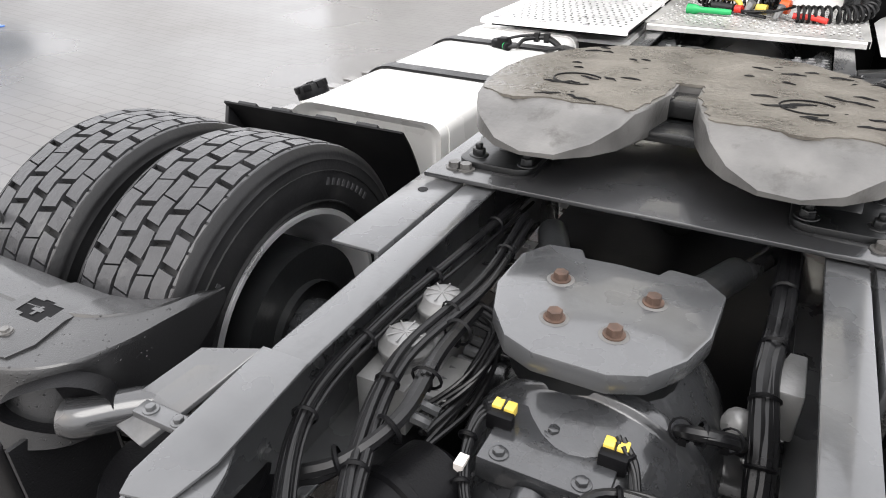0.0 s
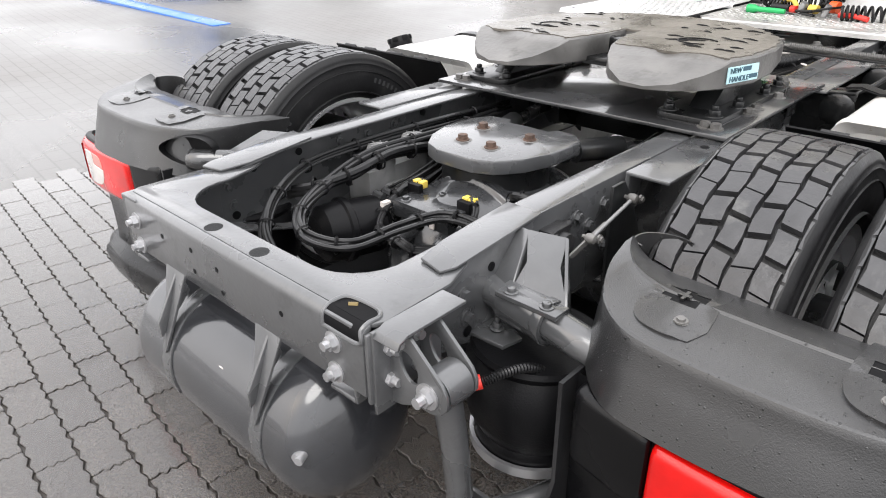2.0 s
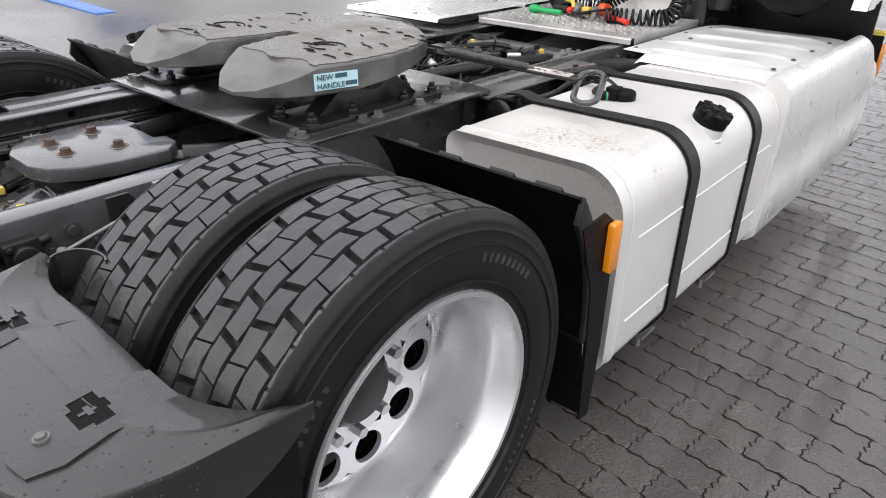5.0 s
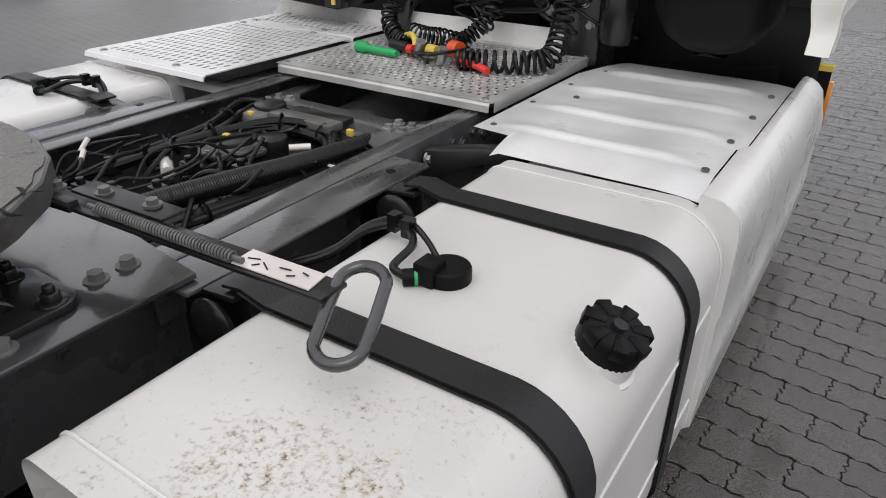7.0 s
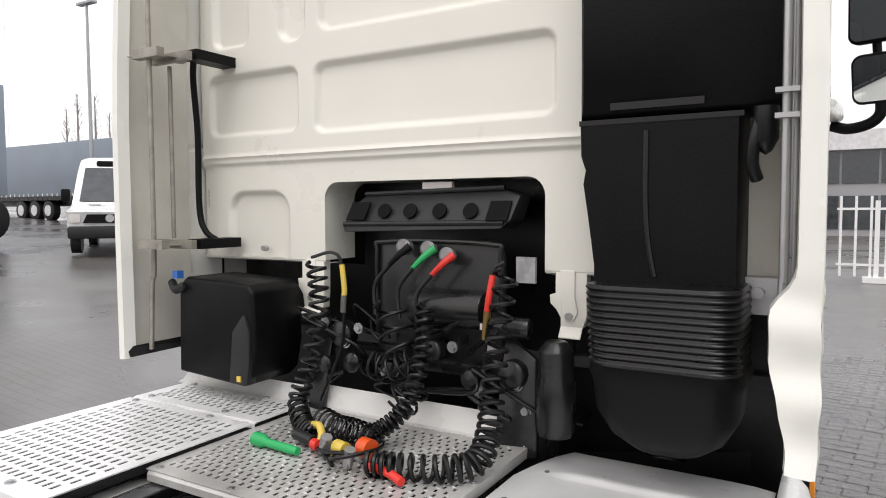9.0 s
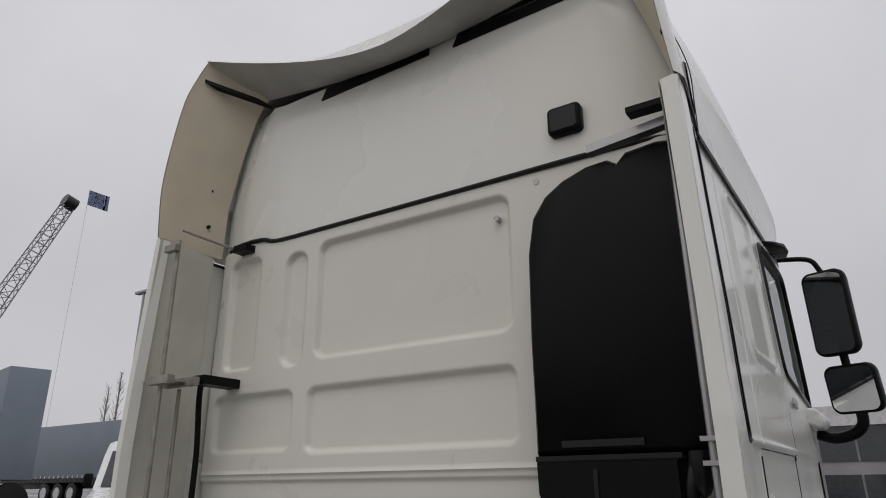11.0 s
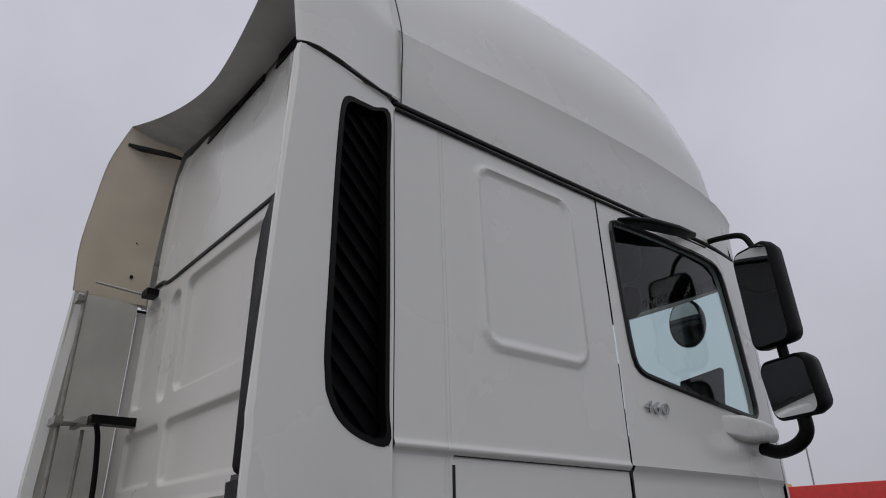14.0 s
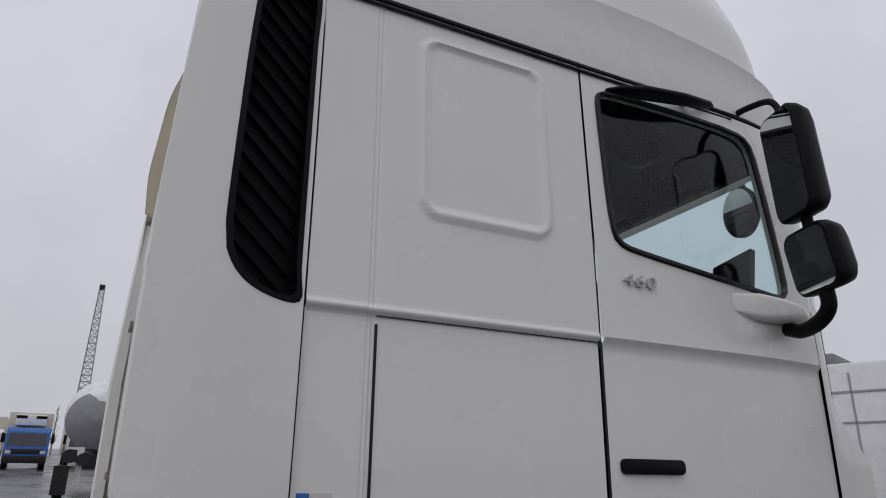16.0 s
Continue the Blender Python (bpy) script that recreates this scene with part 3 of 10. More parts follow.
for s in (1,):
    # two slanting plates with oval holes under a flange, carrying a sleeve
    bm = B()
    cheek = [(0.407, 0.765), (0.445, 0.765), (0.460, 0.752), (0.528, 0.694), (0.537, 0.668), (0.526, 0.645), (0.496, 0.630), (0.466, 0.634), (0.435, 0.615), (0.407, 0.61)]
    hc = (0.450, 0.699)
    hole = [(hc[0] + 0.019 * math.cos(2 * math.pi * k / 28) - 0.008 * math.sin(2 * math.pi * k / 28), hc[1] + 0.028 * math.sin(2 * math.pi * k / 28)) for k in range(28)]
    for y in (-0.917, -0.848):
        ringplate(bm, star(hc, cheek), hole, XZ, y - 0.0035, y + 0.0035)
    shell(bm, [(-0.950, 0.750), (-0.944, 0.760), (-0.93, 0.766), (-0.795, 0.768)], YZ, 0.407, 0.462, 0.006)
    box(bm, 0.400, 0.408, -0.955, -0.80, 0.60, 0.762)
    link = part("stabiliser_bracket", bm, M_FRAME, truck, bevel=0.0015)
    bm = B()
    cyl(bm, (0.495, -0.910, 0.668), (0.495, -0.855, 0.668), 0.037, seg=28)
    tube(bm, [(0.495, -0.882, 0.655), (0.484, -0.85, 0.52), (0.4725, -0.815, 0.30)], 0.0255, 16, 0)
    cyl(bm, (s * 0.45, -0.81, 0.268), (s * 0.495, -0.81, 0.268), 0.030, seg=20)
    part("link_rod", bm, M_FRAME, link)
    bm = B()
    for x in (0.440, 0.496):
        prism(bm, rrect(-0.85, -0.755, 0.225, 0.325, 0.03, 4), YZ, s * x, s * (x + 0.009))
    slab(bm, [(s * 0.44, -0.76, 0.325), (s * 0.505, -0.76, 0.325), (s * 0.505, -0.75, 0.225), (s * 0.44, -0.75, 0.225)], 0.01, (0, 1, 0))
    tube(bm, [(s * 0.49, -0.765, 0.28), (s * 0.56, -0.66, 0.30), (s * 0.62, -0.45, 0.32), (s * 0.62, -0.1, 0.36)], 0.026, 14)
    part("stabiliser_bar", bm, M_FRAME, link, bevel=0.002)
    bm = B()
    bolt(bm, (0.492, -0.921, 0.666), (0, -1, 0), 0.016, 0.013, stud=0.014)
    bolt(bm, (0.43, -0.921, 0.742), (0, -1, 0), 0.010, 0.010, stud=0.008)
    bolt(bm, (s * 0.505, -0.80, 0.265), (s, 0, 0), 0.015, 0.012, stud=0.01)
    pieces("link_bolt", bm, M_STEEL, link)

    link.location = (s * 0.055, 0.062 if s > 0 else 0.03, 0)
# air springs, axle and differential
for s in (-1, 1):
    bm = B()
    prof = [(0.001, 0.60), (0.13, 0.60), (0.135, 0.59), (0.128, 0.575), (0.145, 0.55), (0.148, 0.50), (0.14, 0.44), (0.12, 0.40), (0.125, 0.385), (0.12, 0.36), (0.001, 0.36)]
    lathe(bm, prof, (s * 0.52, -0.52, 0), (0, 0, 1), 36)
    spring = part("air_spring", bm, M_PLASTIC_MATT, truck, "black rubber air spring bellows")
    bm = B()
    lathe(bm, [(0.126, 0.352), (0.134, 0.352), (0.134, 0.374), (0.126, 0.374)], (s * 0.52, -0.52, 0), (0, 0, 1), 36, closed=True)
    part("spring_ring", bm, M_STEEL, spring)
    bm = B()
    slab(bm, [(s * 0.411, -0.612, 0.609), (s * 0.499, -0.607, 0.609), (s * 0.51, -0.56, 0.609), (s * 0.461, -0.535, 0.609), (s * 0.42, -0.54, 0.609)], 0.010)
    bolt(bm, (s * 0.455, -0.57, 0.614), (0, 0, 1), 0.011, 0.014, stud=0.01)
    part("spring_plate", bm, M_FRAME, spring, bevel=0.003)
bm = B()
tube(bm, [(0.525, -0.735, 0.606), (0.545, -0.715, 0.613), (0.562, -0.68, 0.620), (0.578, -0.63, 0.611), (0.592, -0.585, 0.575), (0.602, -0.55, 0.50)], ribbed(0.0095, 40, 0.16), 10, 16)
red_hose = part("level_hose", bm, M_HOSE, truck, "thin ribbed black hose with a red end")
bm = B()
cyl(bm, (0.520, -0.742, 0.604), (0.541, -0.719, 0.612), 0.0135, seg=14)
part("hose_end", bm, M_REDCAP, red_hose)
bm = B()
cyl(bm, (-0.95, WY, WZ), (0.95, WY, WZ), 0.085, seg=24)
prof = [(0.001, -0.37), (0.09, -0.362), (0.14, -0.335), (0.185, -0.27), (0.212, -0.18), (0.218, -0.15), (0.232, -0.145), (0.232, -0.11), (0.22, -0.105), (0.225, 0.0), (0.21, 0.12), (0.17, 0.22), (0.11, 0.30), (0.07, 0.45), (0.001, 0.45)]
lathe(bm, prof, (0.035, -0.02, 0.475), (0, 1, 0), 48)
axle = part("drive_axle", bm, M_AXLE, truck, "wet dark drive axle with round differential housing", bevel=0.004)
bm = B()
box(bm, -0.09, 0.11, -0.34, -0.2, 0.62, 0.665)
bolt(bm, (-0.06, -0.32, 0.665), (0, 0, 1), 0.011, 0.011)
bolt(bm, (0.07, -0.32, 0.665), (0, 0, 1), 0.011, 0.011)
bolt(bm, (0.0, -0.24, 0.665), (0, 0, 1), 0.011, 0.011)
cyl(bm, (0.0, -0.34, 0.62), (0.0, -0.43, 0.60), 0.03, 0.022, 14)
cyl(bm, (0.09, -0.32, 0.60), (0.12, -0.42, 0.57), 0.026, 0.02, 14)
part("lock_cylinder", bm, M_AXLE, axle, bevel=0.006)
# brake chamber
bm = B()
lathe(bm, [(0.001, -0.02), (0.05, -0.02), (0.075, 0.0), (0.082, 0.05), (0.088, 0.055), (0.088, 0.07), (0.08, 0.075), (0.078, 0.16), (0.05, 0.185), (0.02, 0.19), (0.001, 0.19)], (-0.195, -0.50, 0.585), (0.25, 1, -0.05), 28)
part("brake_chamber", bm, M_PLASTIC_MATT, truck, "black round brake chamber")

# V-stay top plate with four rusty bolts
bm = B()
o = [(-0.118, -0.175), (-0.06, -0.20), (0.06, -0.20), (0.118, -0.175), (0.165, -0.11), (0.19, -0.03), (0.195, 0.11), (0.15, 0.155), (0.085, 0.16), (0.07, 0.13),
     (0.0, 0.135), (-0.07, 0.13), (-0.085, 0.16), (-0.155, 0.15), (-0.19, 0.09), (-0.192, -0.03), (-0.165, -0.11)]
prism(bm, o, XY, 0.735, 0.776)
stay = part("stay_plate", bm, M_FRAME, truck, "grey cast stay plate bolted to the axle", bevel=0.006, seg=2)
for x, y in ((-0.088, 0.028), (0.082, 0.025), (-0.058, -0.096), (0.045, -0.098)):
    bm = B()
    lathe(bm, [(0.026, 0.7765), (0.024, 0.7775), (0.001, 0.7775)], (x, y, 0), (0, 0, 1), 20)
    part("bolt_washer", bm, M_WORN, stay)
    bm = B()
    cyl(bm, (x, y, 0.777), (x, y, 0.780), 0.019, seg=20)
    cyl(bm, (x, y, 0.779), (x, y, 0.793), 0.0145, 0.0135, 6)
    part("bolt", bm, M_RUST, stay, "rusty hexagon bolt")
for s in (-1, 1):
    bm = B()
    tube(bm, [(s * 0.10, 0.10, 0.725), (s * 0.22, 0.36, 0.70), (s * 0.36, 0.78, 0.66)], 0.023, 16)
    part("stay_rod", bm, M_AXLE, stay)
    bm = B()
    tube(bm, [(s * 0.14, 0.17, 0.722), (s * 0.20, 0.32, 0.71)], ribbed(0.032, 8, 0.14), 16, 0)
    lathe(bm, [(0.026, 0.0), (0.036, 0.0), (0.036, 0.03), (0.026, 0.03)], (s * 0.11, 0.12, 0.725), (s * 0.42, 0.88, -0.06), 18, closed=True)
    part("rod_boot", bm, M_FRAME_DK, stay)
bm = B()
lathe(bm, [(0.10, 0.62), (0.13, 0.63), (0.155, 0.66), (0.15, 0.72), (0.10, 0.74)], (0, -0.02, 0), (0, 0, 1), 28)
part("stay_pedestal", bm, M_FRAME_DK, stay)

# outer angle bars beside the rails
for s in (-1, 1):
    for y0, y1 in ((-0.065, 0.32), (1.06, 1.78)):
        bm = B()
        prism(bm, [(s * 0.428, 0.795), (s * 0.54, 0.795), (s * 0.54, 0.785), (s * 0.44, 0.785), (s * 0.44, 0.69), (s * 0.428, 0.69)], XZ, y0, y1)
        part("angle_bar", bm, M_FRAME, truck, bevel=0.004)
        # black disc on the bar in place of a shaded hole
        bm = B()
        cyl(bm, (s * 0.49, y1 - 0.09, 0.7945), (s * 0.49, y1 - 0.09, 0.7962), 0.012, seg=14)
        part("bar_hole", bm, M_PLASTIC_MATT, truck)

# inner crossmembers
bm = B()
o = [(-0.345, 1.86), (-0.24, 1.93), (0.20, 1.93), (0.345, 1.84), (0.345, 2.30), (0.30, 2.30), (0.27, 2.16), (0.22, 2.11), (-0.22, 2.11), (-0.27, 2.16), (-0.30, 2.30), (-0.345, 2.30)]
prism(bm, o, XY, 0.745, 0.757)
box(bm, -0.34, 0.34, 1.93, 1.94, 0.60, 0.75)
cross_a = part("front_crossmember", bm, M_FRAME, truck, "bolted crossmember ahead of the coupling", bevel=0.003)
bm = B()
for x in (-0.29, -0.24, 0.22, 0.27, 0.32):
    for y in (2.03, 2.08):
        bolt(bm, (x, y, 0.757), (0, 0, 1), 0.013, 0.014)
pieces("crossmember_bolt", bm, M_STEEL, cross_a)
bm = B()
box(bm, -0.34, 0.34, 0.80, 0.92, 0.58, 0.745)
pieces("middle_crossmember", bm, M_FRAME_DK, truck, bevel=0.006)
# gearbox and driveline seen between the rails
bm = B()
lathe(bm, [(0.001, 0.9), (0.05, 0.9), (0.055, 1.3), (0.09, 1.32), (0.12, 1.40), (0.20, 1.48), (0.22, 1.9), (0.25, 2.4), (0.25, 3.0)], (0, 0, 0.52), (0, 1, 0), 28)
gearbox = part("gearbox", bm, M_FRAME_DK, truck, "dark gearbox and propeller shaft between the rails")
bm = B()
box(bm, -0.15, 0.12, 1.55, 1.9, 0.64, 0.72)
part("shift_housing", bm, M_FRAME_DK, gearbox, bevel=0.006)
for x, y, z, q in ((-0.06, 1.68, 0.78, 0.07), (-0.16, 1.92, 0.80, 0.05), (0.02, 1.75, 0.775, 0.045)):
    bm = B()
    cyl(bm, (x, y, 0.71), (x, y, z), q, seg=24)
    part("actuator_cap", bm, M_FRAME_DK, gearbox, bevel=0.006)
# black sheet added below to keep the space between the rails dark
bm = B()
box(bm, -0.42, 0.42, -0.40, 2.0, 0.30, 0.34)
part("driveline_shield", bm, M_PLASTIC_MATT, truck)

# ---- coupling: mounting plate and fifth wheel ----
bm = B()
o = [(-0.52, 0.29), (0.52, 0.29), (0.52, 1.10), (0.30, 1.13), (-0.30, 1.13), (-0.52, 1.10)]
prism(bm, o, XY, 0.800, 0.812)
mount = part("mounting_plate", bm, M_PLATE, truck, "wide grey mounting plate across the rails", bevel=0.003)
bm = B()
for s in (-1, 1):
    for x, y in ((0.465, 0.345), (0.435, 0.345), (0.47, 0.56), (0.47, 0.62), (0.40, 0.99), (0.40, 1.05), (0.47, 0.80)):
        bolt(bm, (s * x, y, 0.812), (0, 0, 1), 0.015, 0.016)
pieces("plate_bolt", bm, M_WORN, mount)
for s in (-1, 1):
    bm = B()
    prism(bm, rrect(s * 0.37 - 0.10, s * 0.37 + 0.09, 0.36, 0.94, 0.04, 4), XY, 0.812, 0.828)
    prism(bm, [(0.46, 0.828), (0.86, 0.828), (0.76, 0.905), (0.70, 0.93), (0.62, 0.93), (0.56, 0.905)], YZ, s * 0.33, s * 0.40)
    cyl(bm, (s * 0.31, 0.66, 0.915), (s * 0.42, 0.66, 0.915), 0.04, seg=24)
    for x, y in ((0.30, 0.40), (0.43, 0.41), (0.30, 0.90), (0.43, 0.90), (0.44, 0.55), (0.44, 0.76)):
        bolt(bm, (s * x, y, 0.828), (0, 0, 1), 0.017, 0.018, stud=0.012)
    part("pedestal", bm, M_FRAME_DK, mount, bevel=0.004)

# fifth wheel: greasy horseshoe plate with a throat at the back
FZ = 0.985


def wheel_outline(k=0.0):
    """Right half from the throat round to the front; k grows it outwards."""
    half = [(0.028, 0.70), (0.030, 0.60), (0.050, 0.50), (0.074, 0.430), (0.092, 0.385), (0.135, 0.325), (0.20, 0.278), (0.275, 0.272), (0.345, 0.298), (0.405, 0.355), (0.432, 0.395), (0.446, 0.430),
            (0.474, 0.54), (0.478, 0.66), (0.46, 0.78), (0.41, 0.89), (0.335, 0.98), (0.235, 1.05), (0.12, 1.09), (0.0, 1.10)]
    out = []
    for x, y in half:
        dx, dy = x - 0.23, y - 0.66
        q = math.hypot(dx, dy) or 1
        out.append((x + k * dx / q if x > 0.03 else x, y + (k * dy / q if x > 0.03 else 0)))
    left = [(-x, y) for x, y in reversed(out[:-1])]
    return out + left


bm = B()
rings = []
for k, up in ((-0.03, 0.0), (-0.004, 0.0), (0.0, 0.06), (0.0, 0.93), (-0.004, 1.0)):
    ring = []
    for (x, y), (x0, y0) in zip(wheel_outline(k), wheel_outline()):
        # flat top, and rear lobes that run down as flat ramps to a thin lip
        top = FZ - 0.004 - 0.068 * min(1, max(0, (0.430 - y0) / 0.158))
        low = 0.903 + 0.03 * min(1, max(0, (y0 - 0.6) / 0.25))
        ring.append((x, y, low + (top - low) * up))
    rings.append(ring)
rows = loft(bm, rings, caps=False)
bm.faces.new(list(reversed(rows[0])))
last = rows[-1]
yo = [p[1] for p in wheel_outline()]
edge = [i for i, y in enumerate(yo) if abs(y - 0.430) < 1e-4]
lobes = (last[edge[0]:edge[1] + 1], last[edge[2]:edge[3] + 1])
for lobe in lobes:
    bm.faces.new(lobe)
body = last[:edge[0] + 1] + last[edge[1]:edge[2] + 1] + last[edge[3]:]
bmesh.ops.triangle_fill(bm, use_beauty=True, edges=[bm.edges.get((body[i], body[(i + 1) % len(body)])) for i in range(len(body))])
bmesh.ops.recalc_face_normals(bm, faces=bm.faces)
fifth = part("fifth_wheel", bm, M_WORN, truck, "worn cast steel fifth wheel smeared with brown grease", smooth=28)
# the uneven film of grease on top
random.seed(21)
fine = []
oo = [Vector((x, y)) for x, y in wheel_outline(-0.008)]
for i in range(len(oo)):
    for q in range(5):
        p = oo[i].lerp(oo[(i + 1) % len(oo)], q / 5)
        c0 = Vector((0.23 if p.x > 0 else -0.23, 0.66))
        d = (c0 - p).normalized() * random.uniform(-0.001, 0.012)
        fine.append((p.x + d.x, max(p.y + d.y, 0.434 + 0.02 * math.sin(9 * p.x + 2) * math.sin(31 * p.x) + random.uniform(0, 0.006))))
bm = B()
rows = loft(bm, [[(x, y, FZ - 0.008) for x, y in fine], [(x, y, FZ - 0.001) for x, y in fine]], caps=False)
bmesh.ops.triangle_fill(bm, use_beauty=True, edges=[bm.edges.get((rows[-1][i], rows[-1][(i + 1) % len(rows[-1])])) for i in range(len(rows[-1]))])
part("grease_film", bm, M_GREASE, fifth, "brown cracked grease", smooth=28)
# dried cracks and crusts in the grease
bm = B()
for k in range(46):
    x, y = random.choice((-1, 1)) * random.uniform(0.09, 0.40), random.uniform(0.46, 0.98)
    a = random.uniform(-0.5, 0.5)
    n = random.randint(2, 5)
    pts = [(x + 0.014 * i * math.cos(a) + random.uniform(-0.004, 0.004), y + 0.014 * i * math.sin(a) + random.uniform(-0.005, 0.005), FZ + 0.0002) for i in range(n)]
    tube(bm, pts, lambda f: 0.0006 + 0.003 * math.sin(math.pi * min(0.98, max(0.02, f))), 5, 2)
part("grease_crust", bm, M_PLASTIC_MATT, fifth, kind="stuff")
bm = B()
for s in (-1, 1):
    o = arc(0, 0, 0.052, 0, 300, 10)
    tube(bm, [(s * 0.26 + 0.06 * math.cos(a), 0.62 + 0.05 * math.sin(a), FZ + 0.0005) for a in np.linspace(0.6, 5.4, 20)], 0.0022, 5, 0)
pieces("grease_groove", bm, M_PLASTIC_MATT, fifth)
bm = B()
prism(bm, [(-0.07, 0.50), (0.07, 0.50), (0.085, 0.75), (-0.085, 0.75)], XY, 0.895, 0.92)
cyl(bm, (-0.05, 0.62, 0.905), (-0.05, 0.62, 0.972), 0.028, seg=16)
cyl(bm, (0.055, 0.60, 0.905), (0.055, 0.60, 0.975), 0.024, seg=16)
box(bm, -0.05, 0.06, 0.60, 0.68, 0.925, 0.968)
part("coupling_jaw", bm, M_FRAME_DK, fifth, "dark greasy locking jaw in the throat", bevel=0.006)
bm = B()
o = [(0.405, 0.412, 0.965), (0.463, 0.55, 0.965), (0.463, 0.55, 0.925), (0.405, 0.412, 0.925)]
slab(bm, [(0.446, 0.415, 0.962), (0.480, 0.54, 0.962), (0.4815, 0.54, 0.918), (0.447, 0.415, 0.918)], 0.003, (0.95, -0.3, 0))
part("blue_label", bm, mat("label_blue", (0.42, 0.62, 0.66), 0.4, var=0.06), fifth, "pale blue warning label on the plate's edge")
# words on the label, and a bar for the part that cannot be made out
INK = mat("label_ink", (0.03, 0.08, 0.11), 0.5)


def lettering(text, size, at, right, up, material, parent, name="lettering", depth=0.0008):
    """Flat built-in lettering with its own place, reading direction and up."""
    cu = bpy.data.curves.new("text", "FONT")
    cu.body, cu.size, cu.extrude = text, size, depth
    tmp = bpy.data.objects.new("tmp", cu)
    me = bpy.data.meshes.new_from_object(tmp)
    bpy.data.objects.remove(tmp)
    bpy.data.curves.remove(cu)
    bm = B()
    bm.from_mesh(me)
    bpy.data.meshes.remove(me)
    r, u = Vector(right).normalized(), Vector(up).normalized()
    n = r.cross(u)
    m = Matrix((r, u, n)).transposed().to_4x4()
    bmesh.ops.transform(bm, matrix=Matrix.Translation(at) @ m, verts=bm.verts)
    return part(name, bm, material, parent, smooth=0, kind="stuff")


along = V(0.034, 0.125, 0).normalized()
lettering("NEW", 0.021, (0.4500, 0.421, 0.945), along, (0, 0, 1), INK, fifth)
lettering("HANDLE", 0.021, (0.4500, 0.421, 0.922), along, (0, 0, 1), INK, fifth)
bm = B()
for a0, z in ((0.055, 0.947), (0.085, 0.924)):
    p = V(0.4492, 0.421, z) + along * a0
    slab(bm, [p, p + along * 0.035, p + along * 0.035 + V(0, 0, 0.012), p + V(0, 0, 0.012)], 0.0015, (0.95, -0.3, 0))
pieces("label_bar", bm, INK, fifth)
# release handle: bar, spring and loop grip out over the fuel tank
bm = B()
slab(bm, [(0.18, 1.00, 0.925), (0.18, 1.045, 0.925), (0.87, 1.100, 0.912), (0.87, 1.045, 0.912)], 0.008)
slab(bm, [(0.30, 1.035, 0.938), (0.52, 1.055, 0.932), (0.52, 1.105, 0.932), (0.30, 1.085, 0.938)], 0.006)
slab(bm, [(0.22, 0.99, 0.936), (0.34, 1.005, 0.934), (0.34, 1.025, 0.934), (0.22, 1.012, 0.936)], 0.020)
handle = part("release_bar", bm, M_FRAME_DK, truck, "black coupling release bar", bevel=0.002)
bm = B()
for x, y in ((0.36, 1.062), (0.47, 1.078), (0.27, 1.03)):
    bolt(bm, (x, y, 0.936), (0, 0, 1), 0.011, 0.012)
pieces("bar_bolt", bm, M_WORN, handle)
bm = B()
coil(bm, [(0.40, 1.022, 0.934), (0.70, 1.044, 0.925)], 0.0085, 0.0022, 46)
tube(bm, [(0.38, 1.02, 0.934), (0.72, 1.045, 0.925)], 0.005, 8, 0)
part("release_spring", bm, M_WORN, handle)
bm = B()
c = V(0.905, 1.065, 0.893)
u = V(-0.33, 0.86, 0.33).normalized()
v = V(0.92, 0.35, 0.02).normalized()
loop = []
for a in range(0, 360, 15):
    ca, sa = math.cos(radians(a)), math.sin(radians(a))
    loop.append(c + u * (0.048 * (1 if sa > 0.01 else (-1 if sa < -0.01 else 0)) + 0.036 * sa) + v * 0.036 * ca)
tube(bm, loop + [loop[0]], 0.0095, 12, 0)
part("loop_grip", bm, M_AXLE, handle, "dark grey oval pull loop")
bm = B()
slab(bm, [(0.700, 1.040, 0.9185), (0.843, 1.050, 0.9160), (0.836, 1.095, 0.9160), (0.696, 1.086, 0.9185)], 0.002)
sheet = part("instruction_sticker", bm, M_LENS, handle, "white instruction sticker with black marks")
bm = B()
for x, y, a, w in ((0.72, 1.066, 20, 0.03), (0.75, 1.06, -30, 0.034), (0.78, 1.07, 10, 0.03), (0.80, 1.06, 35, 0.02), (0.815, 1.075, -10, 0.02), (0.735, 1.055, 50, 0.018)):
    box(bm, -w / 3, w / 3, -0.0010, 0.0010, 0, 0.0012, pose(x, y, 0.9183, 0, 0, a))
pieces("sticker_mark", bm, M_PLASTIC_MATT, sheet)

# ---- wheels ----


def tyre_mesh(cx, s, w=0.285, R=0.462):
    bm = B()
    h = w / 2
    side = [(0.286, 0.72), (0.292, 0.86), (0.31, 0.93), (0.345, 0.985), (0.385, 1.0), (0.408, 0.985), (0.420, 0.975), (0.424, 0.985), (0.428, 0.97), (0.436, 0.955), (0.440, 0.955), (0.444, 0.935), (R - 0.011, 0.90), (R - 0.006, 0.865), (R - 0.0055, 0.815), (R - 0.016, 0.80)]
    prof = [(q, -h * f) for q, f in side] + [(R - 0.016, 0)] + [(q, h * f) for q, f in reversed(side)]
    lathe(bm, prof, (cx, WY, WZ), (1, 0, 0), 92)
    return bm


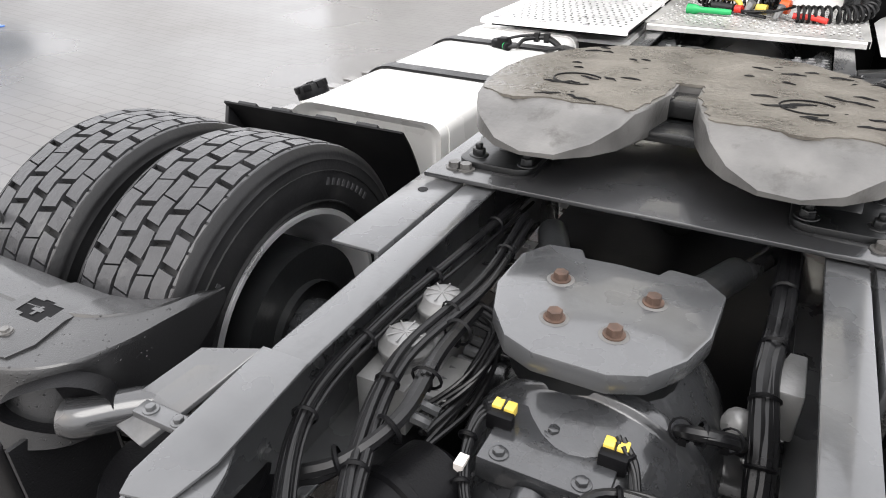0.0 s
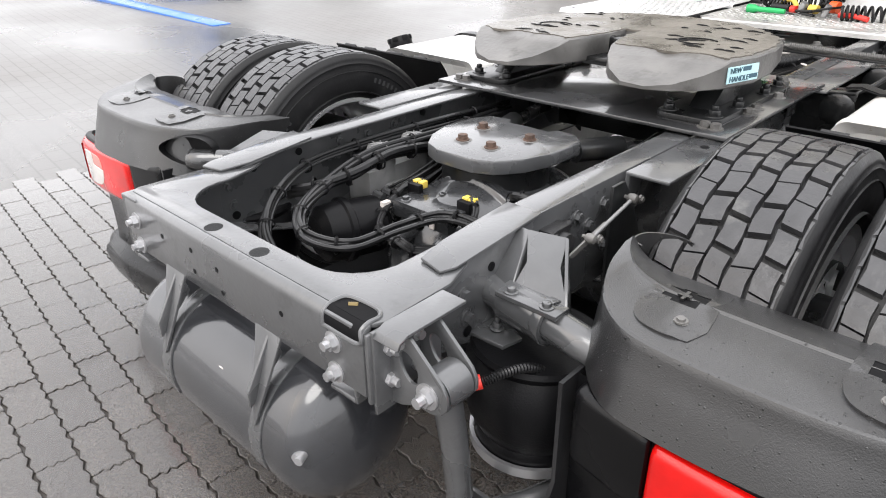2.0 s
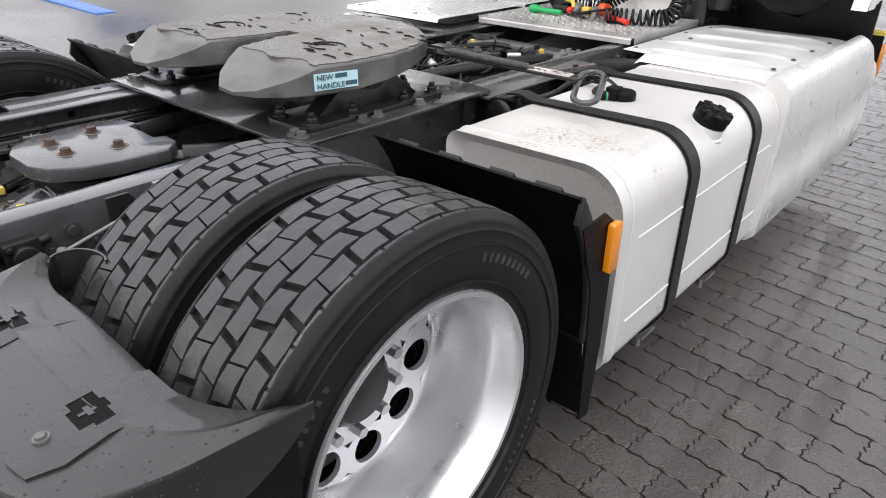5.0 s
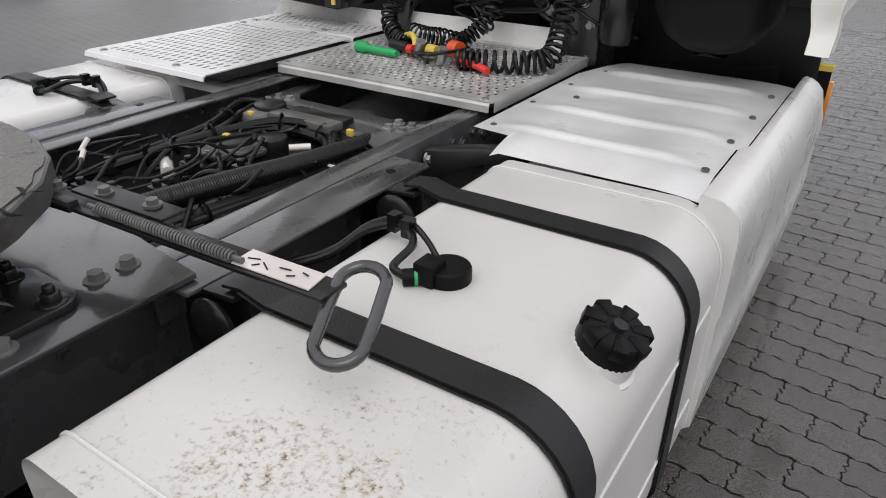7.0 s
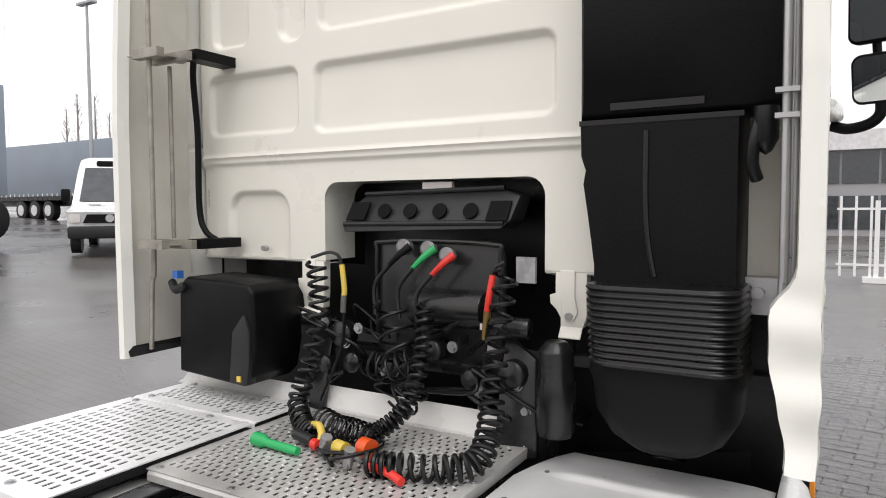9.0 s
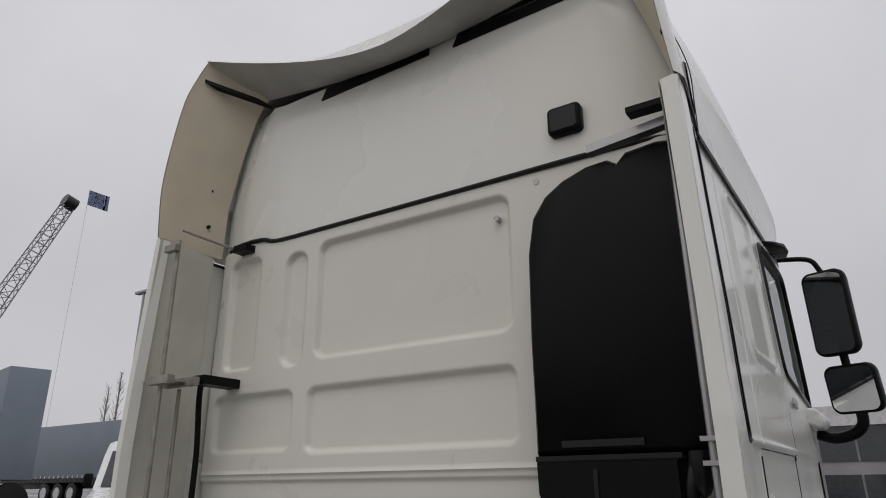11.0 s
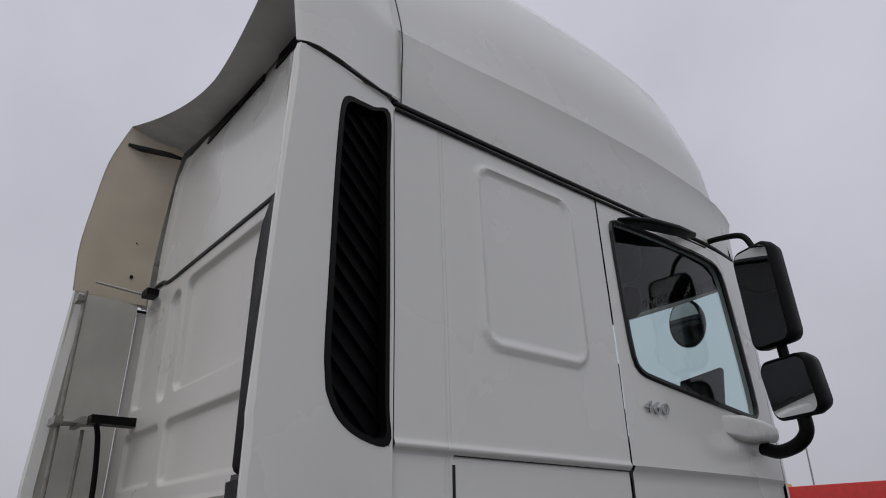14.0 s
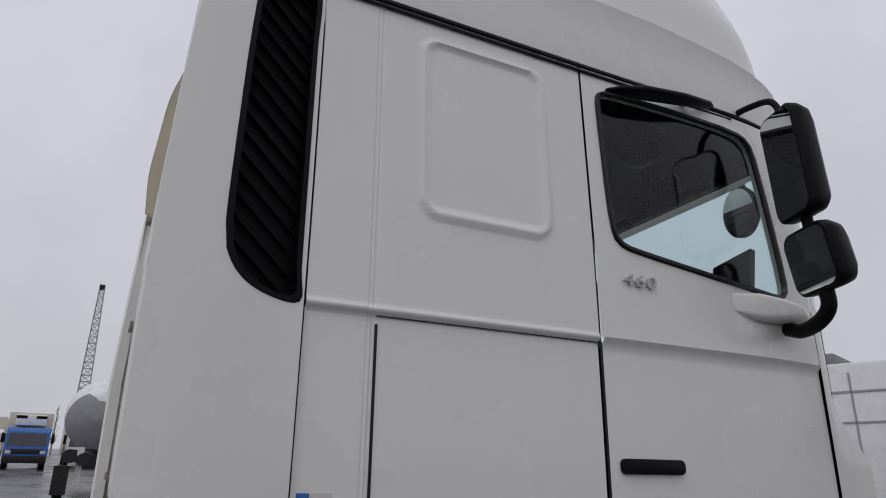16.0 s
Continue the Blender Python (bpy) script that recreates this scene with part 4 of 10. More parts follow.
def tread_mesh(cx, w=0.285, R=0.462):
    """Staggered tread blocks in five rows, and short lugs along each shoulder."""
    bm = B()
    rows, n = 5, 42
    span = w * 0.80
    cw = span / rows

    def block(xs_, ts, rad, gap_in=0.0014):
        base, top = [], []
        for k, (x, t) in enumerate(zip(xs_, ts)):
            q = rad[k]
            mx, mt = sum(xs_) / len(xs_), sum(ts) / len(ts)
            base.append(bm.verts.new((cx + x, WY + (R - 0.020) * math.sin(t), WZ + (R - 0.020) * math.cos(t))))
            xx, tt = x + (mx - x) * 0.05, t + (mt - t) * 0.05
            top.append(bm.verts.new((cx + xx, WY + q * math.sin(tt), WZ + q * math.cos(tt))))
        bm.faces.new(top)
        m = len(top)
        for a in range(m):
            b = (a + 1) % m
            bm.faces.new((base[a], base[b], top[b], top[a]))

    def crown(x):
        return R - 0.006 * (abs(x) / (w / 2)) ** 4
    for r in range(rows):
        a0 = -span / 2 + r * cw
        for i in range(n):
            g = 0.0026
            st = 0.5 * (r % 2) + 0.05 * ((i * 7 + r * 3) % 3 - 1)
            t0 = (i + st) / n * 2 * math.pi + 1.5 * g / R
            t1 = (i + st + 1) / n * 2 * math.pi - 1.5 * g / R
            lean = 0.12 / n * 2 * math.pi * (1 if r % 2 else -1)
            x0, x1 = a0 + g, a0 + cw - g
            tm = (t0 + t1) / 2
            step = 0.0028 if (i + r) % 2 else -0.0028
            block([x0, x1, x1 + step, x1, x0, x0 + step], [t0, t0 + lean, tm + lean, t1 + lean, t1, tm], [crown(x0), crown(x1), crown(x1), crown(x1), crown(x0), crown(x0)])
    for sd in (-1, 1):
        for i in range(n):
            st = 0.5 * (0 if sd < 0 else (rows - 1) % 2) + 0.5
            t0 = (i + st) / n * 2 * math.pi + 0.0016 / R
            t1 = (i + st + 1) / n * 2 * math.pi - 0.0016 / R
            t2 = t0 + 0.010 / R
            xa, xb, xc = sd * (span / 2 + 0.0012), sd * w * 0.435, sd * w * 0.452
            block([xa, xa, xb, xb], [t0, t1, t1, t0], [R - 0.0035, R - 0.0035, R - 0.007, R - 0.007])
            block([xb, xb, xc, xc], [t2, t1 - 0.006, t1 - 0.006, t2], [R - 0.0075, R - 0.0075, R - 0.0125, R - 0.0125])
    return bm


def rim_mesh(cx, s, depth=0.135, outer=True):
    """Deep dish with rolled lip; s is the side the dish opens to."""
    bm = B()
    w = 0.125
    prof = [(0.298, w - 0.002), (0.305, w + 0.004), (0.302, w + 0.010), (0.291, w + 0.009), (0.284, w - 0.004), (0.279, w - 0.03), (0.268, w - 0.045), (0.262, w - 0.09),
            (0.268, w - 0.115), (0.262, w - 0.15), (0.258, -0.085), (0.254, -0.100), (0.250, -0.104), (0.244, -0.100)]
    lathe(bm, [(r, s * a) for r, a in prof], (cx, WY, WZ), (1, 0, 0), 72)
    lathe(bm, [(0.298, s * (w - 0.002)), (0.275, s * 0.02), (0.272, -s * w), (0.298, -s * (w + 0.004))], (cx, WY, WZ), (1, 0, 0), 72)
    return bm


def disc_mesh(cx, s):
    """Wheel disc with ten round hand holes."""
    bm = B()
    def P(r, a, ax):
        return (cx + s * ax, WY + r * math.sin(a), WZ + r * math.cos(a))
    n = 10
    for k in range(n):
        a0 = 2 * math.pi * k / n + radians(8)
        da = 2 * math.pi / n
        rc, hr = 0.200, 0.041
        m = 20
        hole, lip, outer = [], [], []
        for i in range(m):
            t = 2 * math.pi * i / m
            aa, rr = a0 + da / 2 + hr * math.cos(t) / rc, rc + hr * math.sin(t)
            hole.append(bm.verts.new(P(rr, aa, -0.096 - 0.05 * (0.24 - rr))))
            lip.append(bm.verts.new(P(rr, aa, -0.110 - 0.05 * (0.24 - rr))))
            cu, cv = math.cos(t), math.sin(t)
            q = max(abs(cu), abs(cv))
            ra = rc + 0.046 * cv / q
            outer.append(bm.verts.new(P(ra, a0 + da / 2 + da / 2 * cu / q, -0.096 - 0.05 * (0.24 - ra))))
        for i in range(m):
            j = (i + 1) % m
            bm.faces.new((outer[i], outer[j], hole[j], hole[i]))
            bm.faces.new((hole[i], hole[j], lip[j], lip[i]))
    lathe(bm, [(0.154, s * -0.1004), (0.135, s * -0.105), (0.105, s * -0.105), (0.10, s * -0.10)], (cx, WY, WZ), (1, 0, 0), 40)
    return bm


for s in (-1, 1):
    for k, cx in (("outer", 1.09), ("inner", 0.757)):
        wheel = part("wheel", tyre_mesh(s * cx, s), M_RUBBER, truck, "drive tyre on a bare aluminium rim" if k == "outer" else "inner drive tyre")
        for rr in (0.398, 0.325):
            for side in (-1, 1):
                bm = B()
                h = 0.1425
                lathe(bm, [(rr - 0.003, side * h * 0.955), (rr - 0.001, side * (h * 0.995 + 0.003)), (rr + 0.001, side * (h * 0.995 + 0.003)), (rr + 0.003, side * h * 0.955)], (s * cx, WY, WZ), (1, 0, 0), 64)
                part("sidewall_rib", bm, M_RUBBER, wheel)
        # raised sidewall marks that cannot be read: plain bars
        bm = B()
        for grp in range(4):
            for i in range(9):
                a = radians(grp * 90 + 20 + i * 3.4)
                side = -s if k == "inner" else s
                hh = 0.012 if grp % 2 else 0.017
                box(bm, -0.0015, 0.0015, -0.0045, 0.0045, -hh / 2, hh / 2, Matrix.Translation((s * cx + side * 0.1425, WY + 0.372 * math.sin(a), WZ + 0.372 * math.cos(a))) @ Matrix.Rotation(-a, 4, "X"))
        part("sidewall_mark", bm, M_TREAD, wheel, smooth=0, kind="stuff")
        part("tread", tread_mesh(s * cx), M_TREAD, wheel, "worn block tread", smooth=0)
        out = s if k == "outer" else -s
        part("rim", rim_mesh(s * cx, out), M_RIM, wheel, "bright aluminium rim")
        part("rim_disc", disc_mesh(s * cx, out), M_RIM, wheel)
        wheel.location.x = SIDE[s]
    bm = B()
    lathe(bm, [(0.001, s * 1.03), (0.07, s * 1.03), (0.085, s * 1.015), (0.09, s * 0.985), (0.10, s * 0.975), (0.13, s * 0.97), (0.13, s * 0.6)], (0, WY, WZ), (1, 0, 0), 36)
    hub = part("hub", bm, M_FRAME_DK, truck)
    bm = B()
    for i in range(10):
        a = 2 * math.pi * i / 10
        cyl(bm, (s * 0.965, WY + 0.118 * math.sin(a), WZ + 0.118 * math.cos(a)), (s * 1.02, WY + 0.118 * math.sin(a), WZ + 0.118 * math.cos(a)), 0.016, 0.014, 6)
    pieces("wheel_nut", bm, M_STEEL, hub)
    bm = B()
    lathe(bm, [(0.21, s * 0.88), (0.215, s * 0.80), (0.215, s * 0.62), (0.001, s * 0.62)], (0, WY, WZ), (1, 0, 0), 36)
    part("brake_drum", bm, M_FRAME_DK, hub)
    bm = B()
    cyl(bm, (s * 1.035, WY - 0.1, WZ + 0.17), (s * 1.05, WY - 0.2, WZ + 0.05), 0.004, seg=8)
    part("valve_stem", bm, M_STEEL, hub)
    hub.location.x = SIDE[s]

# ---- ride-height valve, lever and rod outside the right rail ----
bm = B()
slab(bm, [(0.468, -0.185, 0.800), (0.468, -0.135, 0.800), (0.468, -0.085, 0.735), (0.468, -0.02, 0.61), (0.468, -0.02, 0.50), (0.468, -0.185, 0.50)], 0.008, (1, 0, 0))
height_plate = part("height_rod_bracket", bm, M_FRAME_DK, truck, "black bracket plate with a height-sensing rod", bevel=0.0015)
bm = B()
box(bm, 0.408, 0.452, -0.395, -0.325, 0.690, 0.755)
cyl(bm, (0.452, -0.36, 0.722), (0.472, -0.36, 0.722), 0.026, seg=16)
cyl(bm, (0.43, -0.395, 0.735), (0.43, -0.425, 0.735), 0.011, seg=10)
cyl(bm, (0.43, -0.325, 0.735), (0.43, -0.300, 0.740), 0.012, seg=10)
bolt(bm, (0.452, -0.384, 0.745), (1, 0, 0), 0.008, 0.008)
bolt(bm, (0.452, -0.336, 0.702), (1, 0, 0), 0.008, 0.008)
part("height_valve", bm, M_PLASTIC, height_plate, bevel=0.003)
bm = B()
slab(bm, [(0.480, -0.375, 0.700), (0.480, -0.352, 0.692), (0.486, -0.235, 0.722), (0.486, -0.238, 0.740)], 0.005, (1, 0, 0))
part("valve_lever", bm, M_WORN, height_plate, bevel=0.001)
bm = B()
cyl(bm, (0.488, -0.300, 0.722), (0.490, -0.140, 0.763), 0.0045, seg=10)
part("height_rod", bm, M_CAST, height_plate)
for p0 in ((0.488, -0.300, 0.722), (0.490, -0.135, 0.764)):
    bm = B()
    lathe(bm, [(0.004, -0.012), (0.010, -0.010), (0.0125, 0.0), (0.010, 0.010), (0.004, 0.012)], p0, (1, 0, 0), 14)
    cyl(bm, (p0[0] - 0.02, p0[1], p0[2]), (p0[0] + 0.012, p0[1], p0[2]), 0.005, seg=8)
    bolt(bm, (p0[0] + 0.010, p0[1] + 0.018, p0[2] - 0.004), (1, 0, 0), 0.007, 0.008)
    part("ball_joint", bm, M_WORN, height_plate)

# ---- rear mudguards with tail lamps ----


def lower_ring():
    return [(-0.660, 0.655), (-0.664, 0.55), (-0.662, 0.38), (-0.662, 0.325), (-0.666, 0.316), (-0.704, 0.306), (-0.714, 0.300), (-0.719, 0.286), (-0.712, 0.245), (-0.695, 0.20), (-0.68, 0.185)]


def wrap(prof, s, x_in, x_out, rc=0.10, n=6):
    """Sweeps a profile across the width and round the outer corner."""
    rings = []
    for x in (x_in, x_in + 0.01, (x_in + x_out) / 2, x_out - rc):
        bow = 0.035 * ((x - 0.95) / 0.3) ** 2
        rings.append([(s * x, y + bow, z) for y, z in prof])
    for i in range(1, n + 1):
        a = radians(90 * i / n)
        ring = []
        for y, z in prof:
            bow = 0.035
            ring.append((s * (x_out - rc + rc * math.sin(a)), y + rc + bow - rc * math.cos(a), z))
        rings.append(ring)
    return rings


M_PLASTIC_GLOSS = mat("black_gloss_plastic", (0.0035, 0.0035, 0.004), 0.26, var=0.25, bump=0.08, fine=200, spec=0.22)
def spline_xy(pts):
    return [(p.x, p.y) for p in spline([(x, y, 0) for x, y in pts], 4)]


# outer and inner edge of the moulded cover in plan, with its top and bottom heights
COVER = (((0.614, -0.400), (0.622, -0.362), 0.800, 0.715), ((0.632, -0.500), (0.645, -0.378), 0.796, 0.685), ((0.672, -0.600), (0.685, -0.392), 0.790, 0.660), ((0.728, -0.660), (0.738, -0.393), 0.785, 0.648),
         ((0.80, -0.686), (0.80, -0.388), 0.782, 0.645), ((0.95, -0.690), (0.95, -0.391), 0.781, 0.645), ((1.08, -0.680), (1.07, -0.394), 0.781, 0.650), ((1.175, -0.650), (1.150, -0.380), 0.780, 0.650),
         ((1.228, -0.598), (1.200, -0.352), 0.778, 0.640), ((1.254, -0.510), (1.232, -0.320), 0.774, 0.640), ((1.262, -0.41), (1.248, -0.290), 0.769, 0.655), ((1.262, -0.33), (1.257, -0.282), 0.758, 0.685), ((1.262, -0.268), (1.260, -0.265), 0.749, 0.728))
PROFILE = ((0.0, -0.026), (0.03, -0.021), (0.20, -0.008), (0.352, 0.0), (0.366, -0.004), (0.50, -0.007), (0.835, -0.012), (0.850, -0.0145), (0.861, -0.020), (0.867, -0.028))


def cover_at(x, y):
    """Height of the cover's top over a place in its straight middle."""
    f = (-0.390 - y) / 0.30
    return 0.781 + float(np.interp(f, [p[0] for p in PROFILE], [p[1] for p in PROFILE]))


for side in (-1, 1):
    s = 1
    rings = []
    for (ox, oy), (ix, iy), zt, zb in COVER:
        o, i_ = Vector((ox, oy)), Vector((ix, iy))
        sec = []
        for f, dz in PROFILE:
            p = i_.lerp(o, f)
            sec.append((p.x, p.y, max(zb, zt + dz * min(1, (zt - zb) / 0.135))))
        z0 = sec[-1][2]
        for f in (0.3, 0.65, 1.0):
            p = i_.lerp(o, 0.867 + 0.133 * f)
            sec.append((p.x, p.y, z0 + (zb - z0) * f))
        rings.append(sec)
    fine_rings = []
    cols = [spline([r[k] for r in rings], 4) for k in range(len(rings[0]))]
    for q in range(len(cols[0])):
        fine_rings.append([tuple(c[q]) for c in cols])
    # flank below the cover's outer corner, its shade put into a darker plastic
    bm = B()
    cols = []
    for (x, y), zt, zb in (((1.196, -0.640), 0.650, 0.300), ((1.222, -0.598), 0.655, 0.215), ((1.242, -0.545), 0.655, 0.200), ((1.2515, -0.490), 0.655, 0.205), ((1.2575, -0.43), 0.665, 0.235), ((1.259, -0.38), 0.675, 0.300), ((1.260, -0.335), 0.690, 0.430), ((1.260, -0.30), 0.715, 0.600)):
        cols.append([(x, y, zt + (zb - zt) * k / 8) for k in range(9)])
    loft(bm, [tuple(c) for c in cols], closed=False, caps=False)
    bmesh.ops.solidify(bm, geom=bm.faces[:], thickness=0.005)
    flank = part("mudguard_flank", bm, M_PLASTIC_GLOSS, truck, "mudguard flank beside the tyre with its shade put into the black", smooth=50) if side > 0 else bm.free()
    bm = B()
    loft(bm, fine_rings, closed=False, caps=False)
    bmesh.ops.solidify(bm, geom=bm.faces[:], thickness=0.005)
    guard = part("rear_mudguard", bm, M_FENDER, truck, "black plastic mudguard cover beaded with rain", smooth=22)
    # inner end, curled forward round the tyre's shoulder
    bm = B()
    shell(bm, spline_xy([(0.640, -0.372), (0.622, -0.362), (0.613, -0.345), (0.620, -0.318), (0.645, -0.300), (0.680, -0.294), (0.705, -0.300)]), XY, 0.700, 0.784, 0.004)
    pieces("guard_end", bm, M_FENDER, guard)
    # two raised fields, each with a notched opening and a screw
    for x, ys in ((0.782, -0.492), (1.090, -0.500)):
        outline = spline_xy([(x - 0.050, -0.394), (x - 0.053, -0.470), (x - 0.056, -0.545), (x - 0.035, -0.592), (x + 0.010, -0.606), (x + 0.055, -0.600)]) + [(x + 0.068, -0.560), (x + 0.060, -0.500), (x + 0.056, -0.440), (x + 0.050, -0.394)]
        hole = [(x - 0.034, ys + 0.020), (x - 0.034, ys - 0.016), (x - 0.016, ys - 0.016), (x - 0.016, ys - 0.024), (x + 0.028, ys - 0.024), (x + 0.028, ys - 0.006), (x + 0.036, ys - 0.006), (x + 0.036, ys + 0.020), (x + 0.010, ys + 0.020), (x + 0.010, ys + 0.026), (x - 0.012, ys + 0.026), (x - 0.012, ys + 0.020)]
        bm = B()
        top_o = [bm.verts.new((u, v, cover_at(u, v) + (0.0046 if u < x + 0.04 else 0.0022))) for u, v in outline]
        low_o = [bm.verts.new((u, v, cover_at(u, v) - 0.002)) for u, v in outline]
        top_h = [bm.verts.new((u, v, cover_at(u, v) + 0.0046)) for u, v in hole]
        low_h = [bm.verts.new((u, v, cover_at(u, v) - 0.002)) for u, v in hole]
        for hi_, lo_ in ((top_o, low_o), (top_h, low_h)):
            for k in range(len(hi_)):
                k2 = (k + 1) % len(hi_)
                bm.faces.new((hi_[k], lo_[k], lo_[k2], hi_[k2]))
        es = [bm.edges.get((t_[k], t_[(k + 1) % len(t_)])) for t_ in (top_o, top_h) for k in range(len(t_))]
        bmesh.ops.triangle_fill(bm, use_beauty=True, edges=es)
        part("slot_field", bm, M_FENDER, guard, smooth=20)
        # black floor just below the field stands in for the dark inside
        bm = B()
        loft(bm, [[(u, v, cover_at(u, v) - 0.001) for u, v in hole], [(u, v, cover_at(u, v) + 0.0034) for u, v in hole]])
        part("guard_slot", bm, M_GRILLE, guard)
        bm = B()
        box(bm, x - 0.012, x + 0.010, ys - 0.004, ys + 0.004, cover_at(x, ys), cover_at(x, ys) + 0.0042)
        box(bm, x - 0.003, x + 0.003, ys - 0.014, ys + 0.016, cover_at(x, ys), cover_at(x, ys) + 0.0040)
        part("slot_tab", bm, M_FENDER, guard)
    for x in (0.808, 1.095):
        bm = B()
        zs = cover_at(x, -0.561) + 0.002
        lathe(bm, [(0.013, 0.0), (0.012, 0.003), (0.001, 0.003)], (s * x, -0.561, zs), (0, -0.08, 1), 18)
        bolt(bm, (s * x, -0.5612, zs + 0.003), (0, -0.08, 1), 0.0075, 0.007)
        part("guard_screw", bm, M_WORN, guard)
    # left cover moved and stretched to fit the camera's view
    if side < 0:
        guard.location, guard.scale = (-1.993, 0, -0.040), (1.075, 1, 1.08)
    s = side
    # dropped back with lamp recess and skirt
    bm = B()
    rings = wrap(lower_ring(), s, 0.68, 1.229, 0.11)
    last = rings[-1]
    for k in (0.5, 1.0):
        ring = []
        for i, (x, y, z) in enumerate(last):
            yy = WY - math.sqrt(max(0.001, 0.345 ** 2 - (z - WZ) ** 2))
            ring.append((x, y + (max(yy, y + 0.01) - y) * k, z + (0.068 if i == 0 else 0.0)))
        rings.append(ring)
    loft(bm, rings, closed=False, caps=False)
    bmesh.ops.solidify(bm, geom=bm.faces[:], thickness=0.006)
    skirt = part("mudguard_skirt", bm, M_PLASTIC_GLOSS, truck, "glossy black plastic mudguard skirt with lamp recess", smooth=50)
    # inner end panel
    bm = B()
    o = [(-0.60, 0.645), (-0.666, 0.645), (-0.664, 0.42), (-0.712, 0.33), (-0.69, 0.19), (-0.55, 0.25), (-0.50, 0.45), (-0.50, 0.64)]
    prism(bm, o, YZ, s * 0.664, s * 0.672)
    part("end_panel", bm, M_PLASTIC, skirt)
    # tail lamp beside a black pod, both bowed and rounded
    def bow(x):
        return 0.035 * ((x - 0.95) / 0.3) ** 2

    def rounded_bar(x0, x1, zt, zb, depth, rad, tip=0.016, turn=1.19):
        """A bar along the bowed back: rounded front edges and ends; past turn it curls round the corner."""
        bm2 = B()
        xs_ = [x0, x0 + tip * 0.15, x0 + tip * 0.5, x0 + tip] + list(np.linspace(x0 + tip + 0.01, x1 - tip, 16)) + [x1 - tip * 0.5, x1 - tip * 0.15, x1]
        rr = []
        for q in xs_:
            e = max(0, tip - (q - x0), tip - (x1 - q)) / tip
            e = tip * (1 - math.sqrt(max(0, 1 - e * e)))
            yb = -0.665 + bow(min(q, 1.2)) + 0.030 * max(0, (q - turn) / 0.05) ** 2
            t, b = zt - e - 0.016 * (q - 0.84) / 0.4, zb + e - 0.020 * (q - 0.84) / 0.4
            f = yb - depth + e * 0.8
            sec = [(yb + 0.01, t)]
            sec += [(f + rad - rad * math.sin(radians(a)), t - rad + rad * math.cos(radians(a))) for a in (0, 22, 45, 68, 90)]
            sec += [(f, t - (t - b) * 0.33), (f, t - (t - b) * 0.66)]
            sec += [(f + rad - rad * math.cos(radians(a)), b + rad - rad * math.sin(radians(a))) for a in (0, 22, 45, 68, 90)]
            sec += [(yb + 0.01, b)]
            rr.append([(s * q, y, z) for y, z in sec])
        loft(bm2, rr)
        return bm2

    part("lamp_pod", rounded_bar(0.692, 0.838, 0.640, 0.486, 0.026, 0.016, 0.012), M_PLASTIC_GLOSS, skirt, smooth=40)
    lamp = part("tail_lamp", rounded_bar(0.842, 1.243, 0.636, 0.500, 0.030, 0.018), M_RED, skirt, "long red tail lamp with clear reversing lens", smooth=40)
    part("lamp_gasket", rounded_bar(0.834, 1.247, 0.645, 0.490, 0.012, 0.006), M_PLASTIC_MATT, lamp, smooth=40)

    def lens_piece(outline, name, material, lab=""):
        bm2 = B()
        c_ = (sum(p[0] for p in outline) / len(outline), sum(p[1] for p in outline) / len(outline))
        def P(x, z, d):
            return (s * x, -0.665 + bow(min(x, 1.2)) + 0.030 * max(0, (x - 1.19) / 0.05) ** 2 - 0.030 - d, z)
        inner = [(c_[0] + (x - c_[0]) * 0.96, c_[1] + (z - c_[1]) * 0.95) for x, z in outline]
        loft(bm2, [[P(x, z, -0.004) for x, z in outline], [P(x, z, 0.0008) for x, z in outline], [P(x, z, 0.0018) for x, z in inner]], caps=False)
        bmesh.ops.triangle_fill(bm2, use_beauty=True, edges=[e for e in bm2.edges if len(e.link_faces) == 1 and all(abs(v.co.y - P(abs(v.co.x), v.co.z, 0.0018)[1]) < 2e-4 for v in e.verts)])
        return part(name, bm2, material, lamp, lab, smooth=20)

    white = [(1.092, 0.570), (1.092, 0.606), (1.14, 0.604), (1.162, 0.600), (1.170, 0.588), (1.172, 0.565), (1.170, 0.522), (1.163, 0.508), (1.15, 0.503), (1.10, 0.507), (1.06, 0.514), (1.035, 0.526), (1.018, 0.546), (1.013, 0.570)]
    lens_piece(white, "reversing_lens", M_LENS, "clear reversing lens")
    lens_piece([(1.014, 0.573), (1.017, 0.590), (1.024, 0.602), (1.035, 0.608), (1.0895, 0.606), (1.0895, 0.573)], "fog_lens", M_PINK)
    bm = B()
    tube(bm, [(s * 1.192, -0.665 + bow(1.192) - 0.0305, z) for z in (0.61, 0.55, 0.50)], 0.0022, 6, 0)
    part("lamp_seam", bm, mat("dark_red_seam", (0.12, 0.004, 0.004), 0.3) if side < 0 else bpy.data.materials["dark_red_seam"], lamp)
    # mounting tube and bracket
    bm = B()
    if s > 0:
        tube(bm, [(0.40, -0.54, 0.676), (0.50, -0.556, 0.676), (0.585, -0.568, 0.676), (0.645, -0.574, 0.670), (0.70, -0.566, 0.655)], 0.033, 18)
    else:
        tube(bm, [(-0.42, -0.46, 0.672), (-0.54, -0.485, 0.671), (-0.605, -0.535, 0.674), (-0.645, -0.580, 0.676), (-0.668, -0.590, 0.676)], 0.032, 18)
    gtube = part("guard_tube", bm, M_FRAME if s > 0 else M_PLATE, truck)
    bm = B()
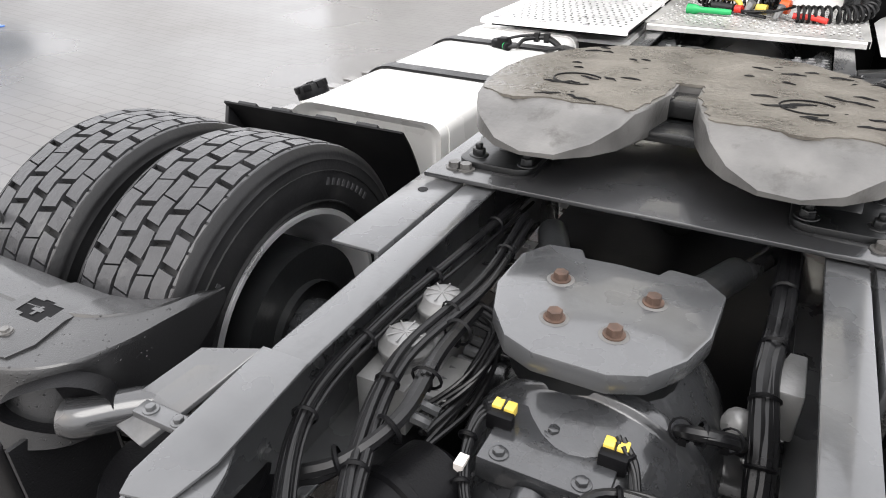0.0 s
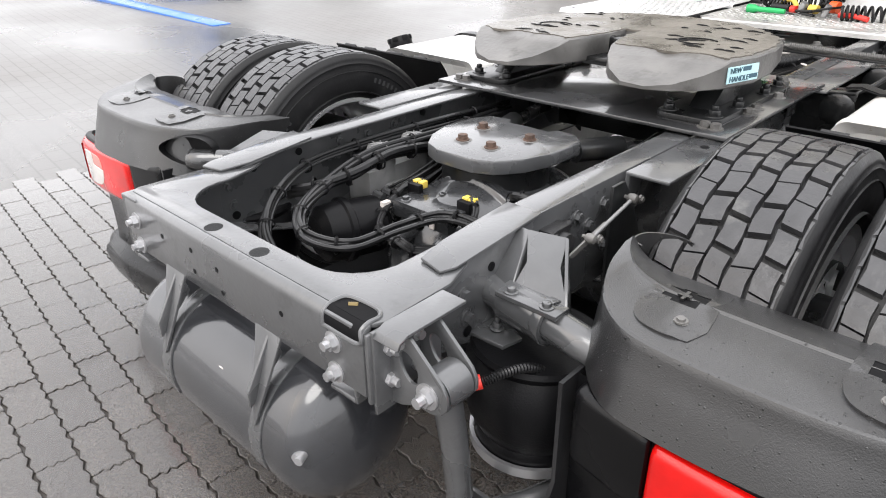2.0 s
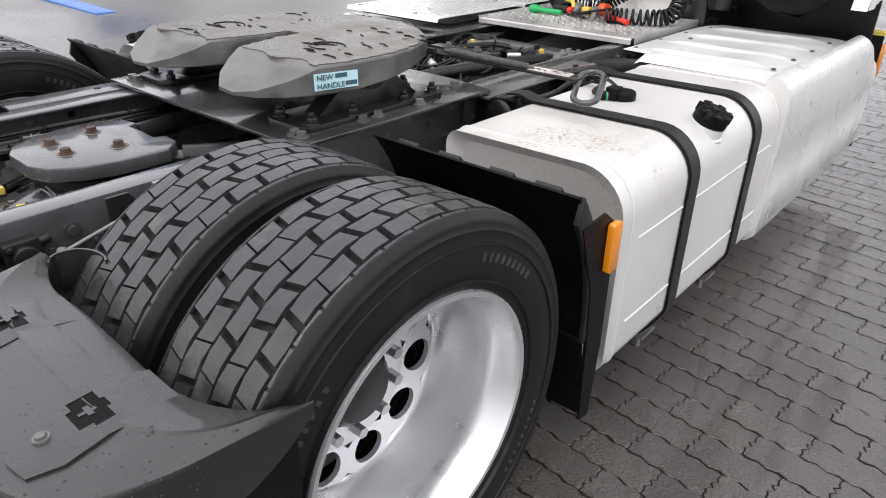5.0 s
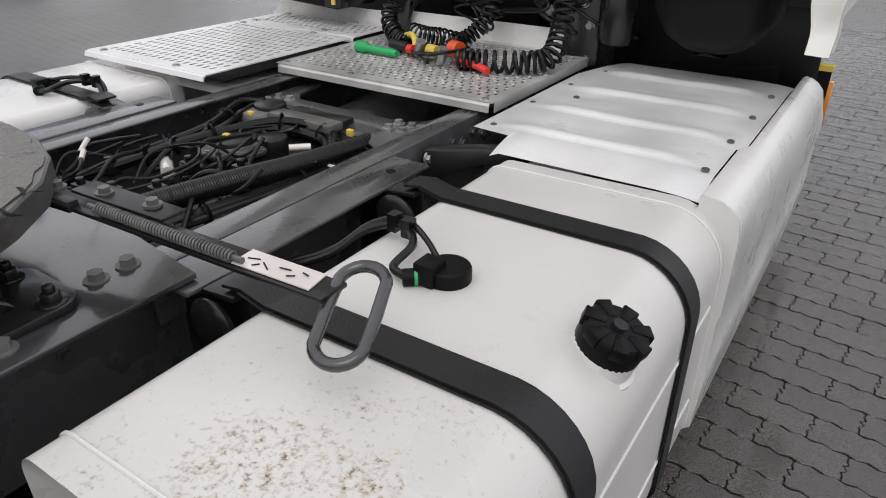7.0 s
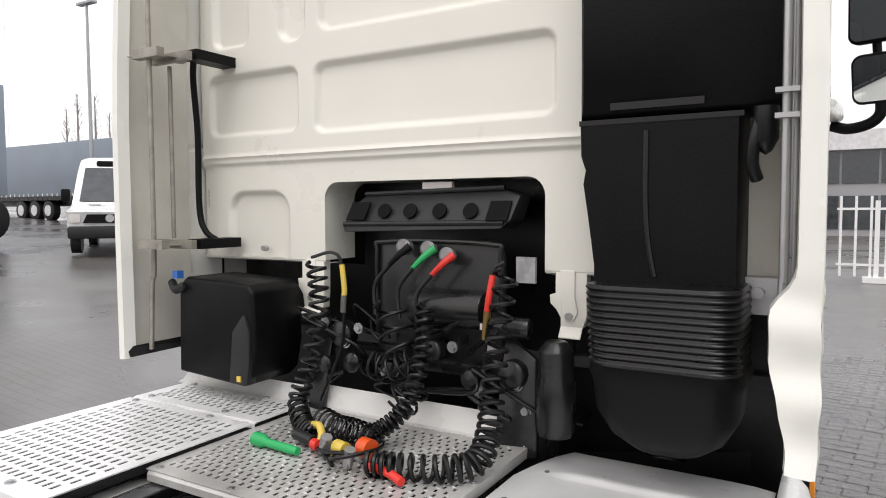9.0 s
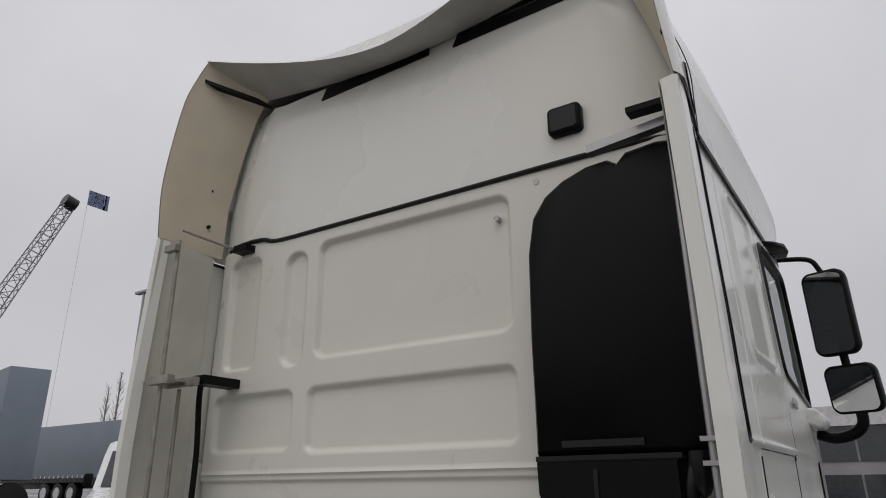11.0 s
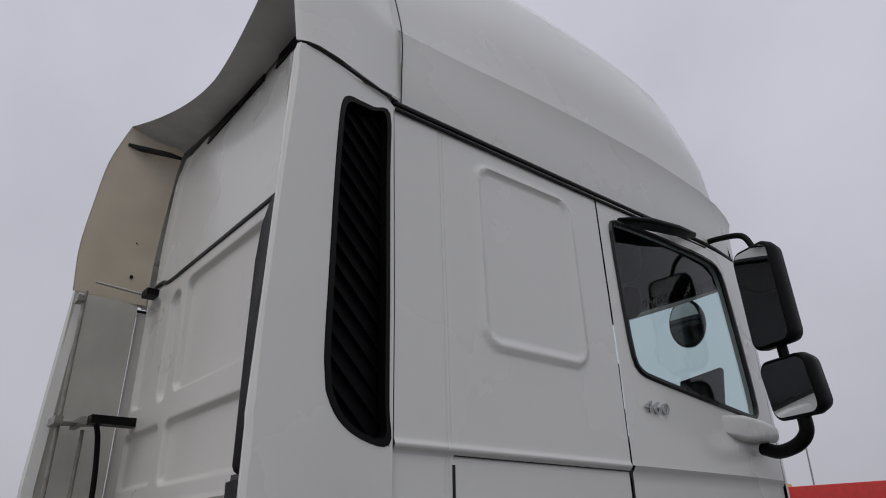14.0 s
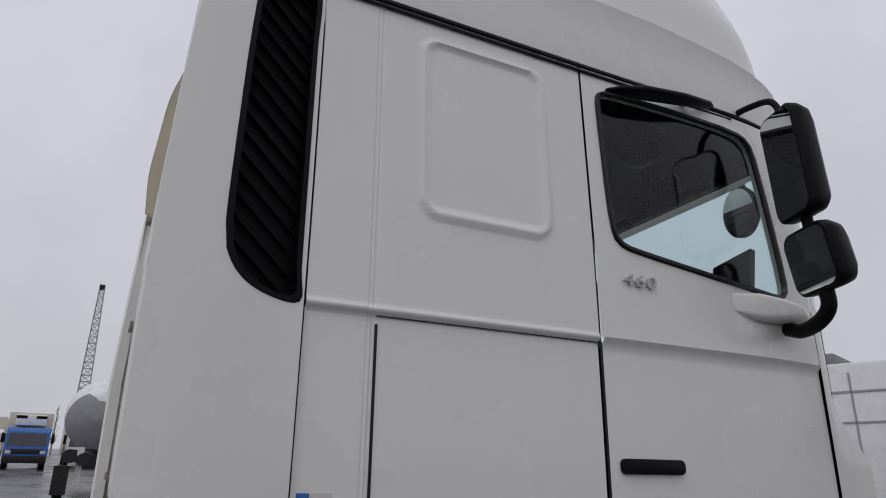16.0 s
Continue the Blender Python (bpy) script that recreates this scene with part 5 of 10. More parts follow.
    if s > 0:
        slab(bm, [(0.445, -0.470, 0.790), (0.525, -0.450, 0.790), (0.545, -0.500, 0.752), (0.600, -0.556, 0.712), (0.480, -0.560, 0.712), (0.478, -0.515, 0.748)], 0.008, (0, -0.6, 0.8))
        slab(bm, [(0.408, -0.46, 0.785), (0.448, -0.47, 0.790), (0.480, -0.56, 0.712), (0.408, -0.55, 0.69)], 0.007, (-0.5, -0.6, 0.6))
        slab(bm, [(0.527, -0.45, 0.790), (0.602, -0.556, 0.712), (0.600, -0.530, 0.650), (0.530, -0.44, 0.680)], 0.007, (0.85, 0.5, 0))
        box(bm, 0.470, 0.606, -0.600, -0.556, 0.706, 0.716)
        lathe(bm, [(0.034, 0), (0.043, 0), (0.043, 0.115), (0.034, 0.115)], (0.468, -0.552, 0.676), (1, -0.13, 0), 20, closed=True)
        lathe(bm, [(0.043, 0.0), (0.046, 0.0), (0.046, 0.022), (0.043, 0.022)], (0.560, -0.564, 0.676), (1, -0.13, 0), 20, closed=True)
        for x in (0.495, 0.575):
            bolt(bm, (x, -0.582, 0.716), (0, 0, 1), 0.010, 0.011)
    else:
        slab(bm, [(-0.43, -0.40, 0.762), (-0.52, -0.44, 0.760), (-0.625, -0.56, 0.672), (-0.526, -0.58, 0.672)], 0.009, (-0.4, -0.4, 0.8))
        box(bm, -0.56, -0.45, -0.555, -0.525, 0.693, 0.706)
        lathe(bm, [(0.033, 0), (0.041, 0), (0.041, 0.10), (0.033, 0.10)], (-0.46, -0.462, 0.671), (-1, -0.05, 0), 20, closed=True)
        for x in (-0.478, -0.535):
            bolt(bm, (x, -0.54, 0.706), (0, 0, 1), 0.009, 0.010)
    part("tube_clamp", bm, M_FRAME, gtube, bevel=0.002)
    if s < 0:
        # dark oval shell laid on the cover for the shaded opening where the tube goes in
        bm = B()
        tu = Vector((0.80, 0.60, -0.10)).normalized()
        nu = Vector((0.58, -0.80, 0.10)).normalized()
        up_ = nu.cross(tu)
        if up_.z < 0:
            up_ = -up_
        oval = [(0.082 * math.cos(a), 0.042 * math.sin(a) * (1 + 0.25 * math.cos(a))) for a in np.linspace(0, 2 * math.pi, 25)[:-1]]
        c_ = Vector((-0.668, -0.600, 0.705))
        loft(bm, [[tuple(c_ + tu * u + up_ * v + nu * d) for u, v in oval] for d in (-0.03, 0.012)], caps=False)
        bm.faces.new([bm.verts.new(c_ + tu * u + up_ * v - nu * 0.022) for u, v in oval])
        part("tube_opening", bm, M_PLASTIC_MATT, gtube)
        gtube.location.z = 0.03
    # front half guard ahead of the wheel, with mudflap
    bm = B()
    shell(bm, arc(WY, WZ, 0.585, 39, -8, 16), YZ, s * 0.60, s * 1.235, -0.006)
    front = part("front_mudguard", bm, M_PLASTIC_MATT, truck, "black plastic mudguard ahead of the drive wheel")
    bm = B()
    rim_o = arc(WY, WZ, 0.592, 38, -6, 14) + arc(WY, WZ, 0.540, -6, 34, 14)
    prism(bm, rim_o, YZ, s * 1.228, s * 1.242)
    for x, a in ((1.15, 37.5), (1.02, 37.5), (0.86, 37.5), (0.72, 37.5), (1.19, 28), (1.19, 8)):
        y, z = WY + 0.588 * math.cos(radians(a)), WZ + 0.588 * math.sin(radians(a))
        box(bm, -0.035, 0.035, -0.014, 0.014, -0.004, 0.007, pose(s * x, y, z, a - 90, 0, 0))
    pieces("guard_rim", bm, M_PLASTIC, front, bevel=0.002)
    bm = B()
    slab(bm, [(s * 0.62, 0.57, 0.40), (s * 1.235, 0.58, 0.40), (s * 1.235, 0.63, 0.13), (s * 0.62, 0.61, 0.13)], 0.008, (0, 1, 0.2))
    slab(bm, [(s * 1.245, 0.50, 0.735), (s * 1.245, 0.60, 0.745), (s * 1.245, 0.66, 0.70), (s * 1.245, 0.665, 0.35), (s * 1.245, 0.645, 0.12), (s * 1.245, 0.60, 0.13), (s * 1.245, 0.585, 0.40), (s * 1.245, 0.57, 0.55)], 0.008, (s, 0, 0))
    part("mudflap", bm, M_PLASTIC_MATT, front)
    bm = B()
    prism(bm, rrect(0.612, 0.655, 0.585, 0.715, 0.008, 3), YZ, s * 1.246, s * 1.264)
    part("side_marker", bm, M_AMBER, front, "amber side marker lamp", bevel=0.004)
    front.location.x = SIDE[s]
    # left skirt likewise moved and stretched to fit the view
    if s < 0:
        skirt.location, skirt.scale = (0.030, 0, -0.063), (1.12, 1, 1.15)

# ---- fuel tanks ----


def tank_ring(s, y, g):
    """Rounded-box section at y, shrunk by g."""
    o = rrect(0.655 + g, 1.236 - g, 0.20 + g, 0.795 - g, (0.125, 0.045, 0.05, 0.06), 8)
    return [(s * x, y, z + 0.012 * max(0, min(1, (x - 0.66) / 0.3)) * (1 if z > 0.6 else 0) - 0.05 * max(0, (x - 1.0)) * (1 if z > 0.6 else 0)) for x, z in o]


for s, y0, y1 in ((1, 0.715, 1.918), (-1, 0.64, 1.97)):
    bm = B()
    rings = []
    e = 0.035
    for k in range(5):
        a = radians(90 * k / 4)
        rings.append(tank_ring(s, y0 + e * (1 - math.sin(a)), e * (1 - math.cos(a)) if False else e * (1 - math.sin(a)) * 0 + e * (1 - math.cos(radians(90 - 90 * k / 4)))))
    front = []
    for k in range(5):
        a = radians(90 - 90 * k / 4)
        front.append(tank_ring(s, y1 - e * (1 - math.sin(a)), e * (1 - math.cos(radians(90 - 90 * (4 - k) / 4)))))
    loft(bm, rings + front)
    tank = part("fuel_tank", bm, M_WHITE_DIRTY if s > 0 else M_WHITE, truck, "white painted fuel tank with black straps and fine grime")
    bm = B()
    o = tank_ring(s, 0, -0.001)
    for yy in (y0 + 0.052, y1 - 0.052):
        tube(bm, [(x, yy, z) for x, _, z in o] + [(o[0][0], yy, o[0][2])], 0.003, 6, 0)
    pieces("weld_seam", bm, M_WHITE, tank)
    for ys in (1.130, 1.645):
        bm = B()
        sec = [(x, z) for x, _, z in tank_ring(1, 0, -0.003)]
        i0 = max(range(len(sec)), key=lambda i: (sec[i][1] > 0.7) * (2 - sec[i][0]))
        run = [q for q in sec if q[0] > 0.70 or q[1] > 0.78]
        run = sorted([q for q in sec if q[1] > 0.76], key=lambda q: q[0])
        side = sorted([q for q in sec if q[1] <= 0.76 and q[0] > 1.1], key=lambda q: -q[1])
        pts = [(0.585, 0.805), (0.63, 0.812)] + [q for q in run if q[0] > 0.68] + [q for q in side if q[1] > 0.22] + [(1.20, 0.17), (1.16, 0.12)]
        shell(bm, [(x, z) for x, z in pts], lambda u, v, w: (s * u, w, v), ys - 0.031, ys + 0.031, 0.006)
        strap = part("tank_strap", bm, M_PLASTIC, tank, "black tank strap")
        bm = B()
        shell(bm, [(x + 0.0, z - 0.0005) for x, z in pts[1:-2]], lambda u, v, w: (s * u, w, v), ys - 0.038, ys + 0.038, 0.002)
        part("strap_liner", bm, M_HOSE, strap)
        bm = B()
        slab(bm, [(s * 1.10, ys - 0.045, 0.12), (s * 1.19, ys - 0.045, 0.12), (s * 1.19, ys + 0.05, 0.12), (s * 1.10, ys + 0.05, 0.12)], 0.008)
        bolt(bm, (s * 1.16, ys, 0.115), (0, 0, -1), 0.013, 0.02, stud=0.04)
        box(bm, s * 0.45, s * 1.15, ys - 0.03, ys + 0.03, 0.13, 0.19)
        part("strap_foot", bm, M_STEEL, strap)
        bm = B()
        lathe(bm, [(0.001, 0.0), (0.05, 0.0), (0.055, 0.012), (0.04, 0.02), (0.001, 0.02)], (s * 0.58, ys - 0.05, 0.74), (0, -1, 0), 20)
        slab(bm, [(s * 0.43, ys - 0.04, 0.78), (s * 0.62, ys - 0.04, 0.80), (s * 0.62, ys + 0.04, 0.80), (s * 0.43, ys + 0.04, 0.78)], 0.012)
        slab(bm, [(s * 0.43, ys, 0.78), (s * 0.62, ys, 0.79), (s * 0.60, ys, 0.55), (s * 0.43, ys, 0.45)], 0.012, (0, 1, 0))
        part("tank_bracket", bm, M_FRAME_DK, strap, bevel=0.003)
    # filler neck and cap
    yc = 1.335 if s > 0 else 0.74
    ax = V(s * 0.34, 0, 0.94).normalized()
    base = V(s * 1.160, yc, 0.737)
    bm = B()
    lathe(bm, [(0.064, -0.02), (0.062, 0.02), (0.055, 0.024), (0.053, 0.06), (0.001, 0.06)], base, ax, 32)
    neck = part("filler_neck", bm, M_WHITE, tank)
    bm = B()
    lathe(bm, [(0.046, 0.045), (0.053, 0.047), (0.054, 0.060), (0.052, 0.088), (0.048, 0.093), (0.03, 0.094), (0.001, 0.094)], base, ax, 36)
    cap = part("fuel_cap", bm, M_PLASTIC_MATT, neck, "black ribbed fuel cap")
    d, u, v = frame_of(ax)
    for k in range(7):
        a = 2 * math.pi * k / 7
        q = u * math.cos(a) + v * math.sin(a)
        w = -u * math.sin(a) + v * math.cos(a)
        c0 = base + ax * 0.096
        bm = B()
        slab(bm, [c0 + q * 0.056 + w * 0.014, c0 + q * 0.020 + w * 0.007, c0 + q * 0.020 - w * 0.007, c0 + q * 0.056 - w * 0.014], 0.022, ax)
        part("cap_rib", bm, M_PLASTIC_MATT, neck, bevel=0.003)
    bm = B()
    cyl(bm, base + ax * 0.09, base + ax * 0.1, 0.012, seg=16)
    part("cap_lock", bm, M_PLASTIC, neck)
    # level sender with its leads
    c = V(s * 0.880, 1.345 if s > 0 else 1.62, 0.800)
    bm = B()
    lathe(bm, [(0.042, -0.004), (0.042, 0.022), (0.038, 0.028), (0.001, 0.028)], c, (0, 0, 1), 28)
    box(bm, -0.02, 0.02, -0.03, 0.015, 0.0, 0.042, Matrix.Translation(c + V(-s * 0.02, -0.02, 0)))
    cyl(bm, c + V(-s * 0.02, -0.03, 0.012), c + V(-s * 0.055, -0.06, 0.012), 0.016, seg=14)
    sender = part("level_sender", bm, M_PLASTIC_MATT, tank, "black fuel level sender", bevel=0.003)
    bm = B()
    lathe(bm, [(0.0165, 0), (0.0165, 0.006)], c + V(-s * 0.035, -0.043, 0.012), (-s * 0.76, -0.65, 0), 14)
    part("sender_ring", bm, M_GREEN, sender)
    bm = B()
    run = [V(-s * 0.09, 0.02, 0.03), V(-s * 0.13, 0.06, 0.032), V(-s * 0.17, 0.07, 0.03), V(-s * 0.23, 0.05, 0.005), V(-s * 0.28, 0.0, -0.04), V(-s * 0.36, -0.06, -0.07)]
    tube(bm, [c + V(-s * 0.05, -0.055, 0.012), c + V(-s * 0.085, -0.045, 0.018)] + [c + q for q in run], 0.008, 8)
    tube(bm, [c + V(-s * 0.02, 0.0, 0.03), c + V(-s * 0.07, 0.035, 0.04)] + [c + q + V(0, 0.013, 0.008) for q in run[1:]], 0.006, 8)
    for f in (run[1], run[2]):
        box(bm, -0.010, 0.010, -0.010, 0.014, -0.014, 0.022, Matrix.Translation(c + f))
    pieces("sender_lead", bm, M_HOSE, sender)
    # embossed panel on the outer side
    bm = B()
    for zz in (0.34, 0.60):
        tube(bm, [(s * 1.2365, y0 + 0.10, zz), (s * 1.2365, y1 - 0.08, zz)], 0.003, 6, 0)
    pieces("pressed_line", bm, M_WHITE, tank)

# ---- right-hand step cover: aluminium top plate and white side fairing ----
cover_bm = B()
random.seed(77)
dents = [(random.uniform(0.62, 1.12), random.uniform(2.1, 2.95), random.uniform(0.03, 0.08), random.uniform(0.002, 0.005)) for _ in range(26)]
rings = []
for y in np.linspace(1.945, 3.03, 110):
    fold = 0
    for yr in (2.085, 2.305, 2.555, 2.80):
        d = y - yr
        fold = max(fold, 1 - abs(d) / 0.022 if d < 0 else 1 - d / 0.075)
    a = []
    lo = 0.615 if y < 2.045 else (0.500 if y < 2.76 else 0.500 + 0.06 * (y - 2.76) / 0.27)
    hi = 1.152 if y < 2.272 else 1.172
    for x in (0.0, 0.03, 0.08, 0.14, 0.22, 0.32, 0.42, 0.50, 0.56, 0.60, 0.61):
        xx = lo + (hi - lo) * x / 0.61
        inside = smooth01((x - 0.05) / 0.09) * smooth01((0.57 - x) / 0.06)
        z = 0.822 + 0.011 * inside * smooth01(max(0, fold)) - 0.009 * max(0, (x - 0.5) / 0.11) ** 2 - (0.012 if x == 0 else 0)
        z -= 0.032 * max(0, (2.06 - y) / 0.125) ** 1.5 + 0.012 * max(0, (y - 2.85) / 0.17) ** 2
        for dx, dy, dr, dd in dents:
            z -= dd * math.exp(-((xx - dx) ** 2 + (y - dy) ** 2) / dr ** 2)
        a.append((xx, y, z))
    rings.append(a)
loft(cover_bm, rings, closed=False, caps=False)
bmesh.ops.solidify(cover_bm, geom=cover_bm.faces[:], thickness=0.005)
cover = part("step_cover", cover_bm, M_ALU, truck, "scuffed ribbed aluminium step cover plate", smooth=60)
bm = B()
for x, y in ((0.555, 2.070), (0.548, 2.320), (0.560, 2.570), (0.590, 2.800), (1.128, 2.060), (1.130, 2.295), (1.133, 2.540), (1.135, 2.800), (0.635, 2.445)):
    bolt(bm, (x, y, 0.821), (0, 0, 1), 0.0065, 0.005)
pieces("cover_bolt", bm, M_WORN, cover)
bm = B()
rings = []
for y in np.linspace(1.90, 3.42, 40):
    k = max(0, (y - 2.95) / 0.45)
    low = 0.185 + 0.02 * k
    topz = 0.825 if y < 3.1 else 0.825 - 0.14 * min(1, (y - 3.1) / 0.25) ** 2
    xi = 1.160 if y < 2.27 else 1.179
    o = [(xi, topz - 0.03), (xi, topz - 0.004), (xi + 0.008, topz), (1.205, topz - 0.004), (1.226, topz - 0.016), (1.244, topz - 0.036), (1.252, topz - 0.065), (1.255, topz - 0.10),
         (1.255, 0.55), (1.250, 0.535), (1.250, 0.40), (1.253, 0.385), (1.245, low + 0.03), (1.215, low), (1.20, low)]
    rings.append([(x, y, z) for x, z in o])
loft(bm, rings, closed=False, caps=False)
bmesh.ops.solidify(bm, geom=bm.faces[:], thickness=0.006)
end = [(x, z) for x, _, z in rings[0]] + [(1.15, 0.20), (1.15, 0.79)]
prism(bm, end, XZ, 1.897, 1.902)
fairing = part("side_fairing", bm, M_WHITE, truck, "white moulded side fairing", smooth=50)
bm = B()
slab(bm, [(0.66, 1.945, 0.77), (1.15, 1.945, 0.77), (1.16, 1.94, 0.74), (1.16, 1.94, 0.20), (0.66, 1.945, 0.30)], 0.006, (0, -1, 0))
slab(bm, [(0.56, 3.03, 0.80), (1.24, 3.44, 0.80), (1.24, 3.44, 0.2), (0.56, 3.03, 0.2)], 0.006, (0, -1, 0))
box(bm, 0.56, 1.16, 1.96, 3.02, 0.40, 0.44)
part("cover_bulkhead", bm, M_PLASTIC_MATT, fairing)
for y, z in ((2.20, 0.687), (2.92, 0.69)):
    bm = B()
    cyl(bm, (1.240, y, z), (1.256, y, z), 0.011, seg=14)
    part("fairing_screw", bm, M_STEEL, fairing)
# amber and yellow markers ahead of the fairing
bm = B()
box(bm, 1.20, 1.255, 3.46, 3.50, 0.58, 0.74)
part("step_marker", bm, M_AMBER, truck, "amber marker beside the cab step", bevel=0.005)
bm = B()
box(bm, 1.15, 1.245, 3.40, 3.45, 0.79, 0.81)
part("grip_mark", bm, M_YELLOW, truck)

# ---- catwalk deck behind the cab ----
bm = B()
perforated(bm, -0.40, 0.44, 2.26, 2.90, 26, 22, 0.010, 0.020, XY, 0.832)
for a, b, c, d in ((-0.43, 0.467, 2.215, 2.26), (-0.43, 0.467, 2.90, 2.93), (-0.43, -0.40, 2.26, 2.90), (0.44, 0.467, 2.26, 2.90)):
    box(bm, a, b, c, d, 0.829, 0.832)
shell(bm, [(2.23, 0.832), (2.217, 0.829), (2.21, 0.82), (2.209, 0.80)], YZ, -0.42, 0.457, 0.003)
box(bm, -0.433, -0.43, 2.225, 2.93, 0.80, 0.832)
box(bm, 0.467, 0.470, 2.225, 2.93, 0.80, 0.832)
deck = part("deck_plate", bm, M_DECK, truck, "worn perforated deck plate behind the cab", smooth=0)
bm = B()
for j in range(11):
    for i in range(26):
        cx = -0.40 + (i + 0.5) * 0.84 / 26 + (0.0058 if j % 2 else -0.0058)
        cy = 2.26 + (2 * j + (i % 2) + 0.5) * 0.64 / 22
        box(bm, cx - 0.005, cx + 0.005, cy + 0.0115, cy + 0.0135, 0.832, 0.8345)
part("grip_tooth", bm, M_ALU, deck, smooth=0, kind="stuff")
bm = B()
shell(bm, [(2.93, 0.832), (2.945, 0.836), (2.955, 0.85), (2.985, 0.91)], YZ, -0.44, 0.46, 0.004)
part("deck_upstand", bm, M_WHITE, deck, "white bent-up rear edge")
bm = B()
for x, y in ((-0.40, 2.24), (0.43, 2.238), (-0.1, 2.238), (0.15, 2.238), (0.452, 2.6)):
    bolt(bm, (x, y, 0.832), (0, 0, 1), 0.008, 0.005)
pieces("deck_bolt", bm, M_STEEL, deck)
# left-hand deck in two pieces on a white cover
for y0, y1, nv, x0 in ((1.905, 2.625, 13, -1.10), (2.65, 2.90, 5, -1.10)):
    bm = B()
    perforated(bm, x0 + 0.05, -0.46, y0 + 0.05, y1 - 0.03, 17, nv, 0.013, 0.032, XY, 0.85)
    for a, b, c, d in ((x0, -0.43, y0, y0 + 0.05), (x0, -0.43, y1 - 0.03, y1), (x0, x0 + 0.05, y0 + 0.05, y1 - 0.03), (-0.46, -0.43, y0 + 0.05, y1 - 0.03)):
        box(bm, a, b, c, d, 0.846, 0.85)
    shell(bm, [(y0 + 0.004, 0.85), (y0 - 0.010, 0.846), (y0 - 0.015, 0.83)], YZ, x0, -0.43, 0.004)
    side_deck = part("side_deck_plate", bm, M_ALU, truck, "pale perforated side deck plate", smooth=0)
    bm = B()
    for x in (x0 + 0.06, -0.62):
        for y in (y0 + 0.03, y1 - 0.015):
            bolt(bm, (x, y, 0.85), (0, 0, 1), 0.010, 0.006)
    pieces("plate_bolt", bm, M_STEEL, side_deck)
bm = B()
rings = []
for y in (1.95, 2.2, 2.6, 2.95, 3.02):
    o = [(-0.45, 0.76), (-0.46, 0.775), (-1.13, 0.775), (-1.20, 0.765), (-1.235, 0.74), (-1.24, 0.70), (-1.24, 0.2), (-1.2, 0.19)]
    rings.append([(x, y, z) for x, z in o])
loft(bm, rings, closed=False, caps=False)
bmesh.ops.solidify(bm, geom=bm.faces[:], thickness=0.006)
left_cover = part("left_cover", bm, M_WHITE, truck, "white moulded cover under the side deck")
bm = B()
shell(bm, [(2.90, 0.84), (2.93, 0.85), (2.95, 0.87), (2.965, 0.90)], YZ, -1.16, -0.44, 0.004)
part("cover_upstand", bm, M_WHITE, left_cover)

# black arm that carries the step cover
bm = B()
rings = []
for x, y, z, h in ((0.43, 1.93, 0.725, 0.05), (0.50, 1.95, 0.745, 0.035), (0.58, 1.99, 0.765, 0.022), (0.70, 2.02, 0.775, 0.016)):
    rings.append([(x, y - 0.03, z + h), (x, y + 0.03, z + h), (x, y + 0.035, z - h), (x, y - 0.035, z - h)])
loft(bm, rings)
arm = part("cover_arm", bm, M_FRAME_DK, truck, "black bracket arm under the step cover", bevel=0.004)
bm = B()
for y in (1.91, 1.96):
    bolt(bm, (0.445, y, 0.75), (1, 0, 0), 0.013, 0.012)
pieces("arm_bolt", bm, M_STEEL, arm)
# black sheet added so that the deck slots look shaded
bm = B()
box(bm, -1.09, -0.46, 2.0, 2.92, 0.800, 0.806)
part("deck_tray", bm, M_PLASTIC_MATT, left_cover, "black sheet added under the side deck to darken its slots")

# ---- cab ----
M_BEIGE_SKIN = mat("bare_cream_laminate", (0.63, 0.56, 0.43), 0.5, var=0.08, scale=3, bump=0.08, dirt=(0.48, 0.42, 0.31), dirt_amt=0.05, dirt_scale=4)
def in_rrect(u, v, r):
    """Signed distance to a rounded rectangle (u0, u1, v0, v1, radius): negative inside."""
    cu, cv, hu, hv, q = (r[0] + r[1]) / 2, (r[2] + r[3]) / 2, (r[1] - r[0]) / 2, (r[3] - r[2]) / 2, r[4]
    du, dv = abs(u - cu) - hu + q, abs(v - cv) - hv + q
    return math.hypot(max(du, 0), max(dv, 0)) + min(max(du, dv), 0) - q


def side_x(z):
    """Half width of the cab at a height."""
    pts = ((0.6, 1.235), (1.5, 1.242), (1.9, 1.241), (2.2, 1.236), (2.8, 1.216), (2.9, 1.212), (3.175, 1.205), (3.4, 1.155), (3.6, 1.10), (3.78, 1.04), (3.88, 0.975), (3.94, 0.85), (3.97, 0.6), (3.985, 0.3), (3.99, 0.0))
    for (a, b), (c, d) in zip(pts, pts[1:]):
        if z <= c:
            return b + (d - b) * (z - a) / (c - a)
    return 0.0


BACK_Y = 3.04
RECESSES = ((-0.46, 0.505, 2.285, 2.81, 0.05), (-0.485, 0.51, 1.895, 2.155, 0.04), (-1.085, -0.58, 1.91, 2.155, 0.04), (-1.05, -0.85, 2.28, 2.82, 0.04),
            (-0.67, -0.54, 2.265, 2.79, 0.06), (-0.985, -0.65, 1.30, 1.66, 0.08))


def back_depth(x, z):
    d = 0.0
    for r in RECESSES:
        s = in_rrect(x, z, r)
        d = max(d, 0.026 * smooth01((0.008 - s) / 0.017))
    if z < 1.79:
        d += 0.012 * smooth01((1.79 - z) / 0.015)
    d -= 0.008 * smooth01((0.012 - abs(z - 1.815)) / 0.012)
    k = max(0, (abs(x) - 1.05) / 0.12)
    return d + 0.035 * k * k


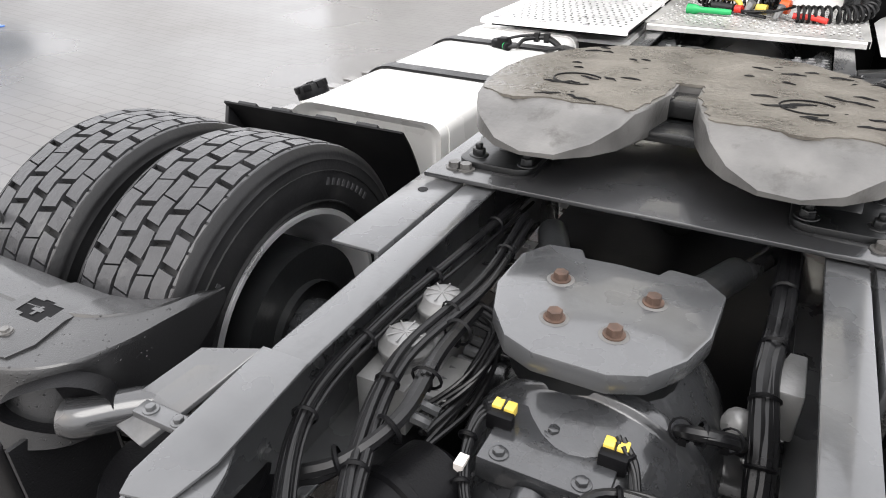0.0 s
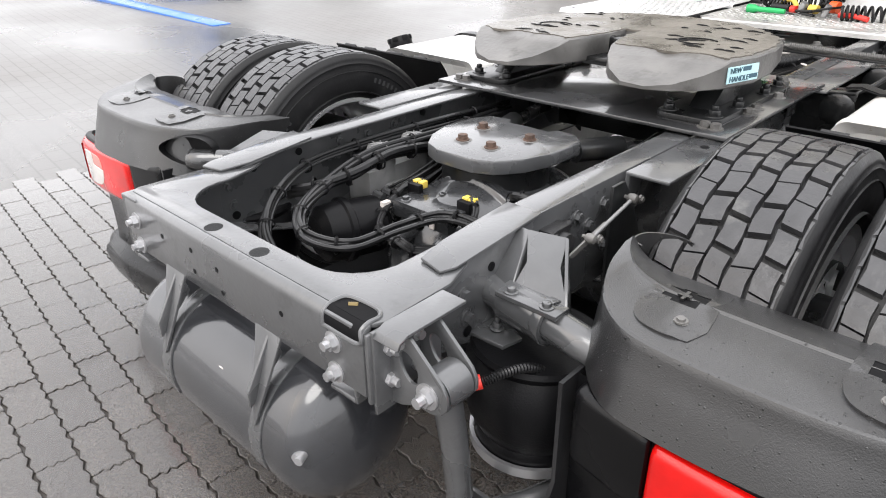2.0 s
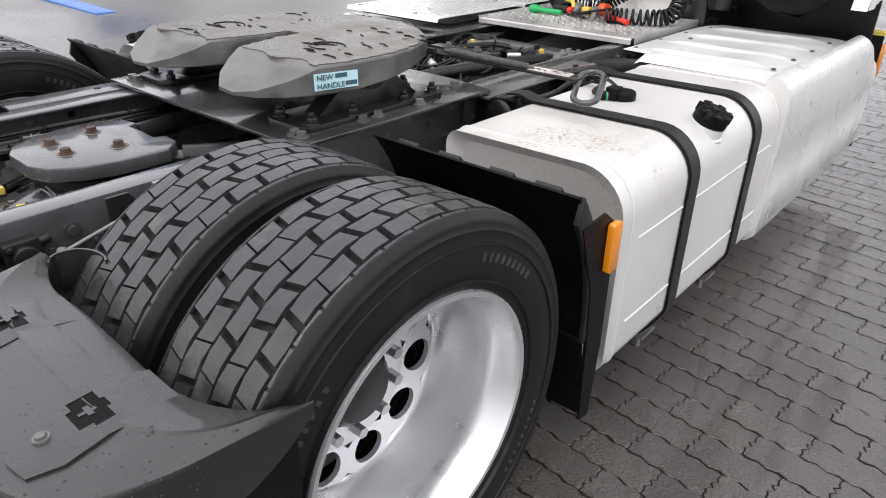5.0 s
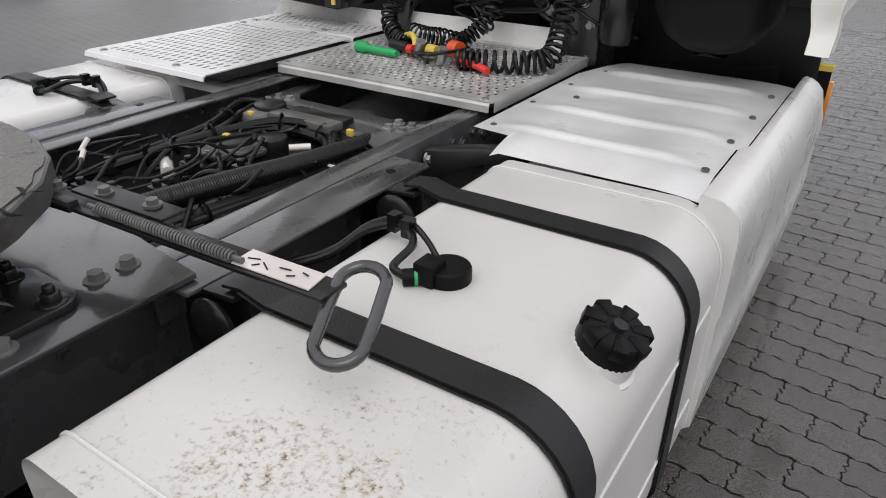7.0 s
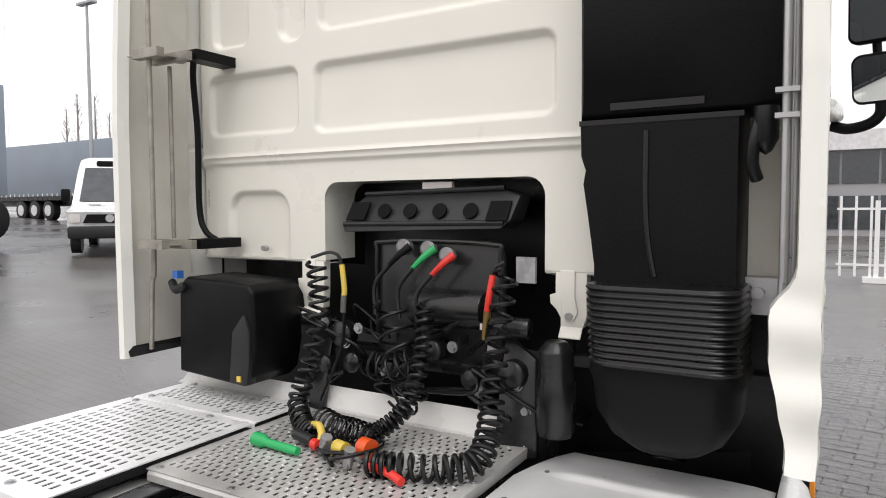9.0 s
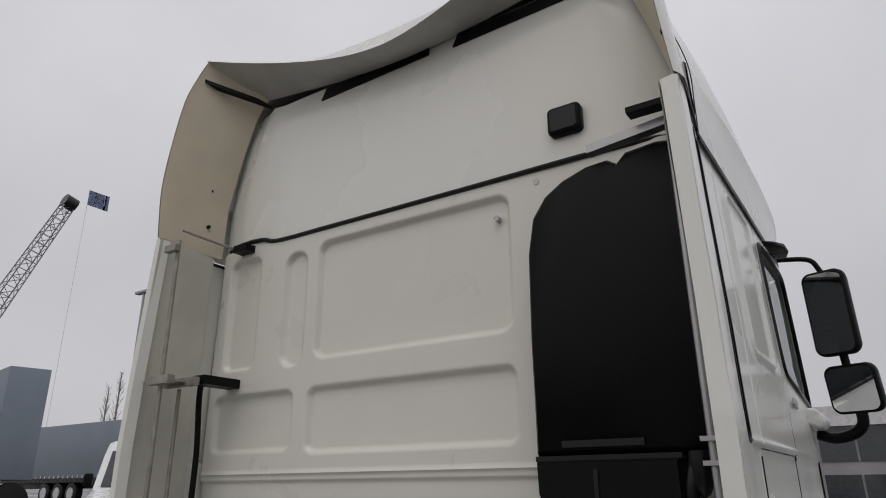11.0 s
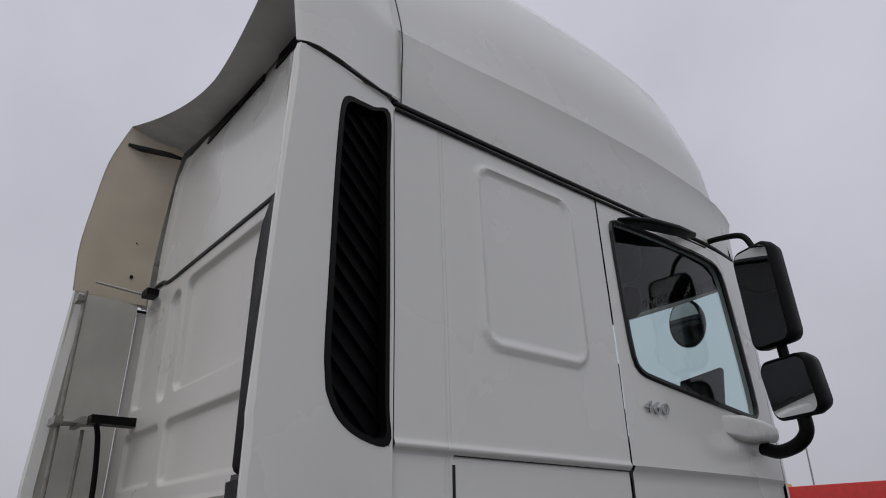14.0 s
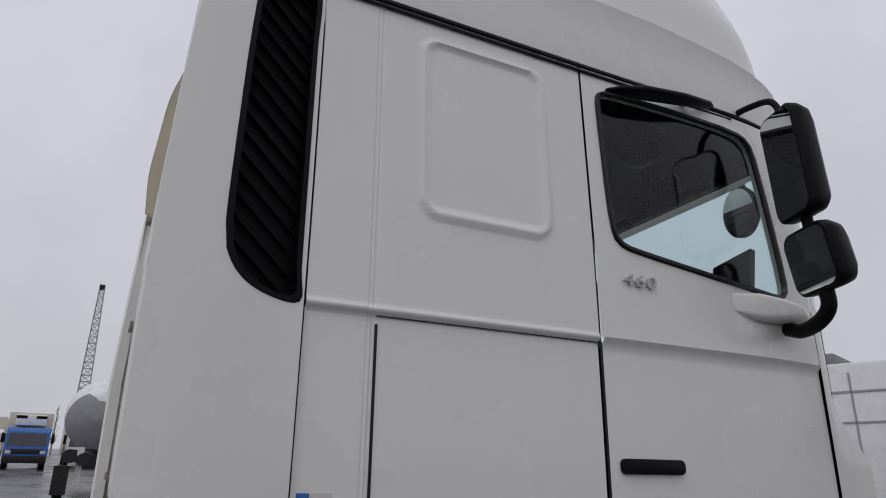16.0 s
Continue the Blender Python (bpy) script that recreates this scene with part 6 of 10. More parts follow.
def lines(a, b, step, must=()):
    v = set(np.round(np.linspace(a, b, max(2, int(round((b - a) / step)) + 1)), 4))
    v |= {m for m in must if a <= m <= b}
    return sorted(v)


OP = (-0.452, 0.476, 1.695)
bm = B()
xs = lines(-1.225, 1.225, 0.0072, (OP[0], OP[1], -0.57, 0.66))
zs = lines(1.388, 2.88, 0.0072, (OP[2], 1.79))
grid = {}
for i, x in enumerate(xs):
    for j, z in enumerate(zs):
        lim = min(1, (side_x(z) - 0.004) / 1.225) if abs(x) > 1.15 else 1
        grid[i, j] = bm.verts.new((x * lim, BACK_Y + back_depth(x, z), z))
for i in range(len(xs) - 1):
    for j in range(len(zs) - 1):
        if OP[0] - 1e-6 < xs[i] < OP[1] - 1e-6 and zs[j] < OP[2] - 1e-6:
            continue
        bm.faces.new((grid[i, j], grid[i + 1, j], grid[i + 1, j + 1], grid[i, j + 1]))
cab = part("cab", bm, M_CAB_BACK, truck, "cream-white sleeper cab rear wall with pressed panels", smooth=60)
bm = B()
rc = 0.065
yy0, yy1 = BACK_Y + 0.012, BACK_Y + 0.022
for x, sg in ((OP[0], 1), (OP[1], -1)):
    corner = [(x, OP[2])] + [(x + sg * (rc - rc * math.cos(radians(a))), OP[2] - rc + rc * math.sin(radians(a))) for a in range(0, 91, 15)]
    prism(bm, corner, XZ, yy0, yy1)
# returns of the opening
lip = [(OP[0], 1.388)] + [(OP[0] + rc - rc * math.cos(radians(a)), OP[2] - rc + rc * math.sin(radians(a))) for a in range(0, 91, 15)]
lip += [(OP[1] - rc + rc * math.sin(radians(a)), OP[2] - rc + rc * math.cos(radians(a))) for a in range(0, 91, 15)] + [(OP[1], 1.388)]
rows = [[bm.verts.new((u, y, w)) for u, w in lip] for y in (yy0, BACK_Y + 0.20)]
for i in range(len(lip) - 1):
    bm.faces.new((rows[0][i], rows[0][i + 1], rows[1][i + 1], rows[1][i]))
part("opening_return", bm, M_CAB_BACK, cab)
bm = B()
leg_l = [(-0.578, 1.40), (-0.462, 1.40), (-0.464, 1.26), (-0.470, 1.195), (-0.568, 1.195), (-0.576, 1.245), (-0.598, 1.275), (-0.602, 1.308), (-0.578, 1.312)]
leg_r = [(0.512, 1.40), (0.618, 1.40), (0.618, 1.24), (0.604, 1.205), (0.530, 1.205), (0.530, 1.235), (0.514, 1.262), (0.494, 1.280), (0.492, 1.308), (0.512, 1.314)]
for leg in (leg_l, leg_r):
    prism(bm, leg, XZ, BACK_Y + 0.014, BACK_Y + 0.055)
slab(bm, [(-0.568, BACK_Y + 0.016, 1.200), (-0.470, BACK_Y + 0.016, 1.200), (-0.474, BACK_Y - 0.012, 1.172), (-0.566, BACK_Y - 0.012, 1.172)], 0.006, (0, -0.5, 0.8))
slab(bm, [(0.530, BACK_Y + 0.016, 1.210), (0.604, BACK_Y + 0.016, 1.210), (0.606, BACK_Y - 0.014, 1.176), (0.532, BACK_Y - 0.014, 1.176)], 0.006, (0, -0.5, 0.8))
prism(bm, [(0.530, 1.39), (0.580, 1.39), (0.580, 1.30), (0.590, 1.255), (0.575, 1.225), (0.548, 1.225), (0.535, 1.255)], XZ, BACK_Y + 0.007, BACK_Y + 0.016)
prism(bm, [(-0.552, 1.39), (-0.505, 1.39), (-0.500, 1.26), (-0.515, 1.220), (-0.545, 1.220), (-0.555, 1.26)], XZ, BACK_Y + 0.007, BACK_Y + 0.016)
pieces("wall_leg", bm, M_CAB_BACK, cab, bevel=0.008, seg=3)
bm = B()
shell(bm, [(BACK_Y + 0.012, 1.388), (BACK_Y + 0.015, 1.380), (BACK_Y + 0.03, 1.374), (BACK_Y + 0.10, 1.374)], YZ, -1.15, OP[0], 0.003)
shell(bm, [(BACK_Y + 0.012, 1.388), (BACK_Y + 0.015, 1.380), (BACK_Y + 0.03, 1.374), (BACK_Y + 0.10, 1.374)], YZ, OP[1], 1.15, 0.003)
pieces("wall_flange", bm, M_CAB_BACK, cab)
bm = B()
for x, z in ((0.456, 2.722), (-0.778, 1.427), (0.562, 1.243), (-0.525, 1.236), (0.63, 2.83)):
    cyl(bm, (x, BACK_Y + 0.02, z), (x, BACK_Y - 0.003, z), 0.012, seg=14)
pieces("wall_plug", bm, M_STEEL, cab)
bm = B()
box(bm, -1.145, -1.112, BACK_Y + 0.030, BACK_Y + 0.045, 1.60, 1.68)
plate_p = part("type_plate", bm, M_LENS, cab, "small pale rating plate")
bm = B()
for z in (1.615, 1.63, 1.65, 1.665):
    box(bm, -1.14, -1.118, BACK_Y + 0.0285, BACK_Y + 0.031, z, z + 0.006)
pieces("plate_bars", bm, M_STEEL, plate_p)

bm = B()
tube(bm, [(-1.14, BACK_Y + 0.09, 1.790), (-1.06, BACK_Y + 0.009, 1.790), (1.06, BACK_Y + 0.009, 1.790)], 0.0035, 6, 0)
part("sill_seam", bm, mat("brown_sealant", (0.12, 0.10, 0.07), 0.7, var=0.3, scale=20), cab, "brownish sealed seam across the wall")
# seam and smooth upper wall of the high roof
bm = B()
tube(bm, [(-1.14, BACK_Y + 0.05, 2.915), (-1.0, BACK_Y + 0.004, 2.912), (-0.85, BACK_Y, 2.908), (-0.74, BACK_Y, 2.882), (-0.4, BACK_Y, 2.880), (0.3, BACK_Y, 2.880), (1.0, BACK_Y + 0.0, 2.880), (1.16, BACK_Y + 0.06, 2.88)], 0.011, 8)
part("roof_seam", bm, M_HOSE, cab, "black rubber seam below the high roof")
bm = B()
rings = []
for z in np.linspace(2.88, 3.66, 16):
    hw = min(1.19, side_x(z) - 0.02)
    row = []
    for i in range(33):
        f = -1 + 2 * i / 32
        x = hw * f
        k = max(0, (abs(f) - 0.72) / 0.28)
        pil = 0.018 * smooth01((0.05 - abs(abs(f) - 0.80)) / 0.05)
        y = BACK_Y + 0.006 + 0.06 * k ** 2.2 - pil + 0.02 * smooth01((z - 3.5) / 0.16)
        row.append((x, y, z))
    rings.append(row)
loft(bm, rings, closed=False, caps=False)
upper = part("upper_wall", bm, M_CAB, cab, "smooth white upper rear wall", smooth=70)
bm = B()
prism(bm, rrect(0.700, 0.832, 2.985, 3.10, 0.02, 4), XZ, BACK_Y - 0.030, BACK_Y + 0.02)
work = part("work_lamp", bm, M_PLASTIC_MATT, cab, "black square work lamp", bevel=0.012, seg=3)
bm = B()
prism(bm, rrect(0.714, 0.818, 2.998, 3.087, 0.014, 4), XZ, BACK_Y - 0.034, BACK_Y - 0.025)
part("lamp_glass", bm, M_PLASTIC, work)
# black wedges for the dark of the vent slits at the top
for x0, x1 in ((-0.52, 0.13), (0.26, 0.87)):
    bm = B()
    prism(bm, [(x0, 3.585), (x1, 3.60), (x1, 3.645), (x0 + 0.03, 3.645)], XZ, BACK_Y + 0.010, BACK_Y + 0.05)
    part("vent_slit", bm, M_PLASTIC_MATT, upper)

# roof shell
bm = B()
rings = []
for y, top, wid in ((3.046, 0.85, 1.0), (3.3, 0.91, 1.0), (3.6, 0.97, 1.0), (3.9, 1.0, 1.0), (4.3, 1.0, 1.0), (4.55, 0.985, 0.998), (4.72, 0.955, 0.994), (4.86, 0.89, 0.985), (4.95, 0.80, 0.975), (5.02, 0.62, 0.96), (5.06, 0.45, 0.94), (5.09, 0.25, 0.92), (5.10, 0.05, 0.915)):
    zz = [2.86, 2.95, 3.05, 3.14, 3.168, 3.175, 3.180, 3.210, 3.216, 3.25, 3.3, 3.4, 3.5, 3.6, 3.7, 3.78, 3.84, 3.88, 3.92, 3.945, 3.965, 3.98, 3.99]
    peak = 2.86 + 1.13 * top
    # a ledge runs along the side; it grows from a fine seam at the back
    zc = min(float(np.interp(y, (3.046, 3.6, 4.2, 4.7, 4.86, 5.02), (3.128, 3.135, 3.145, 3.112, 3.092, 3.05))), 2.86 + 0.6 * (peak - 2.86))
    grow = smooth01((y - 3.1) / 0.7)
    ledge = 0.006 + 0.046 * grow
    half = []
    for z in zz:
        if z <= 3.175:
            half.append((side_x(z) * wid + 0.010 * smooth01((z - 2.87) / 0.08) + 0.022 * grow * max(0, (z - 2.98) / 0.195) ** 2, y, 2.86 + (z - 2.86) * (zc - 2.86) / 0.315))
        else:
            half.append((max(0.0, side_x(z) * wid + 0.010 + 0.022 * grow - (ledge + 0.010) * max(0.0, 1 - max(0, z - 3.21) / 0.3) * min(1, (z - 3.175) / 0.035)), y, zc + (z - 3.175) * (peak - zc) / 0.815))
    row = half + [(-x, yy, z) for x, yy, z in reversed(half[:-1])]
    rings.append(row)
rows = loft(bm, rings, closed=False, caps=False)
bm.faces.new(rows[-1])
roof = part("high_roof", bm, M_CAB, cab, "white moulded high roof", smooth=18)
bm = B()
for s in (-1, 1):
    tube(bm, [(s * 1.216, 3.02, 2.848), (s * 1.214, 4.0, 2.85), (s * 1.205, 4.7, 2.86), (s * 1.17, 5.0, 2.865)], 0.009, 8, 4)
    tube(bm, [(s * 1.222, 3.03, 2.825), (s * 1.220, 4.0, 2.826), (s * 1.21, 4.7, 2.835)], 0.006, 8, 4)
pieces("roof_rail_seal", bm, M_HOSE, roof)
bm = B()
for s in (-1, 1):
    slab(bm, [(s * 1.208, 4.855, 3.100), (s * 1.165, 4.985, 3.075), (s * 1.130, 5.105, 2.875), (s * 1.185, 4.975, 2.872)], 0.03, (s, 0.5, 0))
pieces("visor_end", bm, M_PLASTIC, roof)

# roof spoiler overhang and rear side extensions
def roof_at(p):
    """Point (x, z) of the roof's rear section for a height of the full section."""
    return side_x(p), 2.86 + (p - 2.86) * 0.85


def sweep_edge(u):
    """Rear edge of the side extension from its foot to the corner with the roof lip."""
    keys = ((0.0, 1.200, 2.690, 2.886), (0.25, 1.203, 2.676, 3.13), (0.5, 1.200, 2.695, 3.38), (0.75, 1.178, 2.722, 3.64), (0.9, 1.155, 2.765, 3.80), (1.0, 1.135, 2.80, 3.905))
    c = spline([(x, y, z) for _, x, y, z in keys], 8)
    f = u * (len(c) - 1)
    i = min(int(f), len(c) - 2)
    return c[i].lerp(c[i + 1], f - i)


LIP = 1.135
bm = B()
rings = []
for i in range(41):
    f = -1 + 2 * i / 40
    af = math.sqrt(f * f + 0.05) - math.sqrt(0.05) * (1 - abs(f))
    q = af ** 1.25
    x = LIP * f
    ze, ye = 3.605 + 0.30 * q, 2.88 - 0.08 * af
    xr, zr = roof_at(3.99 - 0.09 * abs(f) ** 2)
    xf = 0.93 * f
    zf = 2.86 + 0.85 * (3.985 - 2.86 - 0.10 * abs(f) ** 3)
    zi = 3.63 + 0.10 * q
    rings.append([(0.96 * f, 3.055, zi), (x * 0.96, 2.98, zi + (ze - zi) * 0.35 - 0.004), (x * 0.99, ye + 0.02, ze - 0.010), (x, ye, ze - 0.002), (x, ye + 0.008, ze + 0.008),
                  (x * 0.985, ye + 0.07, ze + 0.045 * (1 - q) + 0.004), (xf + (x - xf) * 0.35, 2.99, zf + (ze - zf) * 0.3 + 0.012), (xf, 3.06, zf)])
loft(bm, [r[3:] for r in rings], closed=False, caps=False)
lip_part = part("roof_spoiler_lip", bm, M_CAB, roof, "white curved rear roof lip", smooth=60)
# the shade under the lip is put into this greyer colour
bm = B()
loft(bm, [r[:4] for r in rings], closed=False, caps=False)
part("lip_lining", bm, mat("shaded_lip_grey", (0.52, 0.51, 0.48), 0.6, var=0.15, scale=4), lip_part, "underside of the lip with its shade put into the grey", smooth=60)

for s in (-1, 1):
    bm = B()
    outer, inner = [], []
    for k in range(25):
        u = k / 24
        e = sweep_edge(u)
        xr, zr = roof_at(2.872 + u * 1.03)
        row, row2 = [], []
        for f in (0, 0.03, 0.08, 0.16, 0.35, 0.6, 0.8, 1.0):
            g = f * f * (3 - 2 * f)
            x, z = e.x + (xr - e.x) * g, e.z + (zr - e.z) * g
            y = e.y + (3.052 - e.y) * f
            roll = 0.018 * (1 - f / 0.16) ** 2 if f < 0.16 else 0
            x += 0.058 * max(0, 1 - u * 1.7) ** 1.5 * smooth01((1 - f) / 0.9) if s > 0 else 0
            row.append((s * (x + 0.003 - roll), y, z))
            row2.append((s * (x - 0.017 - 0.10 * max(0, f - 0.6) / 0.4 * 0.3), y + 0.004, z))
        outer.append(row)
        inner.append(row2)
    loft(bm, outer, closed=False, caps=False)
    ext = part("roof_side_extension", bm, M_CAB, roof, "white rear side extension of the roof", smooth=60)
    bm = B()
    loft(bm, inner, closed=False, caps=False)
    part("extension_inner_skin", bm, M_BEIGE_SKIN, ext, "bare cream inner face", smooth=60)
    bm = B()
    for z in (3.02, 3.22, 3.42):
        cyl(bm, (s * 1.19, 2.96, z), (s * 1.165, 2.955, z), 0.009, seg=10)
    slab(bm, [(s * 1.13, 2.80, 3.80), (s * 1.10, 2.86, 3.77), (s * 0.86, 3.03, 3.66), (s * 0.90, 2.97, 3.69)], 0.02)
    pieces("extension_bracket", bm, M_PLASTIC_MATT, ext)
    if s > 0:
        # black tube drawn for the shadow gap below the extension
        bm = B()
        tube(bm, [(1.246, 2.705, 2.882), (1.250, 2.76, 2.881), (1.240, 2.88, 2.868), (1.222, 3.035, 2.852)], 0.0045, 8)
        part("extension_seal", bm, M_HOSE, ext, "black line in place of the shadow gap along the lower edge")
        bm = B()
        tube(bm, [(1.2215, 3.049, 2.855), (1.222, 3.049, 2.95), (1.2195, 3.049, 3.12), (1.17, 3.049, 3.32)], 0.0022, 6)
        part("panel_seam", bm, M_HOSE, ext)

# ---- side walls ----


def side_emboss(y, z):
    d = 0.0
    s = in_rrect(y, z, (3.345, 3.772, 2.17, 2.752, 0.05))
    d += 0.011 * smooth01((0.014 - abs(s)) / 0.010)
    d -= 0.004 * smooth01((0.004 - abs(abs(y - 3.203) - 0.006)) / 0.004)
    d -= 0.010 * smooth01((1.872 - z) / 0.022)
    d += 0.006 * smooth01((0.014 - abs(z - 1.872)) / 0.012)
    return d


for s in (-1, 1):
    bm = B()
    ys = lines(3.03, 3.94, 0.0125, (3.19, 3.197, 3.203, 3.209, 3.216))
    zs = lines(0.98, 2.85, 0.0125, (1.85, 1.861, 1.872, 1.883))
    g = {}
    for i, y in enumerate(ys):
        for j, z in enumerate(zs):
            g[i, j] = bm.verts.new((s * (side_x(z) + side_emboss(y, z)), y, z))
    for i in range(len(ys) - 1):
        for j in range(len(zs) - 1):
            bm.faces.new((g[i, j], g[i + 1, j], g[i + 1, j + 1], g[i, j + 1]))
    wall = part("cab_side", bm, M_CAB, cab, "white cab side panel with pressed rectangle", smooth=60)
    # dark gaps
    bm = B()
    X = lambda z: s * (side_x(z) - 0.004 if z < 1.87 else side_x(z) + 0.0015)
    box(bm, s * 1.225, s * (1.2345), 3.2165, 3.224, 0.98, 1.835)
    box(bm, s * 1.225, s * (1.2325), 3.026, 3.031, 0.98, 1.86)
    pieces("panel_gap", bm, M_HOSE, wall)
    bm = B()
    box(bm, s * 1.226, s * 1.2355, 3.22, 3.945, 1.855, 1.8605)
    part("locker_gap", bm, M_HOSE, wall)
    # door with window opening
    win = [(4.012, 2.70), (4.018, 2.745), (4.055, 2.765), (4.3, 2.775), (4.6, 2.775), (4.74, 2.765), (4.79, 2.72), (4.82, 2.5), (4.845, 2.25), (4.85, 2.14), (4.82, 2.108), (4.75, 2.108), (4.45, 2.14), (4.16, 2.172), (4.07, 2.185), (4.035, 2.215), (4.022, 2.32)]
    win = [(a[0] + (b[0] - a[0]) * k, a[1] + (b[1] - a[1]) * k) for a, b in zip(win, win[1:] + win[:1]) for k in (0.2, 0.8)]
    cy, cz = 4.45, 2.45
    def door_edge(y, z):
        """The door outline in the direction of a window corner."""
        dy, dz = y - cy, z - cz
        t = 1e9
        if dy > 0:
            t = min(t, (5.0 - cy) / dy)
        if dy < 0:
            t = min(t, (3.949 - cy) / dy)
        if dz > 0:
            t = min(t, (2.842 - cz) / dz)
        if dz < 0:
            t = min(t, (1.875 - cz) / dz)
        return cy + dy * t, cz + dz * t
    bm = B()
    rows = []
    for k in (0, 0.15, 0.5, 1.0):
        row = []
        for y, z in win:
            oy, oz = door_edge(y, z)
            yy, zz = y + (oy - y) * k, z + (oz - z) * k
            tap = 0.03 * max(0, (yy - 4.6) / 0.4) ** 2
            row.append((s * (side_x(zz) - tap), yy, zz))
        rows.append(row)
    rows.insert(0, [(x - s * 0.03, y, z) for x, y, z in rows[0]])
    loft(bm, rows, closed=True, caps=False)
    corners = [(3.949, 1.875), (5.0, 1.875), (5.0, 2.842), (3.949, 2.842)]
    zs2 = lines(0.98, 1.875, 0.05, (1.852, 1.862))
    vv = [[bm.verts.new((s * (side_x(z) + side_emboss(3.6, z) - 0.03 * max(0, (y - 4.6) / 0.4) ** 2), y, z)) for z in zs2] for y in (3.957, 4.2, 4.5, 4.75, 5.0)]
    for a, b in zip(vv, vv[1:]):
        for j in range(len(zs2) - 1):
            bm.faces.new((a[j], b[j], b[j + 1], a[j + 1]))
    door = part("cab_door", bm, M_CAB, cab, "white cab door with side window", smooth=50)
    # fill the four outer corners of the door
    bm = B()
    outer = sorted({door_edge(y, z) for y, z in win}, key=lambda q: math.atan2(q[1] - cz, q[0] - cy))
    for c in corners:
        ang = math.atan2(c[1] - cz, c[0] - cy)
        near = sorted(outer, key=lambda q: abs(math.atan2(math.sin(math.atan2(q[1] - cz, q[0] - cy) - ang), math.cos(math.atan2(q[1] - cz, q[0] - cy) - ang))))
        lo = [q for q in near if math.sin(math.atan2(q[1] - cz, q[0] - cy) - ang) < -1e-6][:1]
        hi = [q for q in near if math.sin(math.atan2(q[1] - cz, q[0] - cy) - ang) > 1e-6][:1]
        if lo and hi:
            tri = [c, lo[0], hi[0]]
            bm.faces.new([bm.verts.new((s * (side_x(z) - 0.03 * max(0, (y - 4.6) / 0.4) ** 2), y, z)) for y, z in tri])
    pieces("door_corner", bm, M_CAB, door)
    bm = B()
    tube(bm, [(s * (side_x(z) + 0.001 - 0.03 * max(0, (y - 4.6) / 0.4) ** 2), y, z) for y, z in win + [win[0]]], 0.011, 6, 0)
    part("window_seal", bm, M_HOSE, door, "black rubber window seal")
    bm = B()
    a = [bm.verts.new((s * (side_x(z) - 0.012 - 0.03 * max(0, (y - 4.6) / 0.4) ** 2), y, z)) for y, z in win]
    bm.faces.new(a)
    pane = part("side_window", bm, M_GLASS, door, "tinted door window", smooth=0)
    pane.visible_shadow = False
    bm = B()
    box(bm, s * 1.205, s * 1.2365, 3.9395, 3.9495, 1.84, 2.05)
    box(bm, s * 1.205, s * 1.2345, 3.9405, 3.9485, 2.05, 2.2)
    box(bm, s * 1.20, s * 1.224, 3.9405, 3.9485, 2.2, 2.5)
    box(bm, s * 1.20, s * 1.213, 3.9405, 3.9485, 2.5, 2.84)
    box(bm, s * 1.222, s * 1.2325, 3.948, 3.957, 0.98, 1.86)
    pieces("door_gap", bm, M_HOSE, door)
    bm = B()
    prism(bm, rrect(3.995, 4.24, 1.478, 1.522, 0.016, 4), YZ, s * 1.225, s * 1.246)
    part("door_handle", bm, M_PLASTIC_MATT, door, "black door handle", bevel=0.005)
    # corner piece and front of the cab
    bm = B()
    def front_ring(z):
        hw = side_x(z) - 0.03
        flare = 0.10 * smooth01((1.75 - z) / 0.25)
        return [(s * hw, 5.004, z), (s * (hw - 0.008), 5.04 + flare * 0.2, z), (s * (hw - 0.04 + flare * 0.4), 5.10 + flare, z), (s * (hw - 0.08), 5.135 + flare, z), (s * (hw - 0.20), 5.18 + flare, z), (s * 0.7, 5.21 + flare, z), (0, 5.22 + flare, z)]
    # apron below the windscreen, header above it, and the pillar beside it
    loft(bm, [front_ring(z) for z in np.linspace(0.98, 1.95, 12)], closed=False, caps=False)
    loft(bm, [front_ring(z) for z in (2.80, 2.86)], closed=False, caps=False)
    loft(bm, [front_ring(z)[:4] for z in np.linspace(1.95, 2.80, 9)], closed=False, caps=False)
    part("cab_front_corner", bm, M_CAB, cab, smooth=60)
    bm = B()
    loft(bm, [front_ring(z)[3:] for z in np.linspace(1.95, 2.80, 6)], closed=False, caps=False)
    screen = part("windscreen", bm, M_GLASS, cab, "tinted windscreen half", smooth=60)
    screen.visible_shadow = False
    # quarter: mirror mount
    bm = B()
    rings = []
    for y, w, h in ((4.50, 0.002, 0.01), (4.56, 0.02, 0.07), (4.66, 0.05, 0.10), (4.76, 0.075, 0.09), (4.84, 0.08, 0.07), (4.90, 0.05, 0.04)):
        zc = 2.055 - 0.06 * (y - 4.6)
        o = rrect(0, w, zc - h / 2, zc + h / 2, min(w, h) * 0.4, 4)
        rings.append([(s * (1.222 + x), y, z) for x, z in o])
    loft(bm, rings)
    mount_m = part("mirror_mount", bm, M_CAB, cab, "white mirror mount", smooth=50)
    bm = B()
    tube(bm, [(s * 1.25, 4.80, 1.985), (s * 1.32, 4.78, 1.965), (s * 1.40, 4.76, 1.98), (s * 1.445, 4.755, 2.02), (s * 1.45, 4.75, 2.08), (s * 1.44, 4.75, 2.16)], 0.026, 12)
    tube(bm, [(s * 1.43, 4.75, 2.28), (s * 1.42, 4.75, 2.42)], 0.02, 10, 0)
